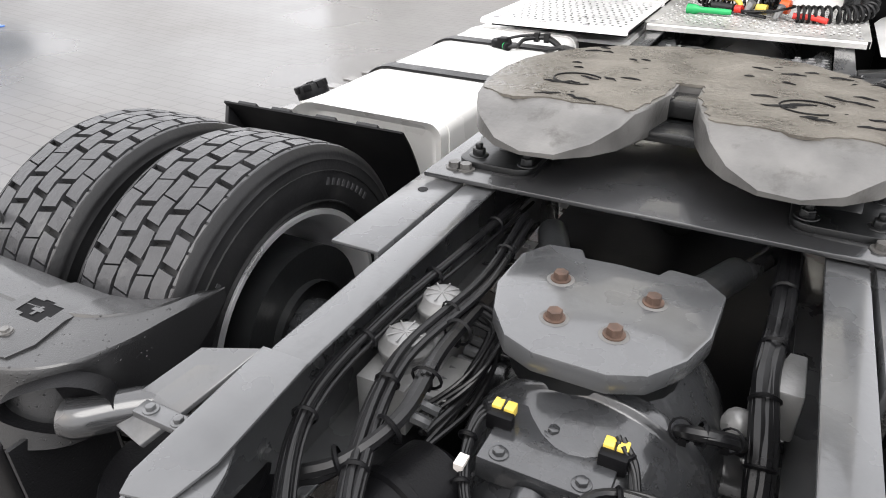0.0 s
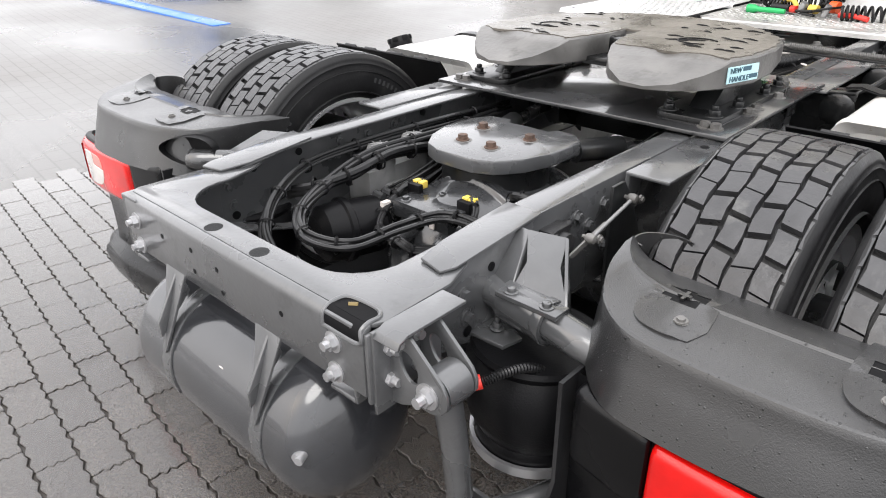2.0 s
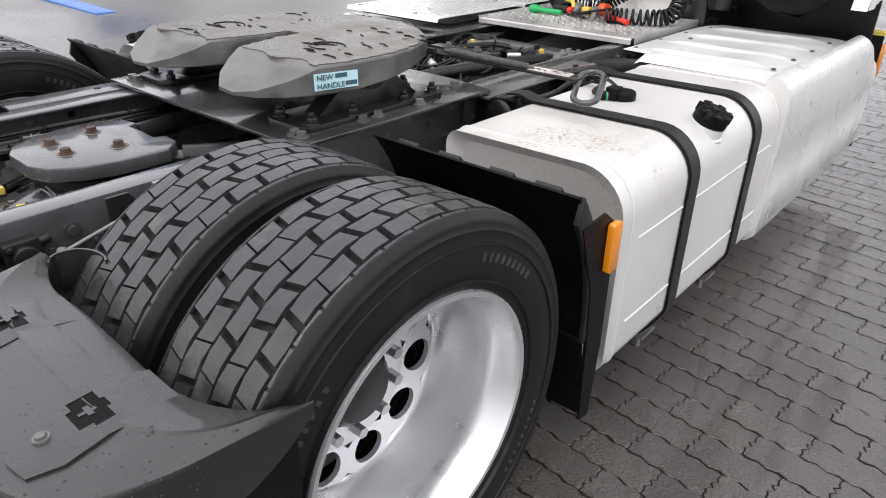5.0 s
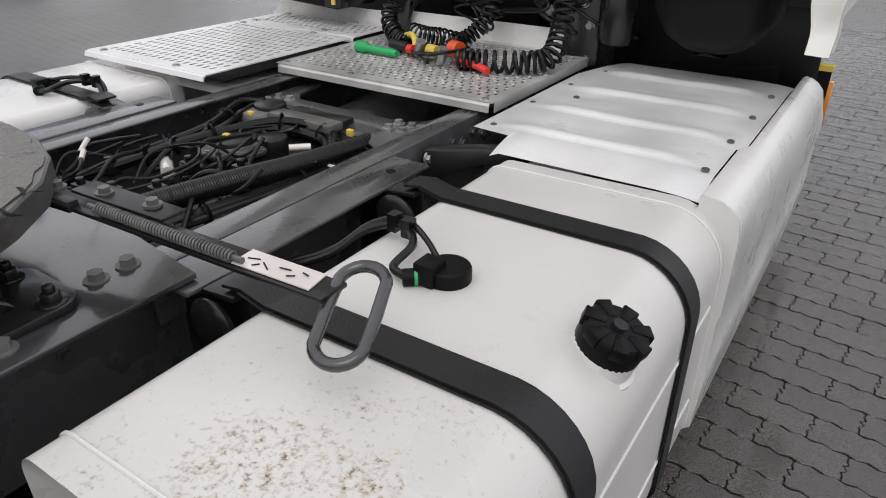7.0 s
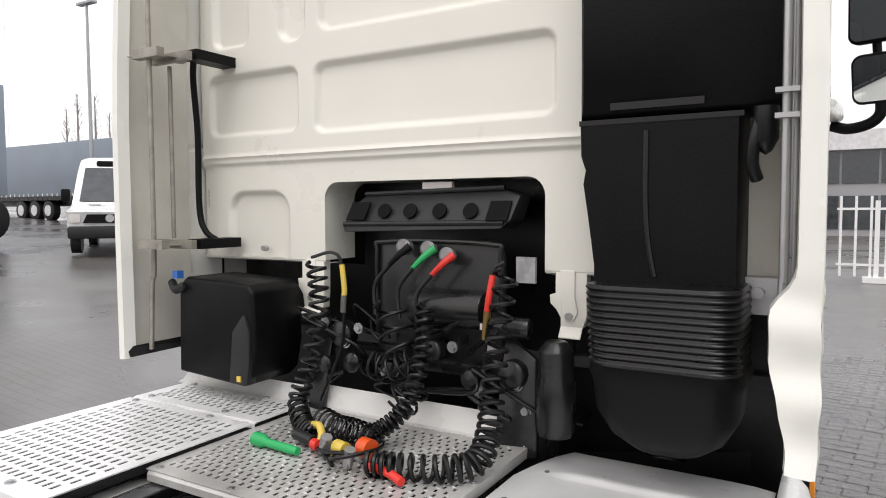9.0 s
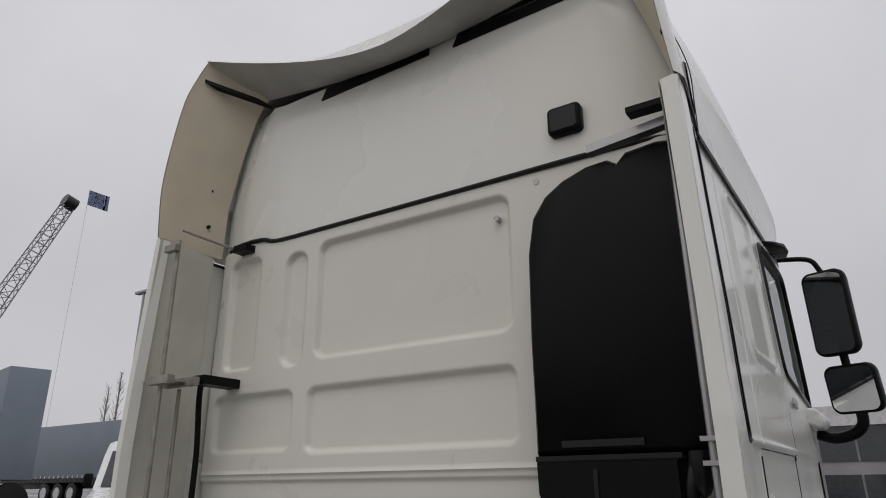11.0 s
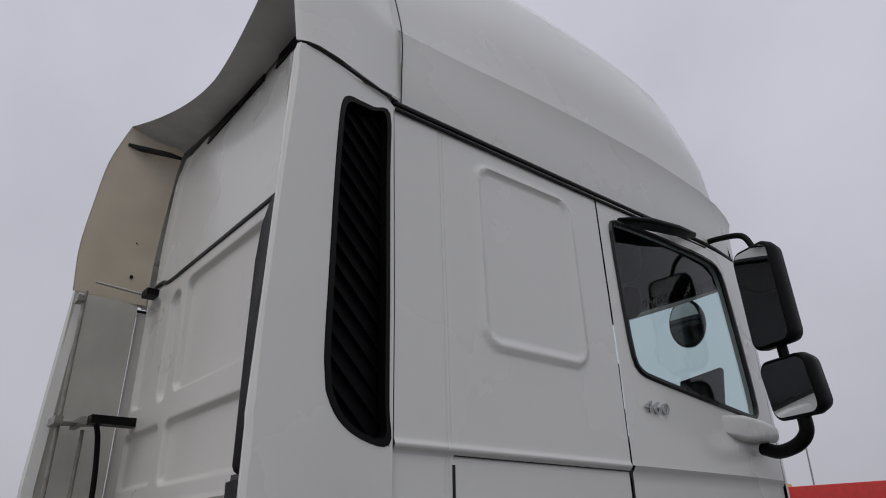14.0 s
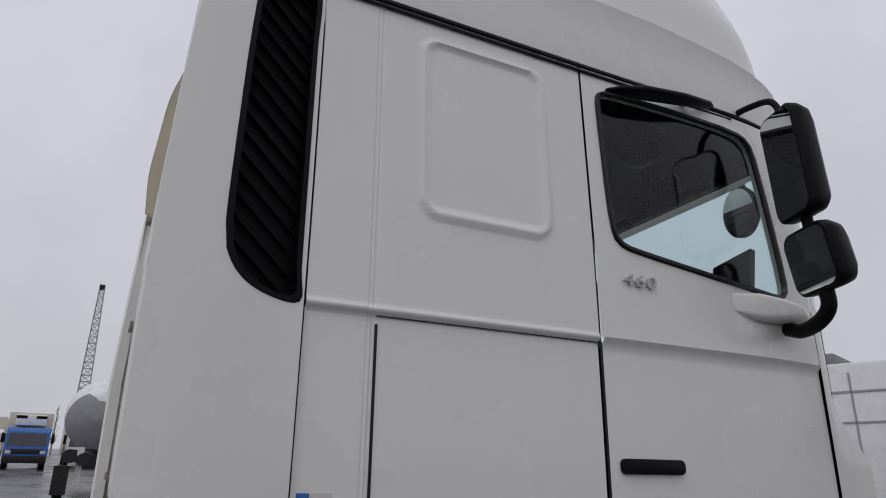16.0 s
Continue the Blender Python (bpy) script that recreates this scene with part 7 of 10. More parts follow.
    tube(bm, [(s * 1.17, 4.76, 2.885), (s * 1.26, 4.75, 2.875), (s * 1.36, 4.745, 2.85), (s * 1.40, 4.745, 2.78)], 0.013, 8)
    pieces("mirror_arm", bm, M_PLASTIC_MATT, mount_m)
    for z0, z1, x0, w in ((2.350, 2.775, 1.300, 0.205), (2.070, 2.300, 1.322, 0.232)):
        bm = B()
        rings = []
        for y, g in ((4.710, 0.006), (4.717, 0.0), (4.75, 0.0), (4.79, 0.012), (4.82, 0.04), (4.83, 0.08)):
            o = rrect(x0 + g, x0 + w - g, z0 + g, z1 - g, max(0.012, 0.045 - g * 0.3), 5)
            rings.append([(s * x, y, z) for x, z in o])
        loft(bm, rings)
        turn = Matrix.Translation((s * (x0 + w / 2), 4.72, 0)) @ Matrix.Rotation(radians(-20 * s), 4, "Z") @ Matrix.Translation((0, 0, (z0 + z1) / 2)) @ Matrix.Rotation(radians(9 if z1 < 2.4 else 3), 4, "X") @ Matrix.Translation((-s * (x0 + w / 2), -4.72, -(z0 + z1) / 2))
        bmesh.ops.transform(bm, matrix=turn, verts=bm.verts)
        shellm = part("mirror_housing", bm, M_PLASTIC_MATT, mount_m, "black mirror housing", smooth=50)
        bm = B()
        prism(bm, rrect(x0 + 0.012, x0 + w - 0.012, z0 + 0.013, z1 - 0.013, 0.036, 5), lambda u, v, w_: (s * u, w_, v), 4.707, 4.7095)
        bmesh.ops.transform(bm, matrix=turn, verts=bm.verts)
        part("mirror_face", bm, M_MIRROR, shellm, smooth=0)
    # kerb mirror above the window
    bm = B()
    rings = []
    for y, w, h in ((4.04, 0.015, 0.010), (4.08, 0.045, 0.018), (4.18, 0.075, 0.026), (4.36, 0.07, 0.022), (4.52, 0.045, 0.016), (4.56, 0.02, 0.01)):
        zt = 2.765 + 0.07 * (y - 4.02) / 0.5
        o = rrect(1.235, 1.235 + w, zt - h, zt, min(w, h) * 0.45, 4)
        rings.append([(s * x, y, z) for x, z in o])
    loft(bm, rings)
    tube(bm, [(s * 1.20, 4.45, 2.85), (s * 1.25, 4.42, 2.82)], 0.018, 8, 0)
    tube(bm, [(s * 1.20, 4.60, 2.87), (s * 1.26, 4.52, 2.83)], 0.013, 8, 0)
    part("kerb_mirror", bm, M_PLASTIC_MATT, cab, "black kerb mirror over the door", smooth=50)

# lettering on the right door
for ch, y in (("4", 4.045), ("6", 4.092), ("0", 4.140)):
    cu = bpy.data.curves.new("badge", "FONT")
    cu.body = ch
    cu.size = 0.058
    cu.extrude = 0.003
    cu.shear = 0.15
    tmp = bpy.data.objects.new("tmp", cu)
    me = bpy.data.meshes.new_from_object(tmp)
    bpy.data.objects.remove(tmp)
    bpy.data.curves.remove(cu)
    bm = B()
    bm.from_mesh(me)
    bpy.data.meshes.remove(me)
    bmesh.ops.transform(bm, matrix=Matrix.Translation((1.246, y, 2.052)) @ Matrix(((0, 0, 1, 0), (1.5, 0, 0, 0), (0, 1, 0, 0), (0, 0, 0, 1))), verts=bm.verts)
    part("badge_digit", bm, M_STEEL, cab, "chrome badge digit", smooth=0)
# small square stickers low on the side panel
bm = B()
box(bm, 1.232, 1.2338, 3.045, 3.075, 1.36, 1.425)
part("blue_sticker", bm, M_BLUE, cab)
bm = B()
box(bm, 1.232, 1.2336, 3.078, 3.13, 1.36, 1.425)
part("white_sticker", bm, M_LENS, cab)
bm = B()
box(bm, 1.2336, 1.2345, 3.083, 3.125, 1.395, 1.41)
box(bm, 1.2336, 1.2345, 3.083, 3.125, 1.375, 1.383)
pieces("sticker_bar", bm, M_BLUE, cab)

# cab floor, bulkhead, interior
bm = B()
box(bm, -1.20, 1.20, 3.30, 5.15, 1.02, 1.06)
box(bm, -1.09, 1.09, 3.9, 4.86, 3.28, 3.30)
box(bm, -1.19, 1.19, 3.88, 3.92, 1.06, 2.86)
box(bm, -1.09, 1.09, 3.88, 3.92, 2.86, 3.29)
box(bm, -1.11, -1.09, 3.92, 4.9, 2.86, 3.29)
box(bm, 1.09, 1.11, 3.92, 4.9, 2.88, 3.29)
slab(bm, [(-1.12, 5.06, 2.81), (1.12, 5.06, 2.81), (1.08, 4.86, 3.29), (-1.08, 4.86, 3.29)], 0.01, (0, -1, -0.4))
part("cab_lining", bm, mat("grey_interior", (0.06, 0.06, 0.062), 0.7), cab)
bm = B()
prism(bm, [(4.80, 1.06), (5.15, 1.06), (5.15, 2.10), (5.0, 2.14), (4.80, 2.08)], YZ, -1.15, 1.15)
part("dashboard", bm, M_PLASTIC_MATT, cab, bevel=0.02)
# pelmet with a ragged fringe along the top of the windscreen
bm = B()
random.seed(5)
x = -1.05
while x < 1.05:
    w_ = random.uniform(0.018, 0.045)
    box(bm, x, x + w_, 5.052, 5.058, 2.80 - random.uniform(0.010, 0.030), 2.825)
    x += w_ + random.uniform(0.002, 0.012)
box(bm, -1.05, 1.05, 5.058, 5.125, 2.792, 2.81)
part("windscreen_fringe", bm, M_PLASTIC_MATT, cab, "dark curtain fringe over the windscreen")
# sun visor on its arm; half-disc and panel added for unidentified dark shapes
bm = B()
prism(bm, rrect(0.34, 0.70, 2.705, 2.875, 0.05, 5), XZ, 4.915, 4.945)
tube(bm, [(0.52, 4.93, 2.87), (0.50, 4.92, 2.93), (0.46, 4.90, 3.02), (0.44, 4.88, 3.10)], 0.022, 8)
part("sun_visor", bm, M_PLASTIC_MATT, cab, "black sun visor on an arm", bevel=0.008)
bm = B()
prism(bm, [(4.27, 2.895), (4.60, 2.905)] + [(4.44 + 0.165 * math.cos(a), 2.86 - 0.17 * math.sin(a)) for a in np.linspace(0.1, math.pi - 0.1, 12)], YZ, 0.90, 0.96)
part("overhead_lamp", bm, M_PLASTIC_MATT, cab, "dark half-disc added for an unidentified shape in the window", bevel=0.01)
# panel added in place of an unidentified dark shape above the dashboard
bm = B()
slab(bm, [(0.86, 4.84, 2.10), (1.10, 4.80, 2.10), (1.11, 4.84, 2.345), (0.89, 4.87, 2.325)], 0.03, (0, -1, 0.2))
part("dash_folder", bm, M_FENDER, cab, "dark panel added on the dashboard for an unidentified shape", bevel=0.004)
# front-view mirror ahead of the windscreen
bm = B()
loft(bm, [[(0.705 + (0.105 - g) * math.cos(a), y, 2.735 + (0.135 - g) * math.sin(a)) for a in np.linspace(0, 2 * math.pi, 25)[:-1]] for y, g in ((5.315, 0.012), (5.325, 0.0), (5.35, 0.004), (5.375, 0.03), (5.385, 0.06))])
tube(bm, [(0.715, 5.35, 2.86), (0.72, 5.34, 2.93), (0.74, 5.26, 2.99), (0.76, 5.12, 3.00)], 0.018, 8)
front_mirror = part("front_mirror", bm, M_PLASTIC_MATT, cab, "black front-view mirror on an arm", smooth=50)
bm = B()
prism(bm, [(0.705 + 0.09 * math.cos(a), 2.735 + 0.12 * math.sin(a)) for a in np.linspace(0, 2 * math.pi, 25)[:-1]], lambda u, v, w: (u, w, v), 5.311, 5.3145)
part("mirror_face", bm, M_MIRROR, front_mirror, smooth=0)
for x in (-0.68, 0.68):
    bm = B()
    prism(bm, rrect(x - 0.25, x + 0.25, 4.05, 4.55, 0.06), XY, 1.5, 1.66)
    prism(bm, rrect(x - 0.24, x + 0.24, 1.66, 2.35, 0.08), XZ, 4.02, 4.16)
    prism(bm, rrect(x - 0.13, x + 0.13, 2.36, 2.58, 0.06), XZ, 4.03, 4.13)
    part("cab_seat", bm, mat("seat_fabric", (0.03, 0.03, 0.034), 0.85) if x < 0 else bpy.data.materials["seat_fabric"], cab, "dark cab seat", bevel=0.02)
bm = B()
tor = [(-0.68 + 0.21 * math.cos(a), 4.72 + 0.07 * math.sin(a), 2.10 + 0.19 * math.sin(a)) for a in np.linspace(0, 2 * math.pi, 25)]
tube(bm, tor, 0.014, 8, 0)
tube(bm, [(-0.68, 4.72, 2.1), (-0.68, 4.85, 1.95)], 0.03, 8, 0)
part("steering_wheel", bm, M_PLASTIC_MATT, cab)

# ---- rear side deflectors ----
for s in (-1, 1):
    def DX(y, z):
        k = max(0, (2.75 - y) / 0.09)
        dent = 0.0
        if s > 0 and z < 1.42:
            dent = 0.02 * math.sin(z * 23) * math.sin(y * 31) + 0.012 * math.sin(z * 51 + y * 9)
        if s > 0:
            return side_x(z) + 0.004 + 0.034 * smooth01((3.03 - y) / 0.30) + dent * 0.15
        return s * (side_x(z) + 0.004 - 0.030 * min(1.3, k) ** 2)
    bm = B()
    if s > 0:
        # ring from the outline in to the grille opening, then the lower field
        zs = lines(0.985, 1.80, 0.04)
        ys = lines(2.66, 3.024, 0.03)
        g = [[bm.verts.new((DX(y, z), y + (0.012 if z < 1.35 and y < 2.67 else 0), z)) for z in zs] for y in ys]
        for a, b in zip(g, g[1:]):
            for j in range(len(zs) - 1):
                bm.faces.new((a[j], b[j], b[j + 1], a[j + 1]))
        upper_o = [(2.662, 1.80), (2.661, 1.95), (2.663, 2.1), (2.672, 2.3), (2.682, 2.5), (2.692, 2.65), (2.700, 2.78), (2.706, 2.878), (2.80, 2.872), (2.88, 2.858), (3.024, 2.835), (3.024, 2.6), (3.024, 2.3), (3.024, 2.1), (3.024, 1.95), (3.024, 1.80), (2.92, 1.80), (2.79, 1.80)]
        gr2 = [(2.824, 1.968), (2.816, 2.03), (2.815, 2.12), (2.818, 2.3), (2.822, 2.5), (2.828, 2.65), (2.836, 2.745), (2.856, 2.782), (2.90, 2.79), (2.95, 2.795), (3.012, 2.80), (3.012, 2.6), (3.012, 2.3), (3.012, 2.1), (3.013, 1.95), (3.014, 1.866), (2.93, 1.872), (2.862, 1.908)]
        def rounder(pts):
            """Closed outline smoothed through its corners, but for the sharp front ones."""
            c = spline([(0, y, z) for y, z in pts + pts[:3]], 4)[4:-8]
            return [(min(3.024, max(2.66, p.y)), max(1.80, p.z)) for p in c]
        upper_o, gr2 = rounder(upper_o), rounder(gr2)
        rows = []
        for k in (0, 0.3, 0.6, 0.85, 1.0):
            rows.append([(DX(a[0] + (b[0] - a[0]) * k, a[1] + (b[1] - a[1]) * k), a[0] + (b[0] - a[0]) * k, a[1] + (b[1] - a[1]) * k) for a, b in zip(upper_o, gr2)])
        rows.append([(x - 0.03, y + 0.006, z) for x, y, z in rows[-1]])
        loft(bm, rows, closed=True, caps=False)
    else:
        zs = lines(0.985, 2.86, 0.05)
        def edge(z):
            return 2.664 if z < 1.9 else 2.660 + 0.045 * (z - 1.9)
        g = [[bm.verts.new((DX(edge(z) + (3.024 - edge(z)) * f, z), edge(z) + (3.024 - edge(z)) * f, z)) for z in zs] for f in np.linspace(0, 1, 14)]
        for a, b in zip(g, g[1:]):
            for j in range(len(zs) - 1):
                bm.faces.new((a[j], b[j], b[j + 1], a[j + 1]))
    # rolled rear edge with an inward return
    zs = lines(0.985, 2.88, 0.025)
    for j in range(len(zs) - 1):
        q = []
        for z in (zs[j], zs[j + 1]):
            ye = 2.662 if z < 1.9 else 2.660 + 0.045 * (z - 1.9)
            x = DX(ye, z)
            w = 0.0
            if s > 0:
                # the crumpled foot is wider and tapers down
                foot = smooth01((1.45 - z) / 0.10)
                w = 0.022 + 0.052 * foot * (0.2 + 0.8 * smooth01((z - 1.0) / 0.25))
                ye += foot * (0.008 * math.sin(z * 37) + 0.004)
            q.append([(x, ye, z), (x - s * 0.012, ye - 0.008, z), (x - s * (0.030 + w), ye + 0.002, z), (x - s * (0.036 + w), ye + 0.05, z)])
        for a in range(3):
            bm.faces.new([bm.verts.new(p) for p in (q[0][a], q[0][a + 1], q[1][a + 1], q[1][a])])
    defl = part("side_deflector", bm, M_CAB, cab, "white side air deflector with black louvred grille" if s > 0 else "cream side air deflector seen from inside", smooth=50)
    if s < 0:
        bm = B()
        g = [[bm.verts.new((DX(2.70 + 0.32 * f, z) + 0.035, 2.70 + 0.32 * f, z)) for z in zs] for f in np.linspace(0, 1, 10)]
        for a, b in zip(g, g[1:]):
            for j in range(len(zs) - 1):
                bm.faces.new((a[j], b[j], b[j + 1], a[j + 1]))
        bmesh.ops.solidify(bm, geom=bm.faces[:], thickness=0.003)
        part("deflector_inner_skin", bm, mat("bare_grey_laminate", (0.60, 0.585, 0.52), 0.5, var=0.1, scale=4, dirt=(0.42, 0.39, 0.32), dirt_amt=0.05, dirt_scale=5, streak=4), defl, "greyish cream inner skin")
    else:
        bm = B()
        g = [[bm.verts.new((DX(2.70 + 0.32 * f, z) - 0.058 + 0.02 * f, 2.70 + 0.32 * f, z)) for z in zs] for f in np.linspace(0, 1, 4)]
        for a, b in zip(g, g[1:]):
            for j in range(len(zs) - 1):
                bm.faces.new((a[j], b[j], b[j + 1], a[j + 1]))
        part("deflector_inner_skin", bm, M_CAB_BACK, defl)
        bm = B()
        rows = []
        c = (2.92, 2.33)
        for dx, k in ((-0.004, 0.0), (0.003, 0.015), (0.003, 0.16), (-0.022, 0.19)):
            rows.append([(DX(y + (c[0] - y) * k, z) + dx, y + (c[0] - y) * k, z + (c[1] - z) * k * 0.22) for y, z in gr2])
        loft(bm, rows, closed=True, caps=False)
        grille = part("grille_frame", bm, M_PLASTIC_MATT, defl, "black grille frame", smooth=50)
        bm = B()
        bm.faces.new([bm.verts.new((DX(y, z) - 0.034, y, z)) for y, z in gr2])
        part("grille_back", bm, M_GRILLE, grille)
        # slanting louvre slats, each its own piece
        for k in range(18):
            z0 = 1.80 + 0.0585 * k
            # each slat falls forward; cut it to the opening
            ya, za = 2.832, z0 + 0.15
            yb, zb = 2.998, z0
            if za > 2.775:
                ya, za = ya + (za - 2.775) / 0.9, 2.775
            if zb < 1.885:
                yb, zb = yb - (1.885 - zb) / 0.9, 1.885
            if za < 2.0:
                ya, za = ya + (2.0 - za) * 0.35, za - (2.0 - za) * 0.27
            if yb - ya < 0.03:
                continue
            bm = B()
            xa, xb = DX(ya, za) - 0.020, DX(yb, zb) - 0.020
            slab(bm, [(xa, ya, za), (xb, yb, zb), (xb - 0.024, yb, zb + 0.012), (xa - 0.024, ya, za + 0.012)], 0.002, (0.7, 0, 0.7))
            part("louvre", bm, M_HOSE, grille, smooth=0)
        bm = B()
        box(bm, 1.06, 1.20, 2.80, 2.85, 2.86, 2.88)
        part("deflector_stay", bm, M_PLASTIC_MATT, defl)

# struts and brackets of the left deflector
bm = B()
tube(bm, [(-1.115, 2.74, 1.02), (-1.10, 2.74, 1.30), (-1.075, 2.735, 1.46), (-1.075, 2.735, 2.86)], 0.010, 10, 3)
tube(bm, [(-1.10, 2.85, 1.47), (-1.10, 2.85, 2.18)], 0.009, 10, 0)
for z in (1.45, 2.20):
    slab(bm, [(-1.16, 2.70, z), (-1.02, 2.72, z), (-0.97, 2.86, z), (-1.08, 2.90, z)], 0.004)
    box(bm, -1.13, -0.98, 2.70, 2.735, z - 0.016, z + 0.02)
    box(bm, -1.15, -0.93, 2.80, 2.825, z - 0.018, z + 0.018)
tube(bm, [(-1.125, 2.78, 2.935), (-0.99, 3.01, 2.87)], 0.007, 8, 0)
box(bm, -1.13, -1.05, 2.70, 2.73, 2.80, 2.83)
struts = part("deflector_strut", bm, mat("dull_zinc", (0.30, 0.285, 0.25), 0.45, metal=0.5, var=0.25, scale=14, dirt=(0.14, 0.10, 0.06), dirt_amt=0.1, dirt_scale=18), cab, "zinc-plated deflector stays")
bm = B()
tube(bm, [(-0.99, 2.88, 2.20), (-1.03, 2.91, 2.12), (-1.035, 2.93, 1.9), (-1.035, 2.93, 1.6), (-1.0, 2.93, 1.50), (-0.94, 2.95, 1.455)], 0.013, 10)
for z in (1.45, 2.21):
    box(bm, -1.0, -0.92, 2.84, 3.05, z - 0.02, z + 0.02)
box(bm, -0.99, -0.90, 2.98, 3.05, 2.85, 2.885)
slab(bm, [(-1.19, 2.68, 1.03), (-1.17, 2.68, 0.99), (-1.02, 2.98, 1.03), (-1.02, 2.98, 1.07)], 0.02, (0.3, -1, 0))
pieces("stay_bracket", bm, M_PLASTIC_MATT, struts)
bm = B()
tube(bm, [(1.185, 2.80, 1.30), (1.19, 2.80, 1.42), (1.19, 2.80, 1.5), (1.185, 2.80, 2.80)], 0.011, 10, 3)
tube(bm, [(1.205, 2.83, 1.30), (1.208, 2.83, 1.6), (1.200, 2.83, 2.80)], 0.010, 10, 3)
for z in (1.80, 1.86):
    box(bm, 1.165, 1.225, 2.775, 2.80, z, z + 0.012)
part("right_strut", bm, M_STEEL, cab)

# ---- air intake stack behind the right corner ----
bm = B()
o = [(0.642, 1.835), (1.185, 1.835), (1.19, 1.87), (1.175, 2.79), (1.12, 2.80), (1.02, 2.79), (0.985, 2.755), (0.95, 2.78), (0.88, 2.775), (0.79, 2.745), (0.72, 2.70), (0.67, 2.63), (0.646, 2.5), (0.640, 2.2)]
loft(bm, [[(u + (0.92 - u) * g, y, v + (2.3 - v) * g) for u, v in o] for y, g in ((3.03, 0), (2.945, 0), (2.915, 0.010), (2.895, 0.030), (2.885, 0.060))])
intake = part("air_intake", bm, M_PLASTIC_MATT, cab, "tall black plastic air intake stack", smooth=40)
bm = B()
o = [(0.645, 1.83), (1.085, 1.83), (1.085, 1.40), (1.09, 1.37), (0.69, 1.37), (0.69, 1.42), (0.672, 1.55), (0.655, 1.66), (0.662, 1.70), (0.648, 1.74)]
loft(bm, [[(u + (0.88 - u) * g, y, v + (1.6 - v) * g) for u, v in o] for y, g in ((3.03, 0), (2.93, 0), (2.89, 0.018), (2.872, 0.05))])
part("lower_duct", bm, M_PLASTIC_MATT, intake, smooth=40)
bm = B()
for z, x0, x1 in ((1.862, 0.74, 0.99),):
    box(bm, x0, x1, 2.876, 2.90, z, z + 0.020)
tube(bm, [(0.842, 2.874, 1.80), (0.842, 2.874, 1.62), (0.850, 2.874, 1.50), (0.868, 2.874, 1.40)], 0.009, 8)
box(bm, 0.645, 1.085, 2.89, 3.0, 1.825, 1.840)
part("duct_groove", bm, M_HOSE, intake)
bm = B()
rings = []
for i in range(97):
    z = 1.385 - 0.215 * i / 96
    g = 0.006 * (0.5 + 0.5 * math.cos(2 * math.pi * i / 8))
    k = i / 96
    o = rrect(0.705 + 0.012 * k + g, 1.105 + 0.005 * k - g, 2.72 + g, 3.03 - g, 0.07, 5)
    rings.append([(x, y, z) for x, y in o])
loft(bm, rings)
part("bellows", bm, M_HOSE, intake, "ribbed black rubber bellows", smooth=30)
bm = B()
rings = []
for z, g in ((1.175, 0.0), (1.145, -0.006), (1.12, 0.004), (1.04, 0.012), (0.97, 0.05), (0.93, 0.10), (0.912, 0.15), (0.908, 0.17)):
    o = rrect(0.715 + g, 1.11 - g, 2.74 + g * 0.6, 3.03 - g * 0.4, 0.08, 6)
    rings.append([(x, y, z) for x, y in o])
loft(bm, rings)
part("intake_bowl", bm, M_PLASTIC_MATT, intake, smooth=50)
bm = B()
tube(bm, [(1.13, 2.86, 1.83), (1.115, 2.85, 1.76), (1.11, 2.86, 1.70), (1.12, 2.88, 1.66)], 0.016, 10)
lathe(bm, [(0.001, 0), (0.03, 0.0), (0.03, 0.08), (0.015, 0.11), (0.001, 0.12)], (1.14, 2.86, 1.84), (0, 0, -1), 14)
part("drain_nozzle", bm, M_HOSE, intake)
bm = B()
box(bm, 1.06, 1.17, 2.98, 3.03, 1.30, 1.40)
cyl(bm, (1.12, 2.95, 1.36), (1.12, 3.0, 1.36), 0.016, seg=12)
part("duct_bracket", bm, M_STEEL, cab)
bm = B()
slab(bm, [(0.90, 2.86, 2.822), (1.17, 2.86, 2.850), (1.17, 2.90, 2.850), (0.90, 2.90, 2.822)], 0.03)
part("top_stay", bm, M_STEEL, cab)

# ---- behind the cab: box, engine bay, coiled hoses ----
bm = B()
o = [(-0.98, 0.94), (-0.62, 0.92), (-0.575, 0.96), (-0.55, 1.08), (-0.56, 1.28), (-0.59, 1.31), (-0.93, 1.325), (-0.97, 1.29)]
loft(bm, [[(u + (-0.75 - u) * g, y, v + (1.12 - v) * g) for u, v in o] for y, g in ((3.02, 0), (2.78, 0), (2.765, 0.03))])
batt = part("black_box_cover", bm, M_PLASTIC_MATT, cab, "black plastic box below the rear wall", smooth=40, bevel=0.008)
bm = B()
tube(bm, [(-1.03, 2.78, 1.30), (-0.98, 2.76, 1.27), (-0.93, 2.76, 1.29)], 0.018, 8)
prism(bm, [(-0.68, 0.93), (-0.585, 0.93), (-0.57, 1.02), (-0.57, 1.14), (-0.60, 1.20), (-0.66, 1.13)], XZ, 2.752, 2.80)
pieces("box_spout", bm, M_PLASTIC, batt, bevel=0.008)
bm = B()
box(bm, -1.0, -0.97, 2.76, 2.79, 1.315, 1.345)
part("blue_plug", bm, M_BLUE, batt)
bm = B()
box(bm, -0.63, -0.612, 2.745, 2.765, 0.945, 0.965)
part("yellow_tag", bm, M_YELLOW, batt)
# black sheets added behind the opening to keep the bay dark
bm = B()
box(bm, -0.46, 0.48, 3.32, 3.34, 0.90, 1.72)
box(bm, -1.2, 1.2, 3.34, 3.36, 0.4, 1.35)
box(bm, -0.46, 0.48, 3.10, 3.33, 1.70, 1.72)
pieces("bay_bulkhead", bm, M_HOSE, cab)
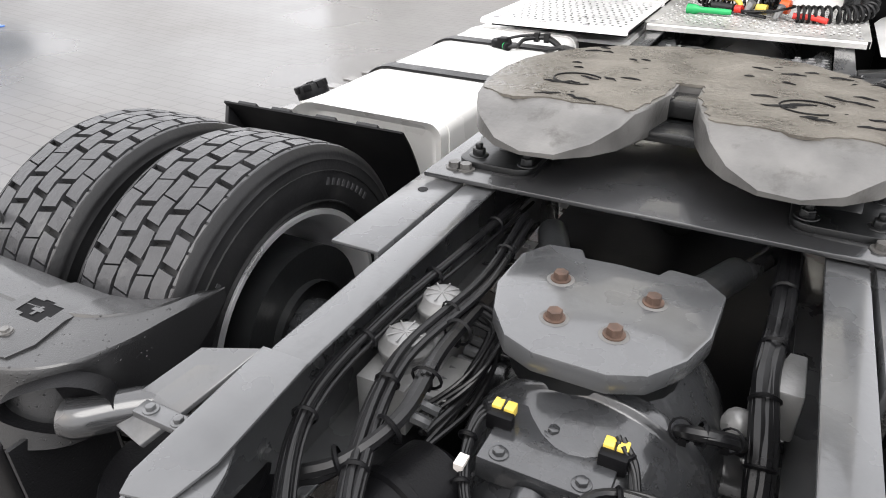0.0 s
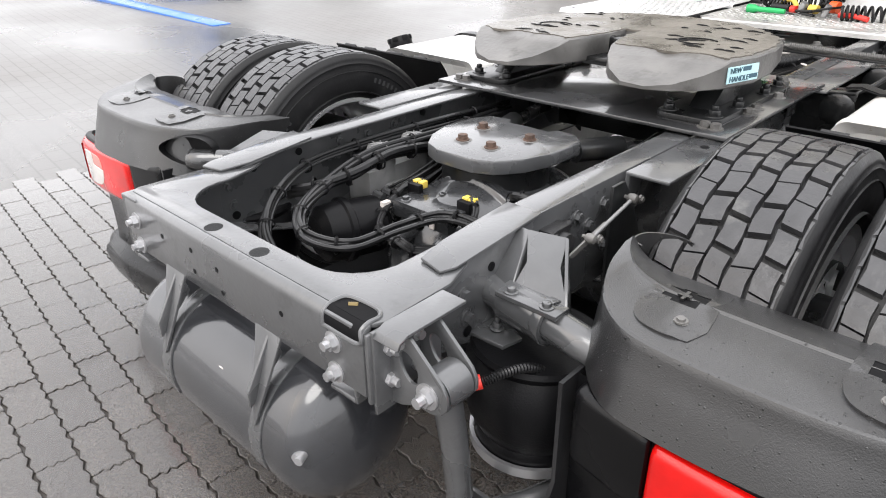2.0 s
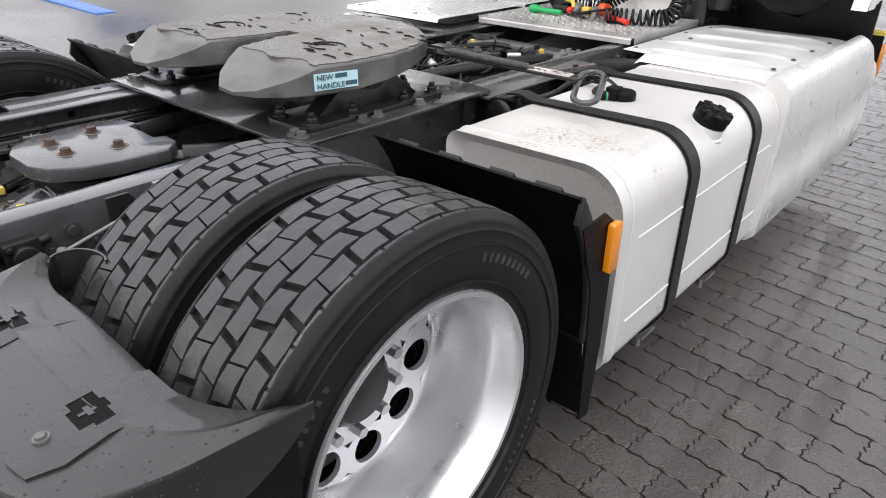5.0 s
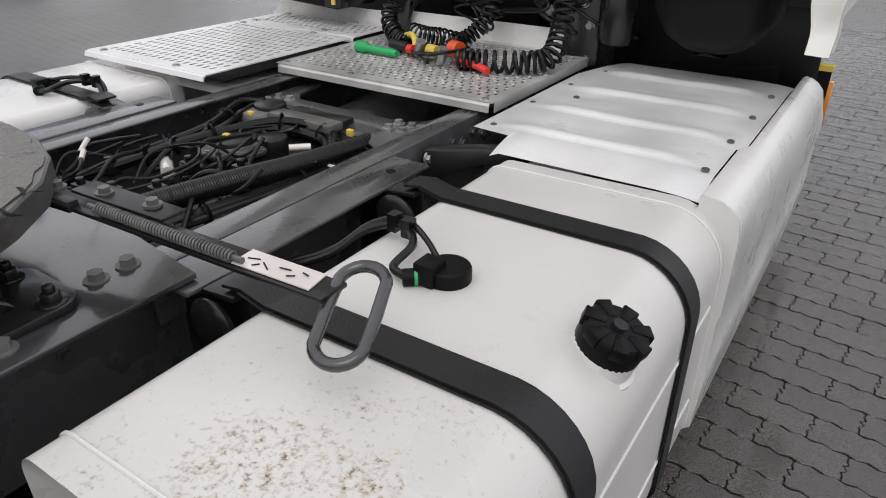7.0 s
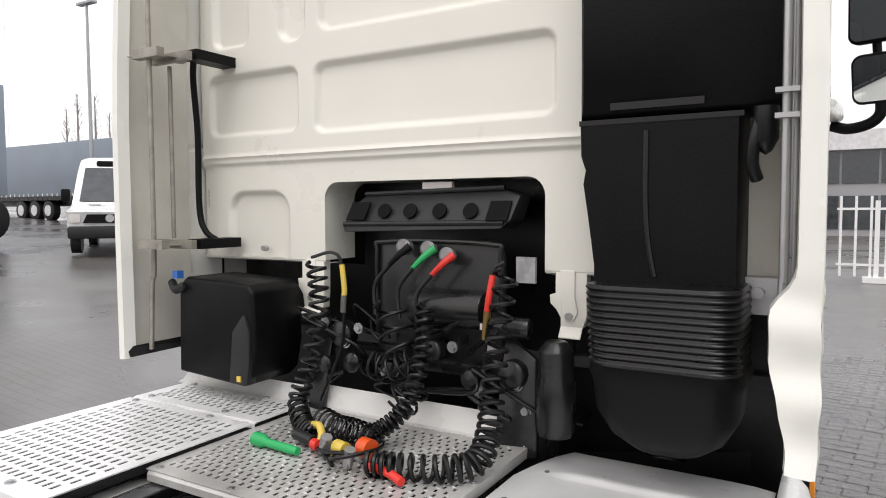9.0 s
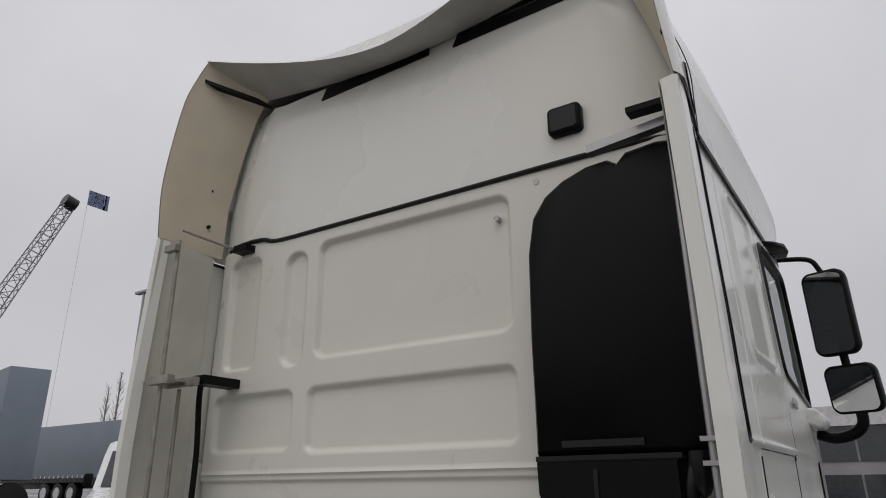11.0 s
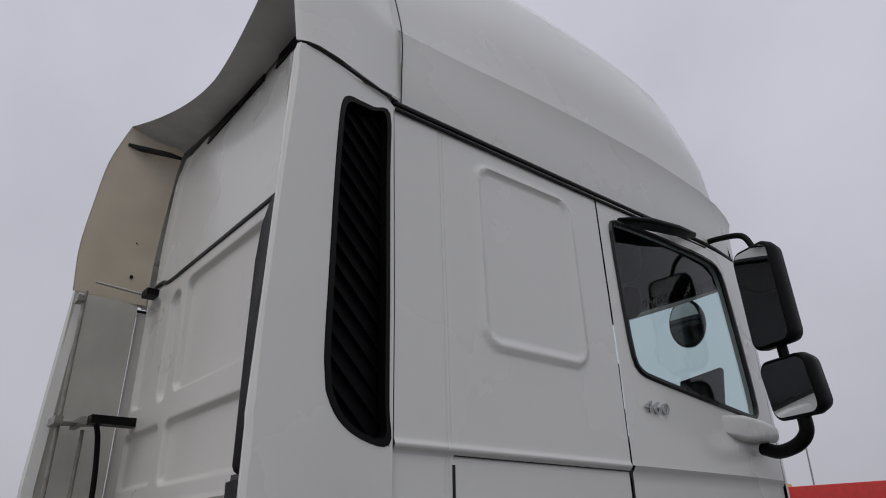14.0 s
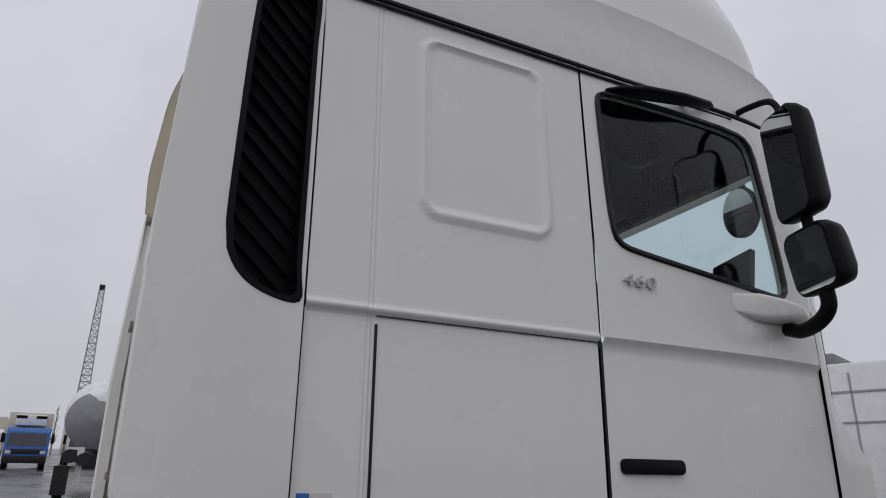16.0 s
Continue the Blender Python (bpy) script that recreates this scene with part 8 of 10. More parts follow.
# grey coupling holder with round holes
bm = B()
o = [(-0.36, 1.505), (-0.34, 1.48), (0.34, 1.50), (0.37, 1.53), (0.385, 1.62), (0.30, 1.645), (-0.30, 1.625), (-0.34, 1.58)]
loft(bm, [[(u, y - 0.10 * (1.65 - v) / 0.17 * k, v) for u, v in o] for y, k in ((3.10, 0.6), (3.02, 1.0), (3.01, 1.0))])
holder = part("hose_holder", bm, mat("grey_plastic", (0.016, 0.0165, 0.018), 0.42, bump=0.15, spec=0.35), cab, "dark grey plastic hose holder with round sockets", bevel=0.006)
# black faces at the surface stand in for the dark inside the sockets
bm = B()
for x in (-0.17, -0.05, 0.08, 0.21):
    lathe(bm, [(0.030, 0.004), (0.030, -0.002), (0.001, -0.002)], (x, 2.945, 1.565), (0, 0.92, -0.35), 20)
for x0, x1 in ((-0.335, -0.25), (0.285, 0.365)):
    slab(bm, [(x0, 2.915, 1.53), (x1, 2.92, 1.53), (x1, 2.965, 1.60), (x0, 2.96, 1.60)], 0.006, (0, -0.9, 0.4))
pieces("holder_socket", bm, M_GRILLE, holder)
bm = B()
tube(bm, [(-0.35, 2.925, 1.512), (0.35, 2.93, 1.522)], 0.010, 8, 0)
tube(bm, [(-0.30, 3.0, 1.632), (0.32, 3.0, 1.648)], 0.010, 8, 0)
pieces("holder_rib", bm, bpy.data.materials["grey_plastic"], holder)
bm = B()
box(bm, -0.03, 0.10, 3.0, 3.016, 1.645, 1.675)
part("paper_label", bm, M_LENS, holder, "pale blank label")
holder.location, holder.scale = (0.012, 0.085, 0.112), (0.95, 1, 0.94)
# valve panel and bay fittings
bm = B()
prism(bm, rrect(-0.18, 0.345, 1.05, 1.48, 0.06, 4), XZ, 3.02, 3.04)
bay = part("valve_panel", bm, M_FRAME_DK, cab, "black valve panel with air fittings in the opening", bevel=0.004)
bm = B()
tube(bm, [(-0.17, 3.015, 1.10), (-0.17, 3.012, 1.42), (-0.13, 3.012, 1.47), (0.295, 3.012, 1.47), (0.335, 3.012, 1.42), (0.335, 3.015, 1.10)], 0.008, 8)
part("panel_rim", bm, M_FRAME_DK, bay)
bm = B()
box(bm, -0.35, 0.45, 3.05, 3.12, 1.00, 1.05)
cyl(bm, (0.02, 2.98, 1.25), (0.30, 2.98, 1.25), 0.065, seg=28)
cyl(bm, (0.315, 2.95, 1.205), (0.46, 2.97, 1.205), 0.035, seg=16)
lathe(bm, [(0.001, 0.90), (0.052, 0.90), (0.060, 0.92), (0.060, 1.06), (0.054, 1.08), (0.054, 1.16), (0.03, 1.19), (0.001, 1.19)], (0.575, 2.90, 0), (0, 0, 1), 24)
for x, z, r in ((-0.30, 1.12, 0.05), (-0.25, 1.02, 0.04), (0.40, 1.05, 0.05), (-0.38, 1.0, 0.035), (0.10, 1.10, 0.04), (-0.05, 1.02, 0.05), (0.25, 1.02, 0.035)):
    lathe(bm, [(0.001, 0), (r, 0), (r, 0.05), (r * 0.7, 0.06), (0.001, 0.065)], (x, 3.0, z), (0, -1, 0), 18)
pieces("valve_body", bm, M_FRAME_DK, bay, bevel=0.004)
bm = B()
random.seed(5)
for k in range(13):
    bm = B()
    x = random.uniform(-0.42, 0.44)
    z = random.uniform(0.95, 1.2)
    tube(bm, [(x, 2.98, z), (x + random.uniform(-0.1, 0.1), 2.93, z + random.uniform(-0.06, 0.06)), (x + random.uniform(-0.22, 0.22), 2.95, z + random.uniform(-0.12, 0.1)), (x + random.uniform(-0.3, 0.3), 3.05, z - random.uniform(0, 0.2))], random.uniform(0.004, 0.008), 7, 5)
    part("bay_hose", bm, M_HOSE, bay)
bm = B()
for x, z in ((-0.28, 1.09), (-0.22, 1.15), (0.42, 1.02), (0.45, 0.94), (0.43, 0.90), (-0.38, 1.16), (0.18, 1.12), (0.33, 1.13), (0.28, 0.98), (-0.1, 1.0)):
    bolt(bm, (x, 2.96, z), (0, -1, 0), 0.014, 0.014)
pieces("bay_bolt", bm, M_STEEL, bay)
bm = B()
box(bm, 0.388, 0.455, 3.02, 3.035, 1.345, 1.43)
part("document_pouch", bm, mat("pouch_grey", (0.30, 0.30, 0.31), 0.3, var=0.2, scale=20), bay, "pale translucent pouch")
bm = B()
box(bm, 0.30, 0.37, 2.93, 2.95, 1.195, 1.215)
part("white_clip", bm, M_LENS, bay)
# frame brackets at each side of the bay
bm = B()
for s in (-1, 1):
    slab(bm, [(s * 0.36, 2.90, 0.80), (s * 0.50, 2.93, 0.80), (s * 0.47, 3.0, 1.10), (s * 0.36, 3.0, 1.18)], 0.03, (0, -1, 0.2))
pieces("cab_mount", bm, M_FRAME_DK, truck, "black cab mounting brackets", bevel=0.006)

# couplings on the panel
for x, z, m_, nm in ((0.0, 1.44, M_PLASTIC_MATT, "black"), (0.10, 1.435, M_GREEN, "green"), (0.175, 1.415, M_REDCAP, "red")):
    bm = B()
    lathe(bm, [(0.001, -0.02), (0.026, -0.02), (0.028, 0.012), (0.018, 0.02), (0.001, 0.02)], (x - 0.02, 2.97, z + 0.015), (0.1, -1, 0.2), 18)
    sock = part("coupling_socket", bm, M_CAST, cab, "round metal coupling socket")
    bm = B()
    tube(bm, [(x + 0.02, 2.945, z + 0.02), (x - 0.01, 2.92, z - 0.01), (x - 0.05, 2.91, z - 0.05)], lambda f: 0.015 - 0.007 * f, 10, 4)
    part("coupling_plug", bm, m_, sock, nm + " coupling plug")
    bm = B()
    tube(bm, [(x - 0.045, 2.91, z - 0.045), (x - 0.10, 2.90, z - 0.12), (x - 0.09, 2.89, z - 0.22)], 0.008, 8)
    part("coupling_lead", bm, M_HOSE, sock)


def hose_set(name, label, runs, material=None):
    """A coiled hose from its runs of (points, coil radius, wire, turns)."""
    first = None
    for pts, R, r, n in runs:
        bm = B()
        if n:
            coil(bm, pts, R, r, n)
        else:
            tube(bm, pts, r, 8)
        if first is None:
            first = part(name, bm, material or M_HOSE, truck, label)
        else:
            part("hose_run", bm, material or M_HOSE, first)
    return first


hose_a = hose_set("coiled_hose", "black coiled air hose hanging over the deck", [
    ([(-0.30, 2.82, 1.40), (-0.27, 2.80, 1.25), (-0.28, 2.76, 1.05), (-0.30, 2.72, 0.93), (-0.22, 2.66, 0.872), (-0.14, 2.62, 0.862)], 0.031, 0.0072, 21)])
hose_b = hose_set("coiled_hose", "black coiled air hose hanging over the deck", [
    ([(0.43, 2.86, 1.40), (0.42, 2.82, 1.2), (0.43, 2.76, 1.05), (0.45, 2.70, 0.95), (0.45, 2.62, 0.885), (0.38, 2.56, 0.872), (0.26, 2.52, 0.868), (0.17, 2.50, 0.868)], 0.034, 0.0072, 27)])
hose_c = hose_set("coiled_cable", "black coiled electric cable", [
    ([(0.12, 2.88, 1.27), (0.14, 2.83, 1.12), (0.13, 2.76, 0.97), (0.08, 2.70, 0.90), (0.02, 2.66, 0.872)], 0.025, 0.0068, 22)])
hose_d = hose_set("slack_coil", "slack black cable coils", [
    ([(-0.05, 2.93, 1.26), (0.0, 2.90, 1.12), (0.06, 2.88, 0.98), (0.02, 2.86, 0.93)], 0.062, 0.0055, 8),
    ([(-0.12, 2.90, 1.05), (-0.02, 2.88, 1.04), (0.08, 2.88, 1.08)], 0.05, 0.0055, 5),
    ([(-0.20, 2.72, 0.88), (-0.08, 2.66, 0.885), (0.0, 2.64, 0.89), (0.10, 2.62, 0.885)], 0.040, 0.0045, 11)])
hose_e = hose_set("loose_lead", "thin black leads tangled on the deck", [
    ([(-0.30, 2.80, 1.42), (-0.21, 2.80, 1.44), (-0.165, 2.80, 1.40), (-0.158, 2.80, 1.25), (-0.17, 2.80, 1.12), (-0.25, 2.78, 0.92)], 0, 0.006, 0),
    ([(0.42, 2.86, 1.425), (0.39, 2.84, 1.39), (0.38, 2.83, 1.24), (0.36, 2.84, 1.1)], 0, 0.006, 0),
    ([(-0.15, 2.60, 0.85), (0.0, 2.52, 0.86), (0.1, 2.6, 0.87), (0.0, 2.68, 0.86), (-0.1, 2.6, 0.85), (0.05, 2.48, 0.845)], 0, 0.007, 0),
    ([(0.0, 2.55, 0.85), (0.08, 2.45, 0.88), (0.16, 2.55, 0.89), (0.1, 2.66, 0.87), (0.02, 2.6, 0.86)], 0, 0.006, 0)])
for nm, pts, r, m_, parent_h, lab in (
        ("yellow_sleeve", [(-0.165, 2.80, 1.40), (-0.155, 2.80, 1.32), (-0.156, 2.80, 1.295)], 0.0095, M_YELLOW, hose_e, "yellow hose sleeve"),
        ("red_sleeve", [(0.392, 2.84, 1.385), (0.384, 2.83, 1.32), (0.378, 2.83, 1.275)], 0.0105, M_REDCAP, hose_e, "red hose sleeve"),
        ("brass_end", [(-0.158, 2.80, 1.295), (-0.162, 2.80, 1.235)], 0.010, M_WORN, hose_e, ""),
        ("brass_end", [(0.378, 2.83, 1.275), (0.366, 2.84, 1.185)], 0.012, mat("brass", (0.30, 0.19, 0.06), 0.4, metal=0.8), hose_e, ""),
        ("green_coupling", [(-0.30, 2.52, 0.852), (-0.22, 2.51, 0.852), (-0.10, 2.50, 0.852)], lambda f: 0.023 if f < 0.35 else (0.014 if f < 0.9 else 0.012), M_GREEN, hose_e, "green suzi coupling"),
        ("red_coupling", [(0.16, 2.50, 0.858), (0.24, 2.49, 0.858), (0.30, 2.47, 0.85)], 0.013, M_REDCAP, hose_e, "red suzi coupling"),
        ("red_knob", [(-0.09, 2.56, 0.86), (-0.06, 2.55, 0.862)], 0.018, M_REDCAP, hose_e, ""),
        ("yellow_coupling", [(-0.17, 2.64, 0.885), (-0.11, 2.61, 0.90), (-0.075, 2.58, 0.88), (-0.07, 2.56, 0.86)], 0.012, M_YELLOW, hose_e, "yellow coupling"),
        ("yellow_knob", [(0.0, 2.56, 0.868), (0.045, 2.55, 0.868)], 0.022, M_YELLOW, hose_e, ""),
        ("orange_knob", [(0.10, 2.56, 0.885), (0.14, 2.55, 0.885)], 0.030, mat("orange_plastic", (0.70, 0.09, 0.015), 0.4), hose_e, "orange coupling cap"),
        ("silver_plug", [(0.09, 2.50, 0.845), (0.11, 2.49, 0.90)], 0.016, M_STEEL, hose_e, ""),
        ("silver_plug", [(-0.04, 2.55, 0.85), (-0.02, 2.54, 0.90)], 0.018, M_STEEL, hose_e, ""),
        ("grey_plug", [(-0.20, 2.60, 0.862), (-0.10, 2.57, 0.862)], 0.018, M_PLASTIC, hose_e, "")):
    bm = B()
    tube(bm, pts, r, 12, 4)
    part(nm, bm, m_, parent_h, lab)

# ---- cables and valves between the rails ----
random.seed(11)


def harness(name, label, path, n, spread, r0, r1, mat_, ties=True, parent_=None):
    """A bundle: the first cable carries the others and the ties as parts."""
    ob = None
    for k in range(n):
        bm = B()
        off = V(random.uniform(-1, 1), random.uniform(-1, 1), random.uniform(-0.6, 0.6)) * spread
        pts = [Vector(p) + off * (0.7 + 0.6 * random.random()) for p in path]
        r = r1 if k == 0 else random.uniform(r0, r1)
        tube(bm, pts, ribbed(r, 150, 0.16) if r > 0.0105 and k % 3 == 1 else r, 8, 8 if r < 0.0105 or k % 3 != 1 else 36)
        if ob is None:
            ob = part(name, bm, mat_, parent_ or truck, label)
        else:
            part("cable", bm, mat_, ob)
    if ties:
        c = spline(path, 7)
        for i in range(4, len(c) - 3, 6):
            bm = B()
            d = (c[i + 1] - c[i]).normalized()
            lathe(bm, [(spread * 0.9 + r1 * 0.8, -0.004), (spread * 1.0 + r1, 0), (spread * 0.9 + r1 * 0.8, 0.004)], c[i], d, 12)
            _, u, v = frame_of(d)
            box(bm, -0.006, 0.006, -0.006, 0.006, 0, 0.014, Matrix.Translation(c[i] + v * (spread * 0.9 + r1)))
            part("cable_tie", bm, M_PLASTIC_MATT, ob)
    return ob


harness("main_harness", "loop of thick black cables along the rail", [(-0.30, 0.42, 0.735), (-0.32, 0.11, 0.74), (-0.345, -0.17, 0.735), (-0.335, -0.41, 0.73), (-0.255, -0.58, 0.71), (-0.165, -0.68, 0.67), (-0.08, -0.70, 0.60)], 9, 0.015, 0.0038, 0.0068, M_HOSE)
harness("loop_harness", "loop of black cables over the axle", [(-0.26, 0.30, 0.735), (-0.235, 0.01, 0.74), (-0.265, -0.25, 0.73), (-0.225, -0.45, 0.705), (-0.15, -0.59, 0.69), (-0.045, -0.65, 0.68), (0.05, -0.60, 0.67), (0.065, -0.46, 0.67), (0.10, -0.345, 0.67), (0.20, -0.31, 0.655), (0.27, -0.30, 0.60)], 10, 0.015, 0.0038, 0.0075, M_HOSE)
harness("conduit", "ribbed black conduit", [(-0.22, -0.05, 0.715), (-0.21, -0.22, 0.735), (-0.20, -0.36, 0.72), (-0.24, -0.46, 0.70), (-0.30, -0.50, 0.68)], 2, 0.016, 0.010, 0.012, M_HOSE)
harness("right_harness", "black cables at the other rail", [(0.29, 0.40, 0.74), (0.29, 0.15, 0.72), (0.285, 0.0, 0.70), (0.30, -0.12, 0.64), (0.31, -0.2, 0.56)], 4, 0.014, 0.008, 0.013, M_HOSE)
harness("right_loop", "black cables looping to the axle", [(0.17, -0.14, 0.66), (0.19, -0.18, 0.70), (0.24, -0.16, 0.69), (0.27, -0.08, 0.62), (0.28, 0.05, 0.55)], 3, 0.010, 0.008, 0.011, M_HOSE)
harness("sensor_lead", "thin sensor leads on the axle", [(-0.085, -0.235, 0.685), (-0.12, -0.27, 0.67), (-0.11, -0.35, 0.64), (-0.06, -0.42, 0.62), (0.04, -0.45, 0.62), (0.10, -0.44, 0.61), (0.15, -0.36, 0.62), (0.13, -0.27, 0.66), (0.098, -0.24, 0.69)], 5, 0.011, 0.0035, 0.006, M_HOSE)
harness("valve_lead", "thin black leads from the valves", [(-0.275, 0.14, 0.70), (-0.20, 0.10, 0.725), (-0.16, -0.02, 0.70), (-0.17, -0.16, 0.66), (-0.23, -0.24, 0.61)], 5, 0.018, 0.003, 0.005, M_HOSE, False)
harness("side_cable", "black cables by the valves", [(-0.30, -0.02, 0.70), (-0.20, -0.02, 0.66), (-0.19, -0.15, 0.62), (-0.22, -0.28, 0.60)], 7, 0.024, 0.004, 0.007, M_HOSE, False)
for x, y in ((-0.085, -0.242), (0.098, -0.245)):
    bm = B()
    for dx in (-0.018, 0.003):
        box(bm, x + dx, x + dx + 0.017, y - 0.01, y + 0.012, 0.672, 0.692)
    part("yellow_connector", bm, M_YELLOW, truck, "yellow cable connector", bevel=0.002)
    bm = B()
    box(bm, x - 0.02, x + 0.024, y - 0.028, y - 0.01, 0.655, 0.688)
    part("connector_body", bm, M_PLASTIC_MATT, truck, bevel=0.003)
bm = B()
box(bm, -0.118, -0.102, -0.36, -0.335, 0.635, 0.655)
box(bm, 0.05, 0.066, -0.345, -0.325, 0.625, 0.645)
pieces("white_tag", bm, M_LENS, truck)
# valve block with two domed caps
bm = B()
box(bm, -0.345, -0.25, -0.28, 0.0, 0.58, 0.68)
box(bm, -0.30, -0.20, -0.22, -0.10, 0.56, 0.63)
for y in (-0.20, -0.06):
    lathe(bm, [(0.045, 0.64), (0.045, 0.70), (0.05, 0.705), (0.05, 0.715), (0.042, 0.722), (0.036, 0.735), (0.02, 0.739), (0.001, 0.74)], (-0.29, y, 0), (0, 0, 1), 26)
    for a in range(0, 180, 45):
        box(bm, -0.034, 0.034, -0.0016, 0.0016, 0, 0.003, pose(-0.29, y, 0.7385, 0, 0, a))
valve = part("relay_valve", bm, M_CAST, truck, "grey cast air valve with domed caps", bevel=0.002)
bm = B()
for k in range(8):
    a = k * 0.8
    cyl(bm, (-0.24, -0.27 + 0.035 * k, 0.62), (-0.205, -0.27 + 0.035 * k, 0.615), 0.012, seg=8)
pieces("valve_port", bm, M_FRAME, valve)
# valve on the right rail
bm = B()
box(bm, 0.27, 0.345, -0.02, 0.10, 0.60, 0.70)
lathe(bm, [(0.001, 0), (0.026, 0.0), (0.03, 0.02), (0.02, 0.04), (0.001, 0.045)], (0.27, -0.03, 0.62), (-0.5, -0.6, 0.3), 14)
part("levelling_valve", bm, M_CAST, truck, "small grey levelling valve", bevel=0.005)

# forward bay between the rails
bm = B()
tube(bm, [(0.05, 1.05, 0.74), (0.10, 1.25, 0.76), (0.17, 1.45, 0.77), (0.22, 1.65, 0.765), (0.23, 1.85, 0.75), (0.18, 2.0, 0.72)], ribbed(0.029, 170, 0.045), 16, 110)
part("front_trunk", bm, M_HOSE, truck, "thick corrugated black cable trunk")
harness("front_harness", "black cables in the frame", [(-0.30, 1.15, 0.72), (-0.22, 1.4, 0.74), (-0.15, 1.6, 0.77), (-0.05, 1.82, 0.78), (0.10, 1.88, 0.76), (0.20, 1.80, 0.75)], 4, 0.02, 0.008, 0.013, M_HOSE)
harness("front_cable", "black cables in the frame", [(0.15, 1.2, 0.72), (0.22, 1.5, 0.73), (0.26, 1.8, 0.73), (0.26, 2.0, 0.70)], 5, 0.022, 0.007, 0.012, M_HOSE)
harness("front_lead", "black leads in the frame", [(-0.33, 1.5, 0.70), (-0.2, 1.7, 0.76), (-0.24, 1.9, 0.78), (-0.1, 1.98, 0.74), (0.05, 1.9, 0.76)], 5, 0.025, 0.006, 0.010, M_HOSE)
bm = B()
for x, y, z in ((-0.16, 1.84, 0.785), (-0.06, 1.66, 0.785), (0.20, 1.88, 0.785), (-0.2, 1.55, 0.75)):
    box(bm, x - 0.010, x + 0.010, y - 0.008, y + 0.008, z - 0.012, z + 0.008)
pieces("yellow_plug", bm, M_YELLOW, truck, "yellow connectors in the frame", bevel=0.003)
bm = B()
cyl(bm, (-0.12, 1.50, 0.745), (-0.06, 1.46, 0.742), 0.018, seg=12)
cyl(bm, (0.16, 1.68, 0.79), (0.20, 1.72, 0.79), 0.009, seg=10)
pieces("white_sleeve", bm, M_LENS, truck)
bm = B()
box(bm, -0.10, 0.12, 1.92, 1.99, 0.765, 0.785)
part("frame_bracket", bm, M_FRAME_DK, truck, bevel=0.003)
bm = B()
lathe(bm, [(0.001, 0.70), (0.09, 0.70), (0.10, 0.69), (0.10, 0.60)], (0.22, 1.48, 0.0), (0, 0, 1), 24)
part("white_reservoir", bm, M_LENS, truck, "white plastic reservoir top")

# casting, clips and thin cables on top of the gearbox
bm = B()
lathe(bm, [(0.105, 0.735), (0.112, 0.742), (0.112, 0.752), (0.095, 0.758), (0.092, 0.768), (0.001, 0.772)], (-0.07, 1.70, 0), (0, 0, 1), 28)
lathe(bm, [(0.055, 0.74), (0.058, 0.765), (0.050, 0.785), (0.001, 0.788)], (-0.17, 1.88, 0), (0, 0, 1), 22)
box(bm, -0.12, 0.13, 1.87, 1.93, 0.765, 0.79, pose(0, 0, 0, 0, 0, 0))
castings = pieces("gearbox_cover", bm, M_WORN, truck, bevel=0.004)
bm = B()
for k in range(8):
    a = 2 * math.pi * k / 8
    bolt(bm, (-0.07 + 0.103 * math.cos(a), 1.70 + 0.103 * math.sin(a), 0.752), (0, 0, 1), 0.007, 0.008)
pieces("cover_screw", bm, M_STEEL, castings[0])
random.seed(31)
for k in range(20):
    x, y = random.uniform(-0.28, 0.26), random.uniform(1.20, 1.75)
    pts = [(x, y, 0.73)]
    for q in range(4):
        x += random.uniform(-0.09, 0.09)
        y += random.uniform(0.03, 0.11)
        pts.append((max(-0.31, min(0.31, x)), min(y, 1.92), random.uniform(0.742, 0.795)))
    bm = B()
    r = random.uniform(0.0035, 0.0075)
    tube(bm, pts, ribbed(r, 60, 0.2) if k % 4 == 0 else r, 7, 14 if k % 4 == 0 else 6)
    lead = part("engine_lead", bm, M_HOSE, truck)
    if k % 7 == 0:
        c = spline(pts, 6)[10]
        bm = B()
        tube(bm, [c, c + (Vector(pts[2]) - Vector(pts[1])).normalized() * 0.045], r + 0.002, 8, 0)
        part("cable_tag", bm, M_LENS, lead)
for x, y, z in ((-0.05, 1.30, 0.745), (0.04, 1.36, 0.75), (-0.15, 1.28, 0.74), (-0.22, 1.40, 0.74), (0.12, 1.55, 0.76), (-0.02, 1.50, 0.755)):
    bm = B()
    box(bm, x - 0.022, x + 0.018, y - 0.016, y + 0.02, z - 0.02, z + 0.016)
    cyl(bm, (x, y, z + 0.01), (x, y, z + 0.032), 0.011, seg=10)
    part("plug_housing", bm, M_FRAME_DK, truck, bevel=0.004)

# ---- the yard round the truck ----
def gz(x, y=0):
    """Height of the yard: level by the truck, raised to the left to fit the camera's view."""
    return 0.038 * max(0, -x - 5)


M_CURTAIN = mat("grey_curtain", (0.20, 0.235, 0.28), 0.55, var=0.1, scale=0.8, bump=0.1, fine=12)
M_FAR_WHITE = mat("vehicle_white", (0.75, 0.75, 0.75), 0.3, var=0.03, coat=0.4)
M_DARKGLASS = mat("dark_glass", (0.03, 0.035, 0.04), 0.08, var=0.2, bump=0.0, coat=0.5)
M_BEIGE = mat("beige_box", (0.55, 0.51, 0.42), 0.5, var=0.06)
M_TWIG = mat("bare_twigs", (0.24, 0.22, 0.20), 0.8, var=0.3)
M_GALV = mat("galvanised_post", (0.35, 0.36, 0.37), 0.45, metal=0.4, var=0.1)

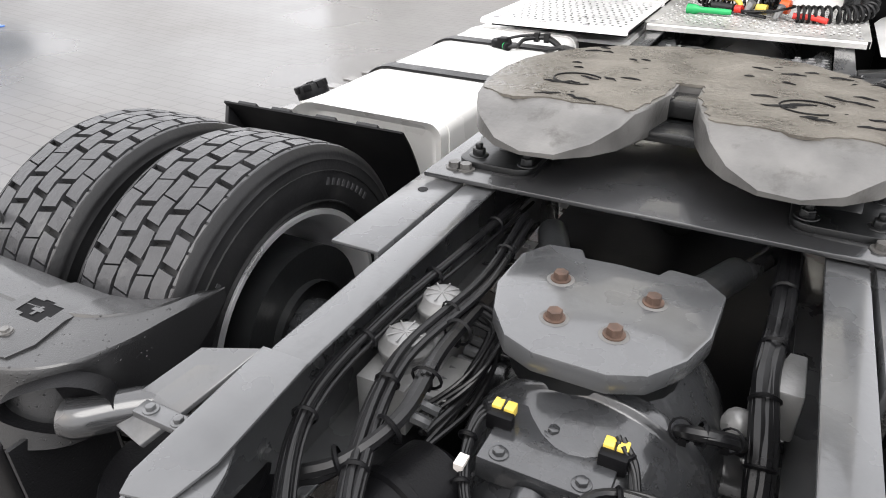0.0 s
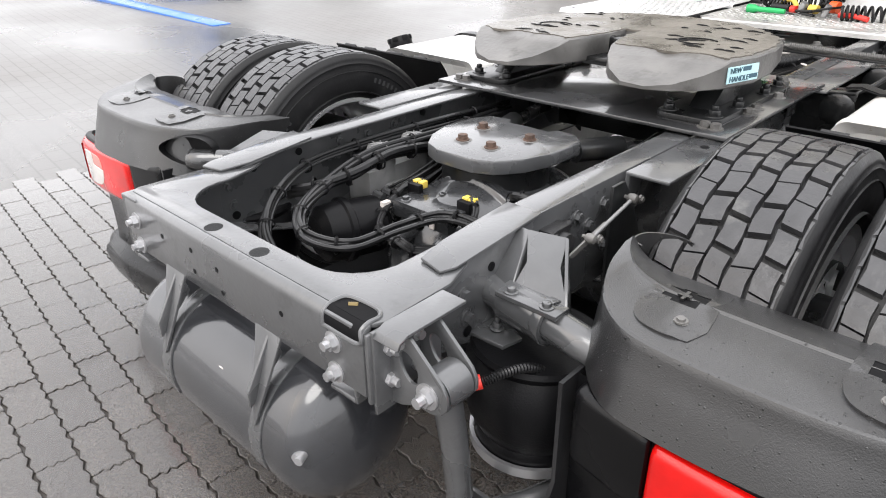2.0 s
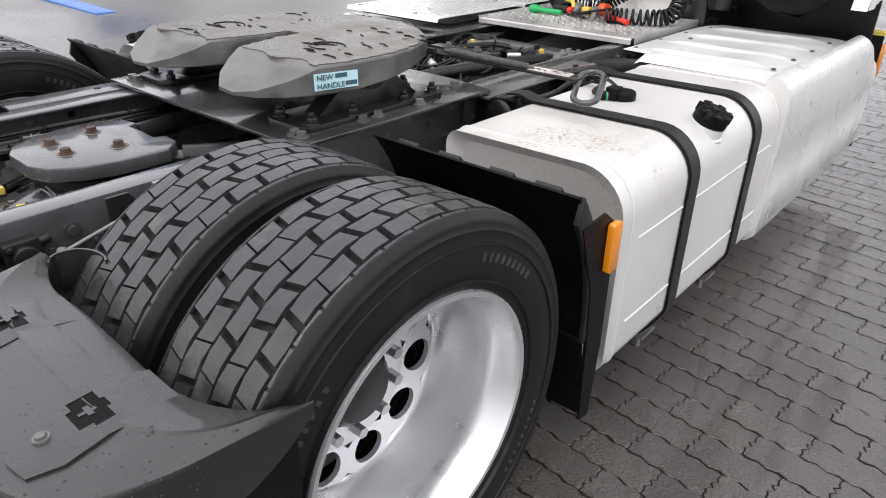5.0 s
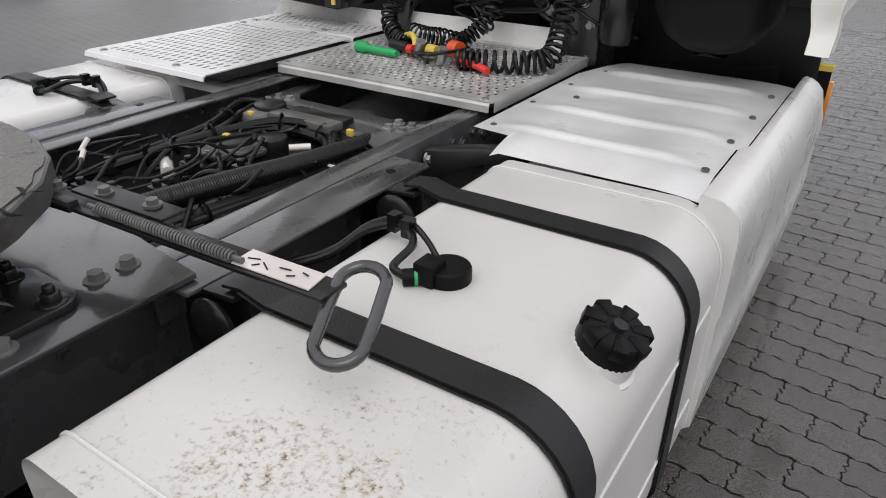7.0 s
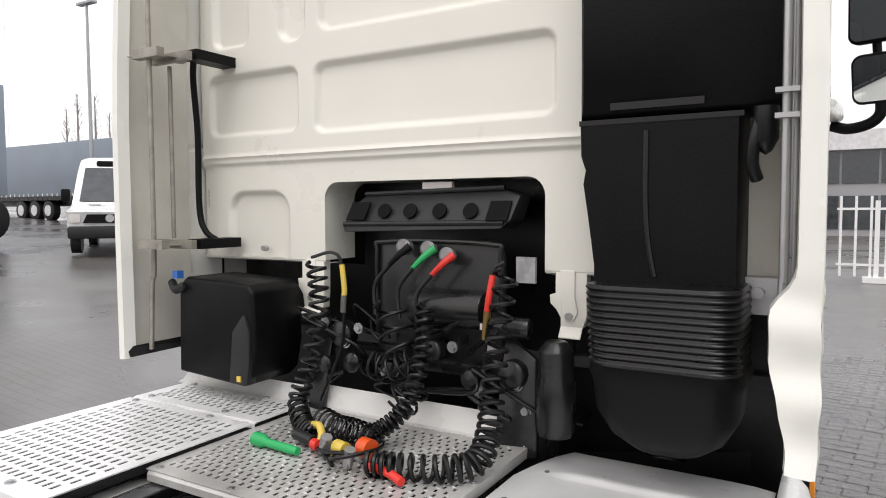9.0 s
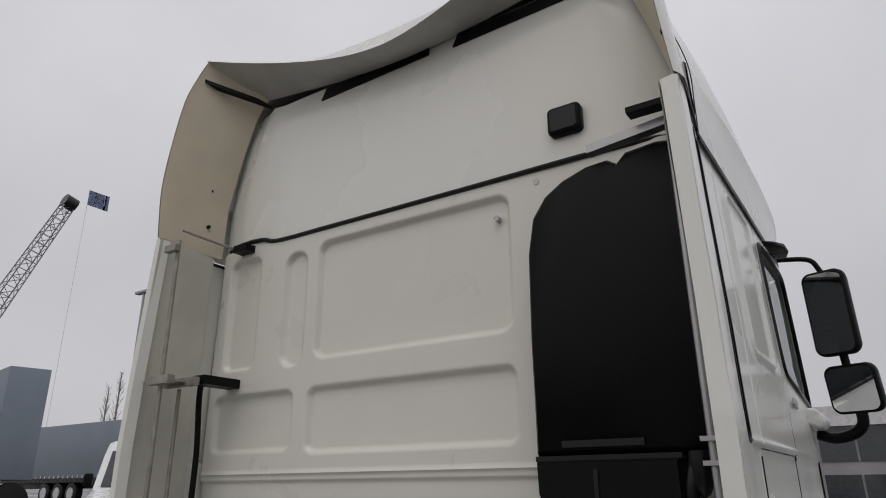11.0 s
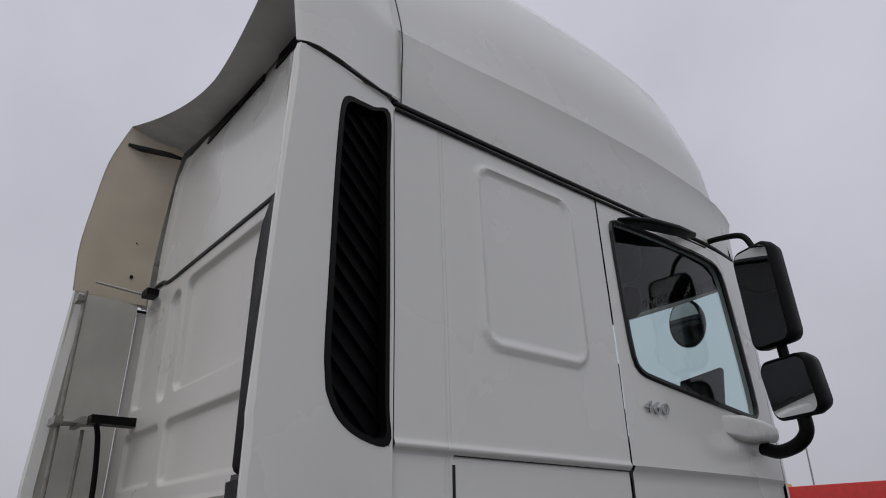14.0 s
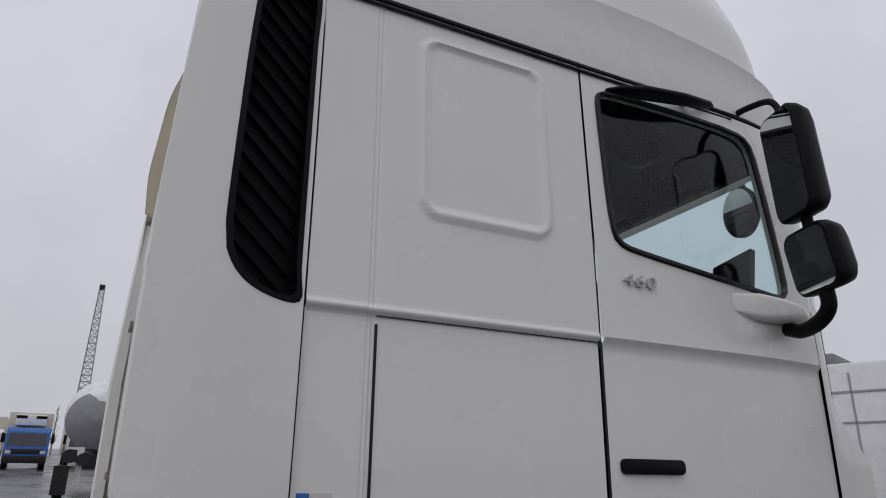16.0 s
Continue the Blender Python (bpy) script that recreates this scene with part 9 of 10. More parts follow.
# curtain-sided trailer
tr = thing("curtain_trailer", "grey-blue curtain-sided trailer parked across the yard", "trailer")
tx0, tx1, ty0, ty1 = -42.0, -26.5, 21.0, 23.5
g0 = gz(-34)
bm = B()
box(bm, tx0, tx1, ty0, ty1, g0 + 1.25, g0 + 4.0)
part("curtain_body", bm, M_CURTAIN, tr, bevel=0.05)
bm = B()
for i in range(34):
    x = tx0 + 0.2 + i * 0.45
    box(bm, x, x + 0.05, ty0 - 0.02, ty0, g0 + 1.1, g0 + 1.4)
part("curtain_strap", bm, M_FAR_WHITE, tr)
bm = B()
box(bm, tx0, tx1, ty0 - 0.02, ty1, g0 + 1.05, g0 + 1.25)
box(bm, tx0 + 1, tx1 - 1, ty0 + 0.5, ty1 - 0.5, g0 + 0.75, g0 + 1.05)
part("trailer_chassis", bm, M_FRAME_DK, tr)
for x in (-37.2, -35.9, -34.6):
    bm = B()
    cyl(bm, (x, ty0 + 0.02, g0 + 0.52), (x, ty0 + 0.4, g0 + 0.52), 0.52, seg=28)
    w = part("trailer_wheel", bm, M_RUBBER, tr, bevel=0.03)
    bm = B()
    cyl(bm, (x, ty0 - 0.01, g0 + 0.52), (x, ty0 + 0.05, g0 + 0.52), 0.29, seg=24)
    part("trailer_rim", bm, M_RIM, w)
bm = B()
box(bm, tx1 - 2.8, tx1 - 2.6, ty0 + 0.3, ty1 - 0.3, g0 - 0.02, g0 + 0.9)
part("landing_leg", bm, M_FRAME_DK, tr)

# white panel van
van = thing("panel_van", "white high-roof panel van facing the truck", "van")
vg = gz(-17.6)
VM = Matrix.Translation((-14.9, 11.6, vg)) @ Matrix.Rotation(radians(-128), 4, "Z")


def van_part(name, bm, m_, label="", parent_=None, **kw):
    bmesh.ops.transform(bm, matrix=VM, verts=bm.verts)
    return part(name, bm, m_, parent_ or van, label, **kw)


# local: forward +y, width x
bm = B()
prof = [(0.0, 0.45), (0.02, 0.95), (0.10, 1.08), (-0.75, 1.28), (-0.95, 1.34), (-1.75, 2.30), (-2.1, 2.55), (-3.0, 2.66), (-5.6, 2.66), (-5.8, 2.5), (-5.85, 0.45)]
rings = []
for x, k in ((-0.98, 0.94), (-0.95, 0.985), (-0.8, 1.0), (0, 1.01), (0.8, 1.0), (0.95, 0.985), (0.98, 0.94)):
    rings.append([(x * (1 - 0.12 * max(0, (z - 1.3) / 1.4)), y * (1 if y < -5 else k), 0.45 + (z - 0.45) * (k if z > 1.2 else 1)) for y, z in prof])
loft(bm, rings)
van_part("van_body", bm, M_FAR_WHITE, smooth=50)
bm = B()
slab(bm, [(-0.80, -0.93, 1.375), (0.80, -0.93, 1.375), (0.72, -1.72, 2.30), (-0.72, -1.72, 2.30)], 0.02, (0, 0.7, 0.6))
van_part("windscreen", bm, M_DARKGLASS)
bm = B()
box(bm, -0.98, 0.98, -0.4, 0.08, 0.40, 0.72)
van_part("front_bumper", bm, M_PLASTIC, bevel=0.06)
bm = B()
prism(bm, [(-0.62, 0.80), (0.62, 0.80), (0.52, 1.02), (-0.52, 1.02)], lambda u, v, w: (u, w, v), -0.06, 0.095)
van_part("van_grille", bm, M_PLASTIC_MATT)
bm = B()
cyl(bm, (0, 0.09, 0.92), (0, 0.115, 0.92), 0.10, seg=24)
van_part("grille_badge", bm, M_STEEL)
for s in (-1, 1):
    bm = B()
    prism(bm, rrect(s * 0.8 - 0.13, s * 0.8 + 0.13, 0.80, 1.08, 0.06), lambda u, v, w: (u, w, v), -0.3, 0.07)
    van_part("headlamp", bm, M_LENS, bevel=0.02)
    bm = B()
    cyl(bm, (s * 0.98, -0.75, 0.34), (s * 0.74, -0.75, 0.34), 0.34, seg=24)
    van_part("van_wheel", bm, M_RUBBER)
    bm = B()
    cyl(bm, (s * 0.98, -4.6, 0.34), (s * 0.74, -4.6, 0.34), 0.34, seg=24)
    van_part("van_wheel", bm, M_RUBBER)
    bm = B()
    prism(bm, rrect(s * 1.16 - 0.11, s * 1.16 + 0.11, 1.35, 1.70, 0.05), lambda u, v, w: (u, w, v), -1.35, -1.2)
    van_part("van_mirror", bm, M_PLASTIC_MATT, bevel=0.03)
    bm = B()
    box(bm, s * 0.40 - 0.14, s * 0.40 + 0.14, -0.66, -0.60, 1.265, 1.275)
    van_part("bonnet_vent", bm, M_PLASTIC_MATT)
bm = B()
prism(bm, rrect(-0.45, 0.45, 2.34, 2.50, 0.06), lambda u, v, w: (u, w, v), -2.05, -1.78)
van_part("roof_vent", bm, M_PLASTIC_MATT, bevel=0.02)
bm = B()
slab(bm, [(0.45, -0.99, 1.40), (0.72, -0.99, 1.40), (0.69, -1.14, 1.55), (0.44, -1.14, 1.55)], 0.01, (0, 0.7, 0.6))
van_part("paper_sheet", bm, M_FAR_WHITE)


def simple_truck(name, label, m_, cab_m, box_m, roof_unit=True, rear=-8.5):
    """A rigid box truck seen from the front; local forward +y."""
    t = thing(name, label, "truck")

    def put(nm, bm, mm, lab="", **kw):
        bmesh.ops.transform(bm, matrix=m_, verts=bm.verts)
        return part(nm, bm, mm, t, lab, **kw)
    bm = B()
    prof = [(0, 0.5), (0.02, 1.3), (-0.12, 2.3), (-0.35, 2.55), (-1.7, 2.6), (-1.75, 0.9), (-1.2, 0.5)]
    loft(bm, [[(x, y * k, z) for y, z in prof] for x, k in ((-1.22, 0.96), (-1.15, 1.0), (1.15, 1.0), (1.22, 0.96))])
    put("truck_cab", bm, cab_m, bevel=0.03)
    bm = B()
    slab(bm, [(-1.08, 0.012, 1.42), (1.08, 0.012, 1.42), (1.04, -0.10, 2.22), (-1.04, -0.10, 2.22)], 0.02, (0, 1, 0.1))
    put("truck_windscreen", bm, M_DARKGLASS)
    for x0 in (-1.23, 1.19):
        bm = B()
        box(bm, x0, x0 + 0.04, -1.15, -0.35, 1.45, 2.2)
        put("truck_side_window", bm, M_DARKGLASS)
    bm = B()
    box(bm, -1.2, 1.2, -0.3, 0.06, 0.4, 0.85)
    box(bm, -0.9, 0.9, -0.2, 0.05, 0.95, 1.25)
    put("truck_bumper", bm, M_PLASTIC, bevel=0.04)
    bm = B()
    box(bm, -1.27, 1.27, rear, -1.9, 1.05, 3.6)
    put("cargo_box", bm, box_m, bevel=0.03)
    if roof_unit:
        bm = B()
        box(bm, -0.9, 0.9, -1.9, -1.35, 2.75, 3.45)
        put("cooling_unit", bm, M_FAR_WHITE, bevel=0.08)
        bm = B()
        box(bm, -0.88, -0.25, -1.36, -1.33, 3.2, 3.38)
        box(bm, 0.25, 0.88, -1.36, -1.33, 3.2, 3.38)
        put("unit_grille", bm, M_PLASTIC_MATT)
    for sx in (-1, 1):
        for y in (-1.0, max(-5.5, rear + 0.45)):
            bm = B()
            cyl(bm, (sx * 1.2, y, 0.5), (sx * 0.9, y, 0.5), 0.5, seg=24)
            put("truck_wheel", bm, M_RUBBER, bevel=0.03)
        bm = B()
        box(bm, sx * 1.28, sx * 1.46, -0.1, 0.02, 1.6, 2.2)
        put("truck_mirror", bm, M_PLASTIC_MATT, bevel=0.03)
        bm = B()
        box(bm, sx * 0.95 - 0.15, sx * 0.95 + 0.15, 0.02, 0.07, 0.95, 1.15)
        put("truck_headlamp", bm, M_LENS, bevel=0.02)
    return t


simple_truck("box_truck", "blue box truck with beige cargo box and cooling unit", Matrix.Translation((-48.5, -0.9, gz(-48.5))) @ Matrix.Rotation(radians(-86), 4, "Z"), M_BLUE, M_BEIGE)
simple_truck("box_truck", "white box truck behind the blue one", Matrix.Translation((-53.5, 2.4, gz(-53.5))) @ Matrix.Rotation(radians(-86), 4, "Z"), M_FAR_WHITE, M_BEIGE, False)
simple_truck("box_truck", "white box truck at the far end of the row", Matrix.Translation((-60.0, -4.6, gz(-60))) @ Matrix.Rotation(radians(-86), 4, "Z"), M_FAR_WHITE, M_BEIGE, False)
simple_truck("box_truck", "blue truck with tall cab across the yard", Matrix.Translation((-21.0, 8.6, gz(-21) + 0.15)) @ Matrix.Rotation(radians(170), 4, "Z") @ Matrix.Diagonal((1, 1, 1.22, 1)), M_BLUE, M_CURTAIN, False, -3.0)

# bulk tanker seen end-on
tk = thing("bulk_tanker", "white bulk tanker trailer seen from its rounded end", "trailer")
c0 = V(-23.5, 2.9, gz(-23.5))
bm = B()
prof = [(0.001, 0.0), (0.5, 0.03), (0.95, 0.25), (1.2, 0.6), (1.24, 1.0), (1.24, 5.0), (0.8, 5.4), (0.001, 5.4)]
lathe(bm, prof, c0 + V(0, 0, 2.7), (-1, 0.03, 0.0), 40)
part("tanker_barrel", bm, M_FAR_WHITE, tk)
bm = B()
lathe(bm, [(0.001, -0.10), (0.55, -0.02), (0.95, 0.22), (0.96, 0.28)], c0 + V(0.0, -0.2, 2.5), (-1, 0.03, 0.0), 32)
part("tanker_end", bm, mat("grey_cone", (0.25, 0.25, 0.26), 0.5), tk, "grey end cone")
bm = B()
box(bm, c0.x - 5.5, c0.x - 0.1, c0.y - 0.6, c0.y + 0.6, c0.z + 0.9, c0.z + 1.4)
box(bm, c0.x - 0.2, c0.x + 0.25, c0.y - 1.2, c0.y - 0.75, c0.z + 0.1, c0.z + 1.0)
cyl(bm, (c0.x + 0.1, c0.y - 0.8, c0.z + 1.3), (c0.x + 0.5, c0.y - 0.8, c0.z + 1.3), 0.22, seg=18)
cyl(bm, (c0.x + 0.1, c0.y - 0.4, c0.z + 1.2), (c0.x + 0.5, c0.y - 0.4, c0.z + 1.2), 0.2, seg=18)
part("tanker_chassis", bm, M_FRAME_DK, tk)
for y in (-1.15, 0.85):
    bm = B()
    cyl(bm, (c0.x - 0.9, c0.y + y, c0.z + 0.52), (c0.x - 0.9, c0.y + y + 0.3, c0.z + 0.52), 0.52, seg=24)
    part("tanker_wheel", bm, M_RUBBER, tk)
bm = B()
box(bm, c0.x, c0.x + 0.08, c0.y - 0.6, c0.y - 0.4, c0.z + 0.4, c0.z + 1.6)
part("tanker_ladder", bm, M_FAR_WHITE, tk)


def lattice(name, label, p0, p1, w0, w1, n, r):
    """A lattice boom of four chords with zigzag bracing."""
    ob = thing(name, label, "crane")
    p0, p1 = Vector(p0), Vector(p1)
    d, u, v = frame_of(p1 - p0)
    L = (p1 - p0).length

    def corner(k, f):
        w = w0 + (w1 - w0) * f
        a = ((1, 1), (-1, 1), (-1, -1), (1, -1))[k % 4]
        return p0 + d * L * f + (u * a[0] + v * a[1]) * w / 2
    bm = B()
    for k in range(4):
        cyl(bm, corner(k, 0), corner(k, 1), r, seg=5)
    part("boom_chord", bm, M_GALV, ob)
    bm = B()
    for i in range(n):
        for k in range(4):
            a, b = (k, k + 1) if i % 2 else (k + 1, k)
            cyl(bm, corner(a, i / n), corner(b, (i + 1) / n), r * 0.6, seg=4)
            cyl(bm, corner(k, i / n), corner(k + 1, i / n), r * 0.5, seg=4)
    part("boom_brace", bm, M_GALV, ob)
    bm = B()
    cyl(bm, p1 - u * w1 * 0.6, p1 + u * w1 * 0.6, w1 * 0.7, seg=12)
    part("boom_head", bm, M_FRAME_DK, ob)
    return ob


lattice("lattice_crane", "tall lattice crane boom far behind the yard", (-117, 0.5, 4), (-116, 0.6, 30.0), 2.0, 0.7, 26, 0.09)
lattice("lattice_crane", "leaning lattice crane boom above the trailers", (-66, 24, 6), (-58, 29.5, 26.5), 1.5, 0.9, 26, 0.06)

# lamp posts
for x, y, h in ((-29.0, 20.0, 10.2), (-27.5, 72.0, 12.0)):
    lp = thing("yard_light", "tall grey yard light on a steel post", "street lamp")
    bm = B()
    cyl(bm, (x, y, gz(x) - 0.1), (x, y, gz(x) + h), 0.10, 0.06, 10)
    part("post", bm, M_GALV, lp)
    bm = B()
    box(bm, x - 0.6, x + 0.6, y - 0.15, y + 0.15, gz(x) + h - 0.02, gz(x) + h + 0.12)
    part("lamp_head", bm, M_GALV, lp, bevel=0.03)

# flag on a pole
fl = thing("flag", "pale blue-white flag on a tall pole", "flag")
bm = B()
fp = V(-46.4, 25.2, 0)
cyl(bm, (fp.x, fp.y, gz(fp.x)), (fp.x, fp.y, 23.4), 0.016, seg=8)
part("flag_pole", bm, M_FAR_WHITE, fl)
bm = B()
rows = []
for i in range(9):
    f = i / 8
    rows.append([bm.verts.new((fp.x + 1.6 * f, fp.y + 0.9 * f + 0.15 * math.sin(5 * f), 23.2 - 0.7 * f - k * 1.2)) for k in (0, 0.5, 1)])
for a, b in zip(rows, rows[1:]):
    for k in range(2):
        bm.faces.new((a[k], b[k], b[k + 1], a[k + 1]))
bmesh.ops.solidify(bm, geom=bm.faces[:], thickness=0.02)
part("flag_cloth", bm, mat("flag_blue", (0.25, 0.30, 0.45), 0.8), fl)

# bare trees behind the trailer: trunk, limbs and fine twigs
random.seed(21)


def bare_tree(x, y, h):
    t = thing("bare_tree", "slender leafless tree beyond the trailer", "tree", "bare trees")
    g = gz(x)
    bm = B()
    cyl(bm, (x, y, g), (x, y, g + h), h * 0.018, h * 0.004, 7)
    part("trunk", bm, M_TWIG, t)
    bm = B()
    for k in range(70):
        z = g + h * random.uniform(0.12, 0.97)
        a = random.uniform(0, 6.28)
        L = h * random.uniform(0.08, 0.17) * (1.15 - (z - g) / h * 0.7)
        p = V(x, y, z)
        e = p + V(math.cos(a) * L * 0.45, math.sin(a) * L * 0.45, L)
        cyl(bm, p, e, 0.022, 0.008, 4)
        for q in range(3):
            b = a + random.uniform(-1, 1)
            s0 = p.lerp(e, random.uniform(0.3, 0.9))
            cyl(bm, s0, s0 + V(math.cos(b) * L * 0.25, math.sin(b) * L * 0.25, L * 0.45), 0.012, 0.004, 3)
    part("twigs", bm, M_TWIG, t)


for x, y, h in ((-75, 46, 10.5), (-72, 45.5, 12.0), (-68, 45, 11.5), (-65.5, 45, 9.5), (-110, 4, 7), (-112, 9, 8), (-108, -2, 6.5), (-114, 6, 9), (-111, 1, 8)):
    bare_tree(x, y, h)

# fence, office building and a car beyond the truck's nose
fence = thing("steel_fence", "white steel bar fence along the yard edge", "fence")
bm = B()
for z in (0.35, 1.55):
    box(bm, 1.2, 13.0, 17.98, 18.02, z, z + 0.05)
part("fence_rail", bm, M_FAR_WHITE, fence)
for i in range(42):
    x = 1.25 + i * 0.28
    bm = B()
    box(bm, x, x + 0.05, 17.985, 18.015, 0.12, 1.85)
    part("fence_bar", bm, M_FAR_WHITE, fence)
for i in range(5):
    x = 1.9 + i * 2.6
    bm = B()
    box(bm, x, x + 0.09, 17.95, 18.05, 0.0, 1.75)
    box(bm, x - 0.2, x + 0.3, 17.8, 18.2, 0.0, 0.12)
    part("fence_post", bm, M_FAR_WHITE, fence)

hall = thing("office_building", "low grey office building with a dark window band", "building")
bm = B()
box(bm, -3, 40, 46, 58, 0, 4.9)
part("building_wall", bm, mat("grey_cladding", (0.30, 0.30, 0.31), 0.6, var=0.1, scale=0.4), hall)
bm = B()
box(bm, -3.2, 40.2, 45.7, 58.2, 4.9, 6.0)
part("roof_fascia", bm, mat("pale_fascia", (0.62, 0.62, 0.63), 0.5), hall)
for i in range(22):
    bm = B()
    x = -2.6 + i * 1.9
    box(bm, x, x + 1.78, 45.93, 46.0, 3.0, 4.8)
    part("upper_window", bm, M_DARKGLASS, hall)
    bm = B()
    box(bm, x, x + 1.78, 45.93, 46.0, 0.4, 2.3)
    part("lower_window", bm, M_DARKGLASS, hall)
simple_car = thing("parked_car", "white car parked behind the fence", "car")
bm = B()
prof = [(0, 0.3), (0, 0.75), (0.9, 0.95), (1.7, 1.45), (3.0, 1.48), (3.8, 1.0), (4.3, 0.95), (4.35, 0.3)]
loft(bm, [[(3.4 + 1.0 * y, 20.5 + x, z * k) for y, z in prof] for x, k in ((0, 0.95), (0.2, 1), (1.5, 1), (1.7, 0.95))])
part("car_body", bm, M_FAR_WHITE, simple_car, bevel=0.04)
bm = B()
slab(bm, [(4.4, 20.49, 0.98), (7.1, 20.49, 0.98), (6.4, 20.52, 1.40), (5.1, 20.52, 1.40)], 0.02, (0, -1, 0))
part("car_window", bm, M_DARKGLASS, simple_car)
for x in (4.3, 6.9):
    bm = B()
    cyl(bm, (x, 20.47, 0.32), (x, 20.7, 0.32), 0.32, seg=20)
    part("car_wheel", bm, M_RUBBER, simple_car)

# white van beside the nose, yellow machine further off
side_van = thing("white_transporter", "tall white transporter parked ahead", "van")
bm = B()
VM2 = Matrix.Translation((-3.9, 12.6, 0)) @ Matrix.Rotation(radians(20), 4, "Z")
prism(bm, rrect(-5.0, 1.2, 0.5, 3.2, 0.12, 4), lambda u, v, w: (u, w, v), 0, 2.1)
bmesh.ops.transform(bm, matrix=VM2, verts=bm.verts)
part("transporter_body", bm, M_FAR_WHITE, side_van, bevel=0.03)
bm = B()
for z in (2.75, 2.3):
    box(bm, -4.9, 1.1, -0.012, 0.0, z, z + 0.03)
box(bm, 0.3, 0.33, -0.012, 0.0, 0.6, 3.05)
box(bm, -0.9, 0.0, -0.015, 0.0, 2.1, 2.14)
bmesh.ops.transform(bm, matrix=VM2, verts=bm.verts)
part("body_line", bm, M_GALV, side_van)
bm = B()
box(bm, -3.6, 0.1, 0.3, 1.8, 3.2, 3.42)
bmesh.ops.transform(bm, matrix=VM2, verts=bm.verts)
part("roof_pod", bm, mat("pod_grey", (0.2, 0.2, 0.21), 0.5), side_van, bevel=0.04)
for x in (-3.6, 0.4):
    bm = B()
    cyl(bm, (x, 0.0, 0.42), (x, 0.3, 0.42), 0.42, seg=20)
    cyl(bm, (x, 1.8, 0.42), (x, 2.1, 0.42), 0.42, seg=20)
    bmesh.ops.transform(bm, matrix=VM2, verts=bm.verts)
    part("transporter_wheel", bm, M_RUBBER, side_van)
mach = thing("yellow_loader", "yellow loading machine with red body beyond the yard", "loader")
bm = B()
box(bm, -14.0, -11.6, 31.5, 33.0, 0.4, 3.9)
box(bm, -13.6, -12.4, 31.6, 32.8, 3.9, 4.35)
part("loader_body", bm, mat("machine_yellow", (0.75, 0.40, 0.02), 0.4), mach, bevel=0.1)
bm = B()
box(bm, -11.5, -6.5, 31.8, 33.2, 0.5, 3.7)
part("red_body", bm, M_REDCAP, mach, bevel=0.06)
for x in (-13.4, -12.2, -9.0, -7.5):
    bm = B()
    cyl(bm, (x, 31.4, 0.55), (x, 31.9, 0.55), 0.55, seg=20)
    part("loader_wheel", bm, M_RUBBER, mach)
# blue strip added on the ground for scattered blue pieces
ramp_t = thing("blue_strip", "blue strip with red and white bands, added for blue pieces on paving", "ramp")
bm = B()
slab(bm, [(-12.5, 2.55, 0.06 + gz(-12.5)), (-6.9, 2.95, 0.08), (-6.9, 3.2, 0.08), (-12.5, 2.85, 0.06 + gz(-12.5))], 0.09)
part("ramp_beam", bm, M_BLUE, ramp_t, bevel=0.01)
bm = B()
slab(bm, [(-8.2, 2.86, 0.095), (-7.7, 2.90, 0.095), (-7.7, 3.14, 0.095), (-8.2, 3.11, 0.095)], 0.01)
part("red_band", bm, M_REDCAP, ramp_t)
bm = B()
slab(bm, [(-8.8, 2.82, 0.12), (-8.3, 2.85, 0.12), (-8.3, 3.10, 0.12), (-8.8, 3.07, 0.12)], 0.01)
part("white_band", bm, M_LENS, ramp_t)

# ---- ground sheet and pavers ----
bm = B()
xs = [-600, -200, -100, -60, -40, -25, -15, -10, -7, -5, -4, -3, 3, 4, 8, 20, 60, 200, 600]
ys = [-600, -200, -60, -25, -12, -6, -3, 0, 3, 6.5, 9, 14, 20, 30, 50, 90, 200, 600]
vv = [[bm.verts.new((x, y, gz(max(x, -220)) - 0.007)) for y in ys] for x in xs]
for a, b in zip(vv, vv[1:]):
    for j in range(len(ys) - 1):
        bm.faces.new((a[j], b[j], b[j + 1], a[j + 1]))
nt = M_YARD.node_tree
brick = nt.nodes.new("ShaderNodeTexBrick")
brick.inputs["Scale"].default_value = 1.0
brick.inputs["Brick Width"].default_value = 0.23
brick.inputs["Row Height"].default_value = 0.113
brick.inputs["Mortar Size"].default_value = 0.007
brick.inputs["Mortar Smooth"].default_value = 0.3
brick.inputs["Color1"].default_value = (1, 1, 1, 1)
brick.inputs["Color2"].default_value = (0.9, 0.9, 0.9, 1)
brick.inputs["Mortar"].default_value = (0.50, 0.485, 0.465, 1)
tcn = nt.nodes.new("ShaderNodeTexCoord")
mpn = nt.nodes.new("ShaderNodeMapping")
mpn.inputs["Rotation"].default_value = (0, 0, radians(5.8))
nt.links.new(tcn.outputs["Object"], mpn.inputs["Vector"])
nt.links.new(mpn.outputs["Vector"], brick.inputs["Vector"])
mul = nt.nodes.new("ShaderNodeMixRGB")
mul.blend_type = "MULTIPLY"
mul.inputs["Fac"].default_value = 1.0
bs = nt.nodes["Principled BSDF"]
old = bs.inputs["Base Color"].links[0].from_socket
nt.links.new(old, mul.inputs["Color1"])
nt.links.new(brick.outputs["Color"], mul.inputs["Color2"])
nt.links.new(mul.outputs["Color"], bs.inputs["Base Color"])
ground = part("ground", bm, M_YARD, None, "wet block-paved truck yard", kind="structure")
tagged(ground, category="ground")
bm = B()
ja = [bm.verts.new((x, -3.12, gz(x) - 0.0055)) for x in (-3.12, -2.4, 3.82)]
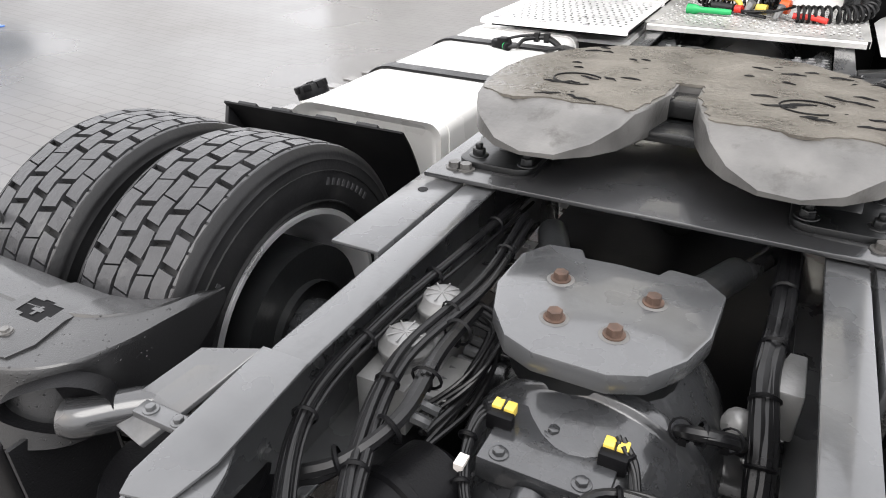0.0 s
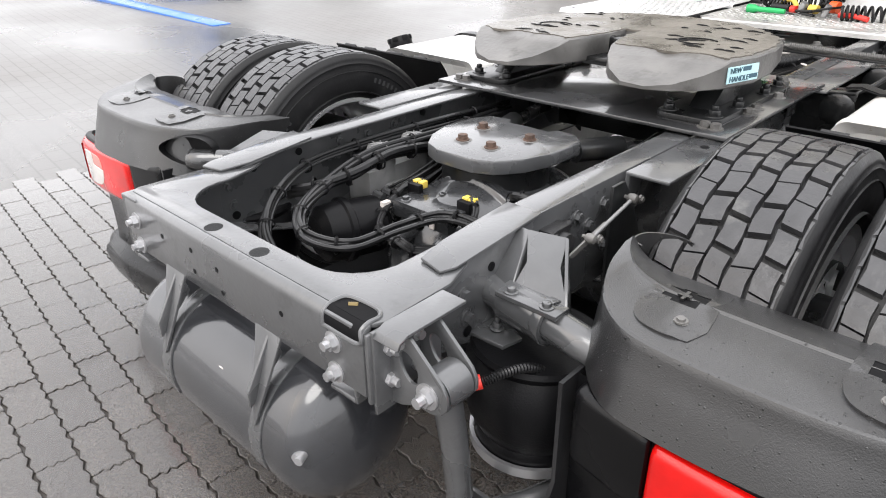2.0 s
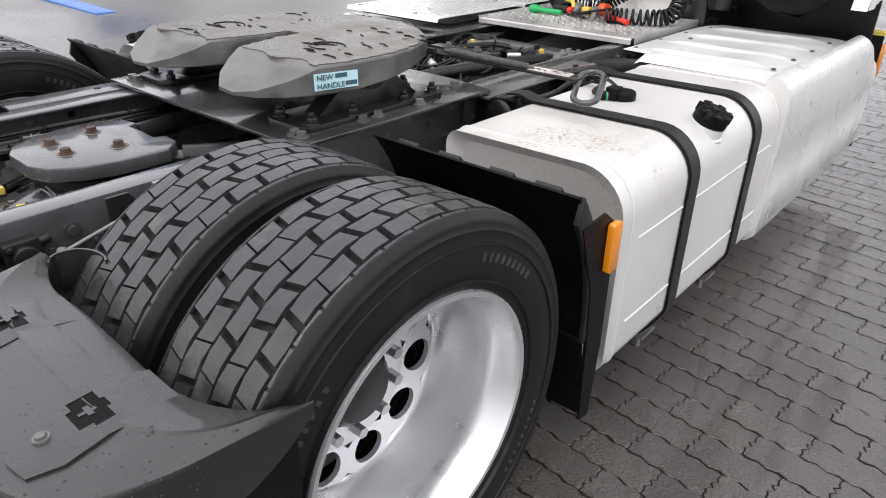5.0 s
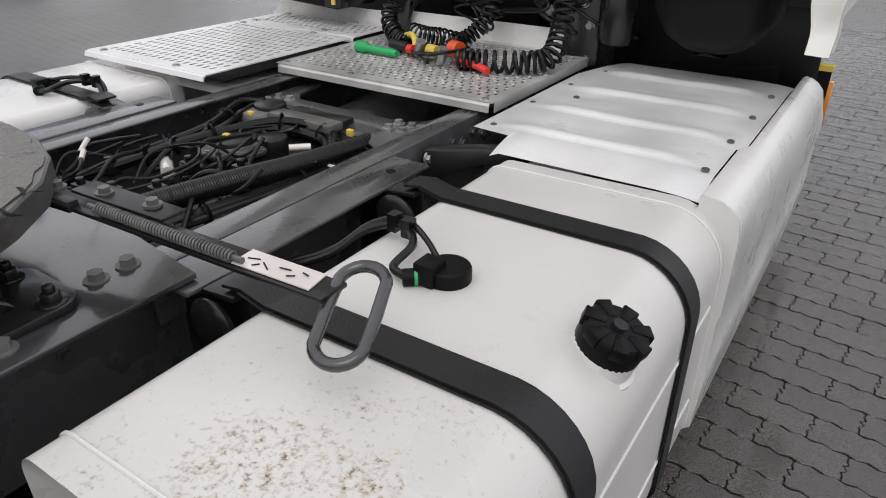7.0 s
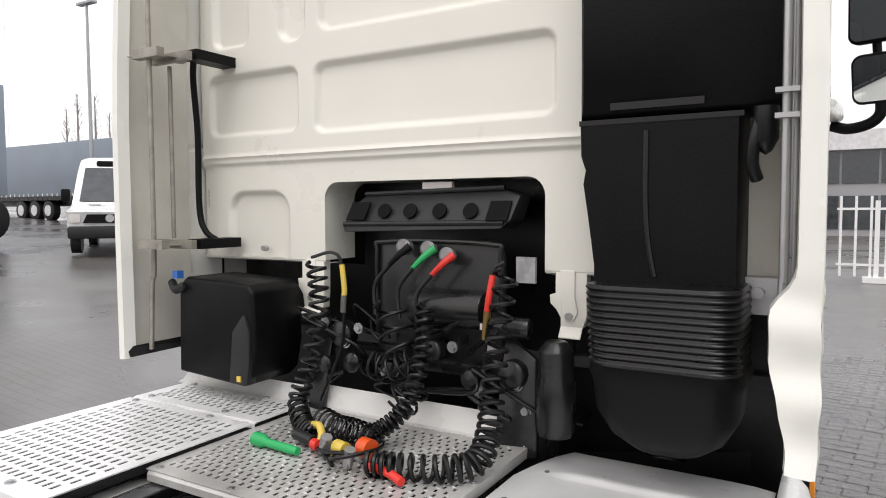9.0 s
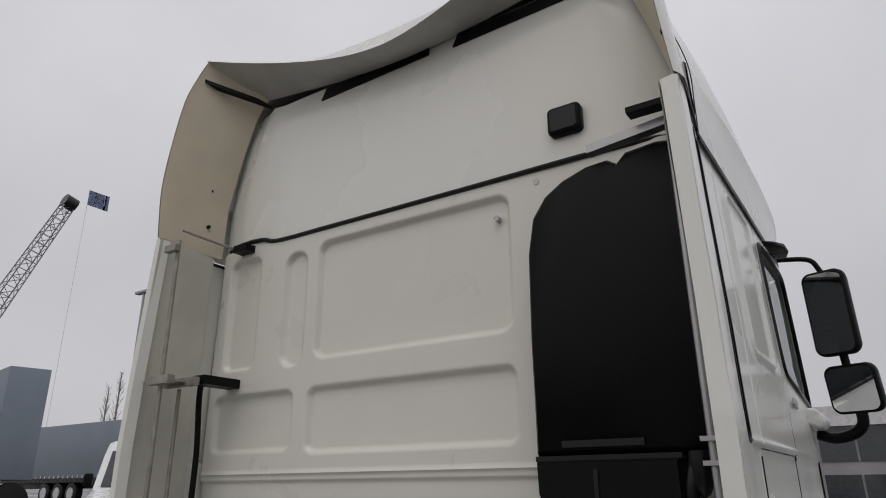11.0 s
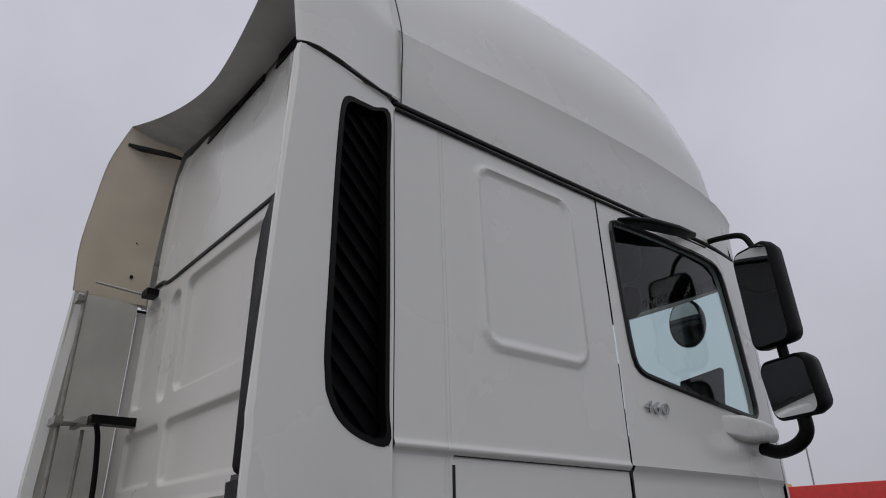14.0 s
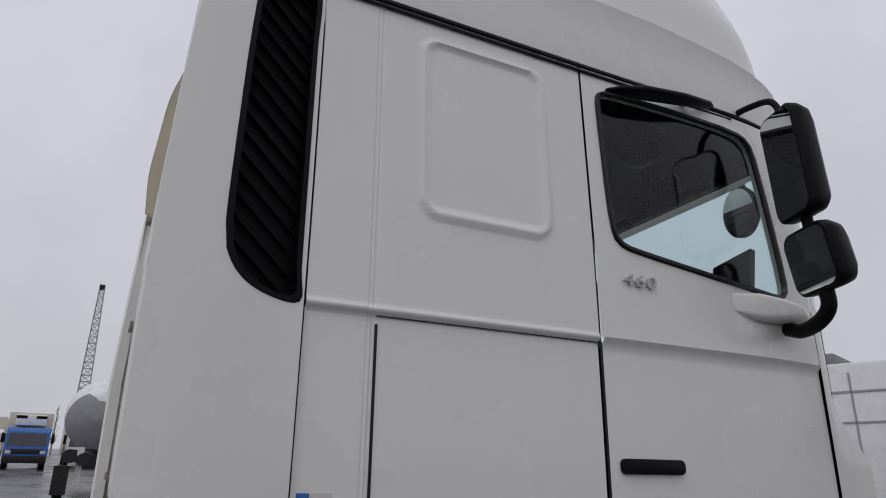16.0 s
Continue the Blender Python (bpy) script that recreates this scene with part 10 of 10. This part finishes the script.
jb = [bm.verts.new((x, 9.32, gz(x) - 0.0055)) for x in (-2.35, -1.6, 3.82)]
for k in range(2):
    bm.faces.new((ja[k], ja[k + 1], jb[k + 1], jb[k]))
part("joint_bed", bm, M_JOINT, ground)

PW, PH, ANG = 0.23, 0.1125, radians(-5.8)
ca, sa = math.cos(ANG), math.sin(ANG)


def paver_outline():
    """A zigzag-edged paver round its own middle."""
    g = 0.0026
    top = [(-0.5, 0), (-0.485, 0.0), (-0.40, 0.0), (-0.33, 0.045), (-0.2, -0.04), (-0.06, 0.045), (0.08, -0.04), (0.2, 0.045), (0.34, -0.04), (0.42, 0.0), (0.485, 0.0), (0.5, 0)]
    side = [(0.0, 0.45), (0.0, 0.28), (0.04, 0.16), (-0.035, 0.05), (0.04, -0.08), (-0.035, -0.2), (0.0, -0.32), (0.0, -0.45)]
    up = [(a * PW * (1 - 2 * g / PW), PH / 2 + b * PH - g) for a, b in top]
    dn = [(a * PW * (1 - 2 * g / PW), -PH / 2 + b * PH + g) for a, b in top]
    rt = [(PW / 2 + a * PW * 0.75 - g * 0.6, b * PH) for a, b in side]
    lf = [(-PW / 2 + a * PW * 0.75 + g * 0.6, b * PH) for a, b in side]
    return up[1:-1] + rt + dn[1:-1][::-1] + lf[::-1]


P_OUT = paver_outline()


def paver_rings(ox, oy, oz, tilt=(0, 0), flat=False):
    rings = []
    for k, z in (((1.012, -0.006), (1.012, 0.0022), (0.985, 0.003)) if flat else ((1.0, -0.006), (1.0, 0.0012), (0.965, 0.003))):
        ring = []
        for u, v in P_OUT:
            u2, v2 = u * (1 - (1 - k) * 0.45), v * k
            ring.append((ox + u2 * ca - v2 * sa, oy + u2 * sa + v2 * ca, oz + z + tilt[0] * u + tilt[1] * v))
        rings.append(ring)
    return rings


paver_meshes = []
for k in range(4):
    bm = B()
    random.seed(100 + k)
    rows = loft(bm, paver_rings(0, 0, 0, (random.uniform(-0.006, 0.006), random.uniform(-0.008, 0.008))), caps=False)
    bm.faces.new(rows[-1])
    bmesh.ops.recalc_face_normals(bm, faces=bm.faces)
    me = bpy.data.meshes.new("paver")
    bm.to_mesh(me)
    bm.free()
    me.materials.append(M_PAVER)
    paver_meshes.append(me)

random.seed(7)
verts, faces = [], []
count = 0
n_out = len(P_OUT)
for j in range(-60, 100):
    for i in range(-44, 24):
        u = (i + 0.5 * (j % 2)) * PW
        v = j * PH
        x, y = u * ca - v * sa, u * sa + v * ca + 0.01
        if not (-3.2 + 0.0615 * (y + 3.2) < x < 3.9 and -3.2 < y < 9.4):
            continue
        if abs(x) < 0.6 and 0.2 < y < 6.3:
            continue
        dz = gz(x) + random.uniform(-0.0012, 0.001)
        near = (1.25 < x < 2.35 and 0.05 < y < 3.0) or (-0.6 < x < 1.2 and -1.6 < y < -0.75)
        if near and count < 300:
            ob = new("paver", paver_meshes[random.randrange(4)])
            ob.location = (x, y, dz)
            ob.parent = ground
            count += 1
            continue
        base = len(verts)
        rings = paver_rings(x, y, dz if x > -3 else gz(x), (0, 0) if x < -3 else (random.uniform(-0.006, 0.006), random.uniform(-0.008, 0.008)), x < -3)
        for r in rings:
            verts += r
        for a in range(2):
            for k in range(n_out):
                m2 = (k + 1) % n_out
                faces.append((base + a * n_out + k, base + a * n_out + m2, base + (a + 1) * n_out + m2, base + (a + 1) * n_out + k))
        faces.append(tuple(base + 2 * n_out + k for k in range(n_out)))
me = bpy.data.meshes.new("paver_field")
me.from_pydata(verts, [], faces)
M_PAVER2 = M_PAVER.copy()
n2, l2 = M_PAVER2.node_tree.nodes, M_PAVER2.node_tree.links
for nd in list(n2):
    if nd.bl_idname == "ShaderNodeObjectInfo":
        geo = n2.new("ShaderNodeNewGeometry")
        for ln in list(nd.outputs["Random"].links):
            l2.new(geo.outputs["Random Per Island"], ln.to_socket)
# paler and smoother to the left: the sky's sheen put into the colour
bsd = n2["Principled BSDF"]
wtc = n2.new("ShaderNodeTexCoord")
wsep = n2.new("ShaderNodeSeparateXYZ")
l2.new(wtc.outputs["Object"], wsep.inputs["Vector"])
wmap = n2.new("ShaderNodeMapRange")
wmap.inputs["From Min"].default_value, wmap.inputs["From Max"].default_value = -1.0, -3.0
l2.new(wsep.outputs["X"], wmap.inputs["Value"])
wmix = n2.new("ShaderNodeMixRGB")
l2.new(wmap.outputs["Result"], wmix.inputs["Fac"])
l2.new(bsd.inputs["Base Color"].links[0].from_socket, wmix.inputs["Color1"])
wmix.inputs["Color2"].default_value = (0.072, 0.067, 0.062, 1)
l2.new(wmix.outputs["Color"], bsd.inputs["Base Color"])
wbump = n2.new("ShaderNodeMapRange")
wbump.inputs["To Min"].default_value, wbump.inputs["To Max"].default_value = 1.0, 0.15
l2.new(wmap.outputs["Result"], wbump.inputs["Value"])
for nd in n2:
    if nd.bl_idname == "ShaderNodeBump":
        l2.new(wbump.outputs["Result"], nd.inputs["Strength"])
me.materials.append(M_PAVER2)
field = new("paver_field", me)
field.parent = ground
tagged(field, label="block pavers with zigzag joints", kind="stuff")
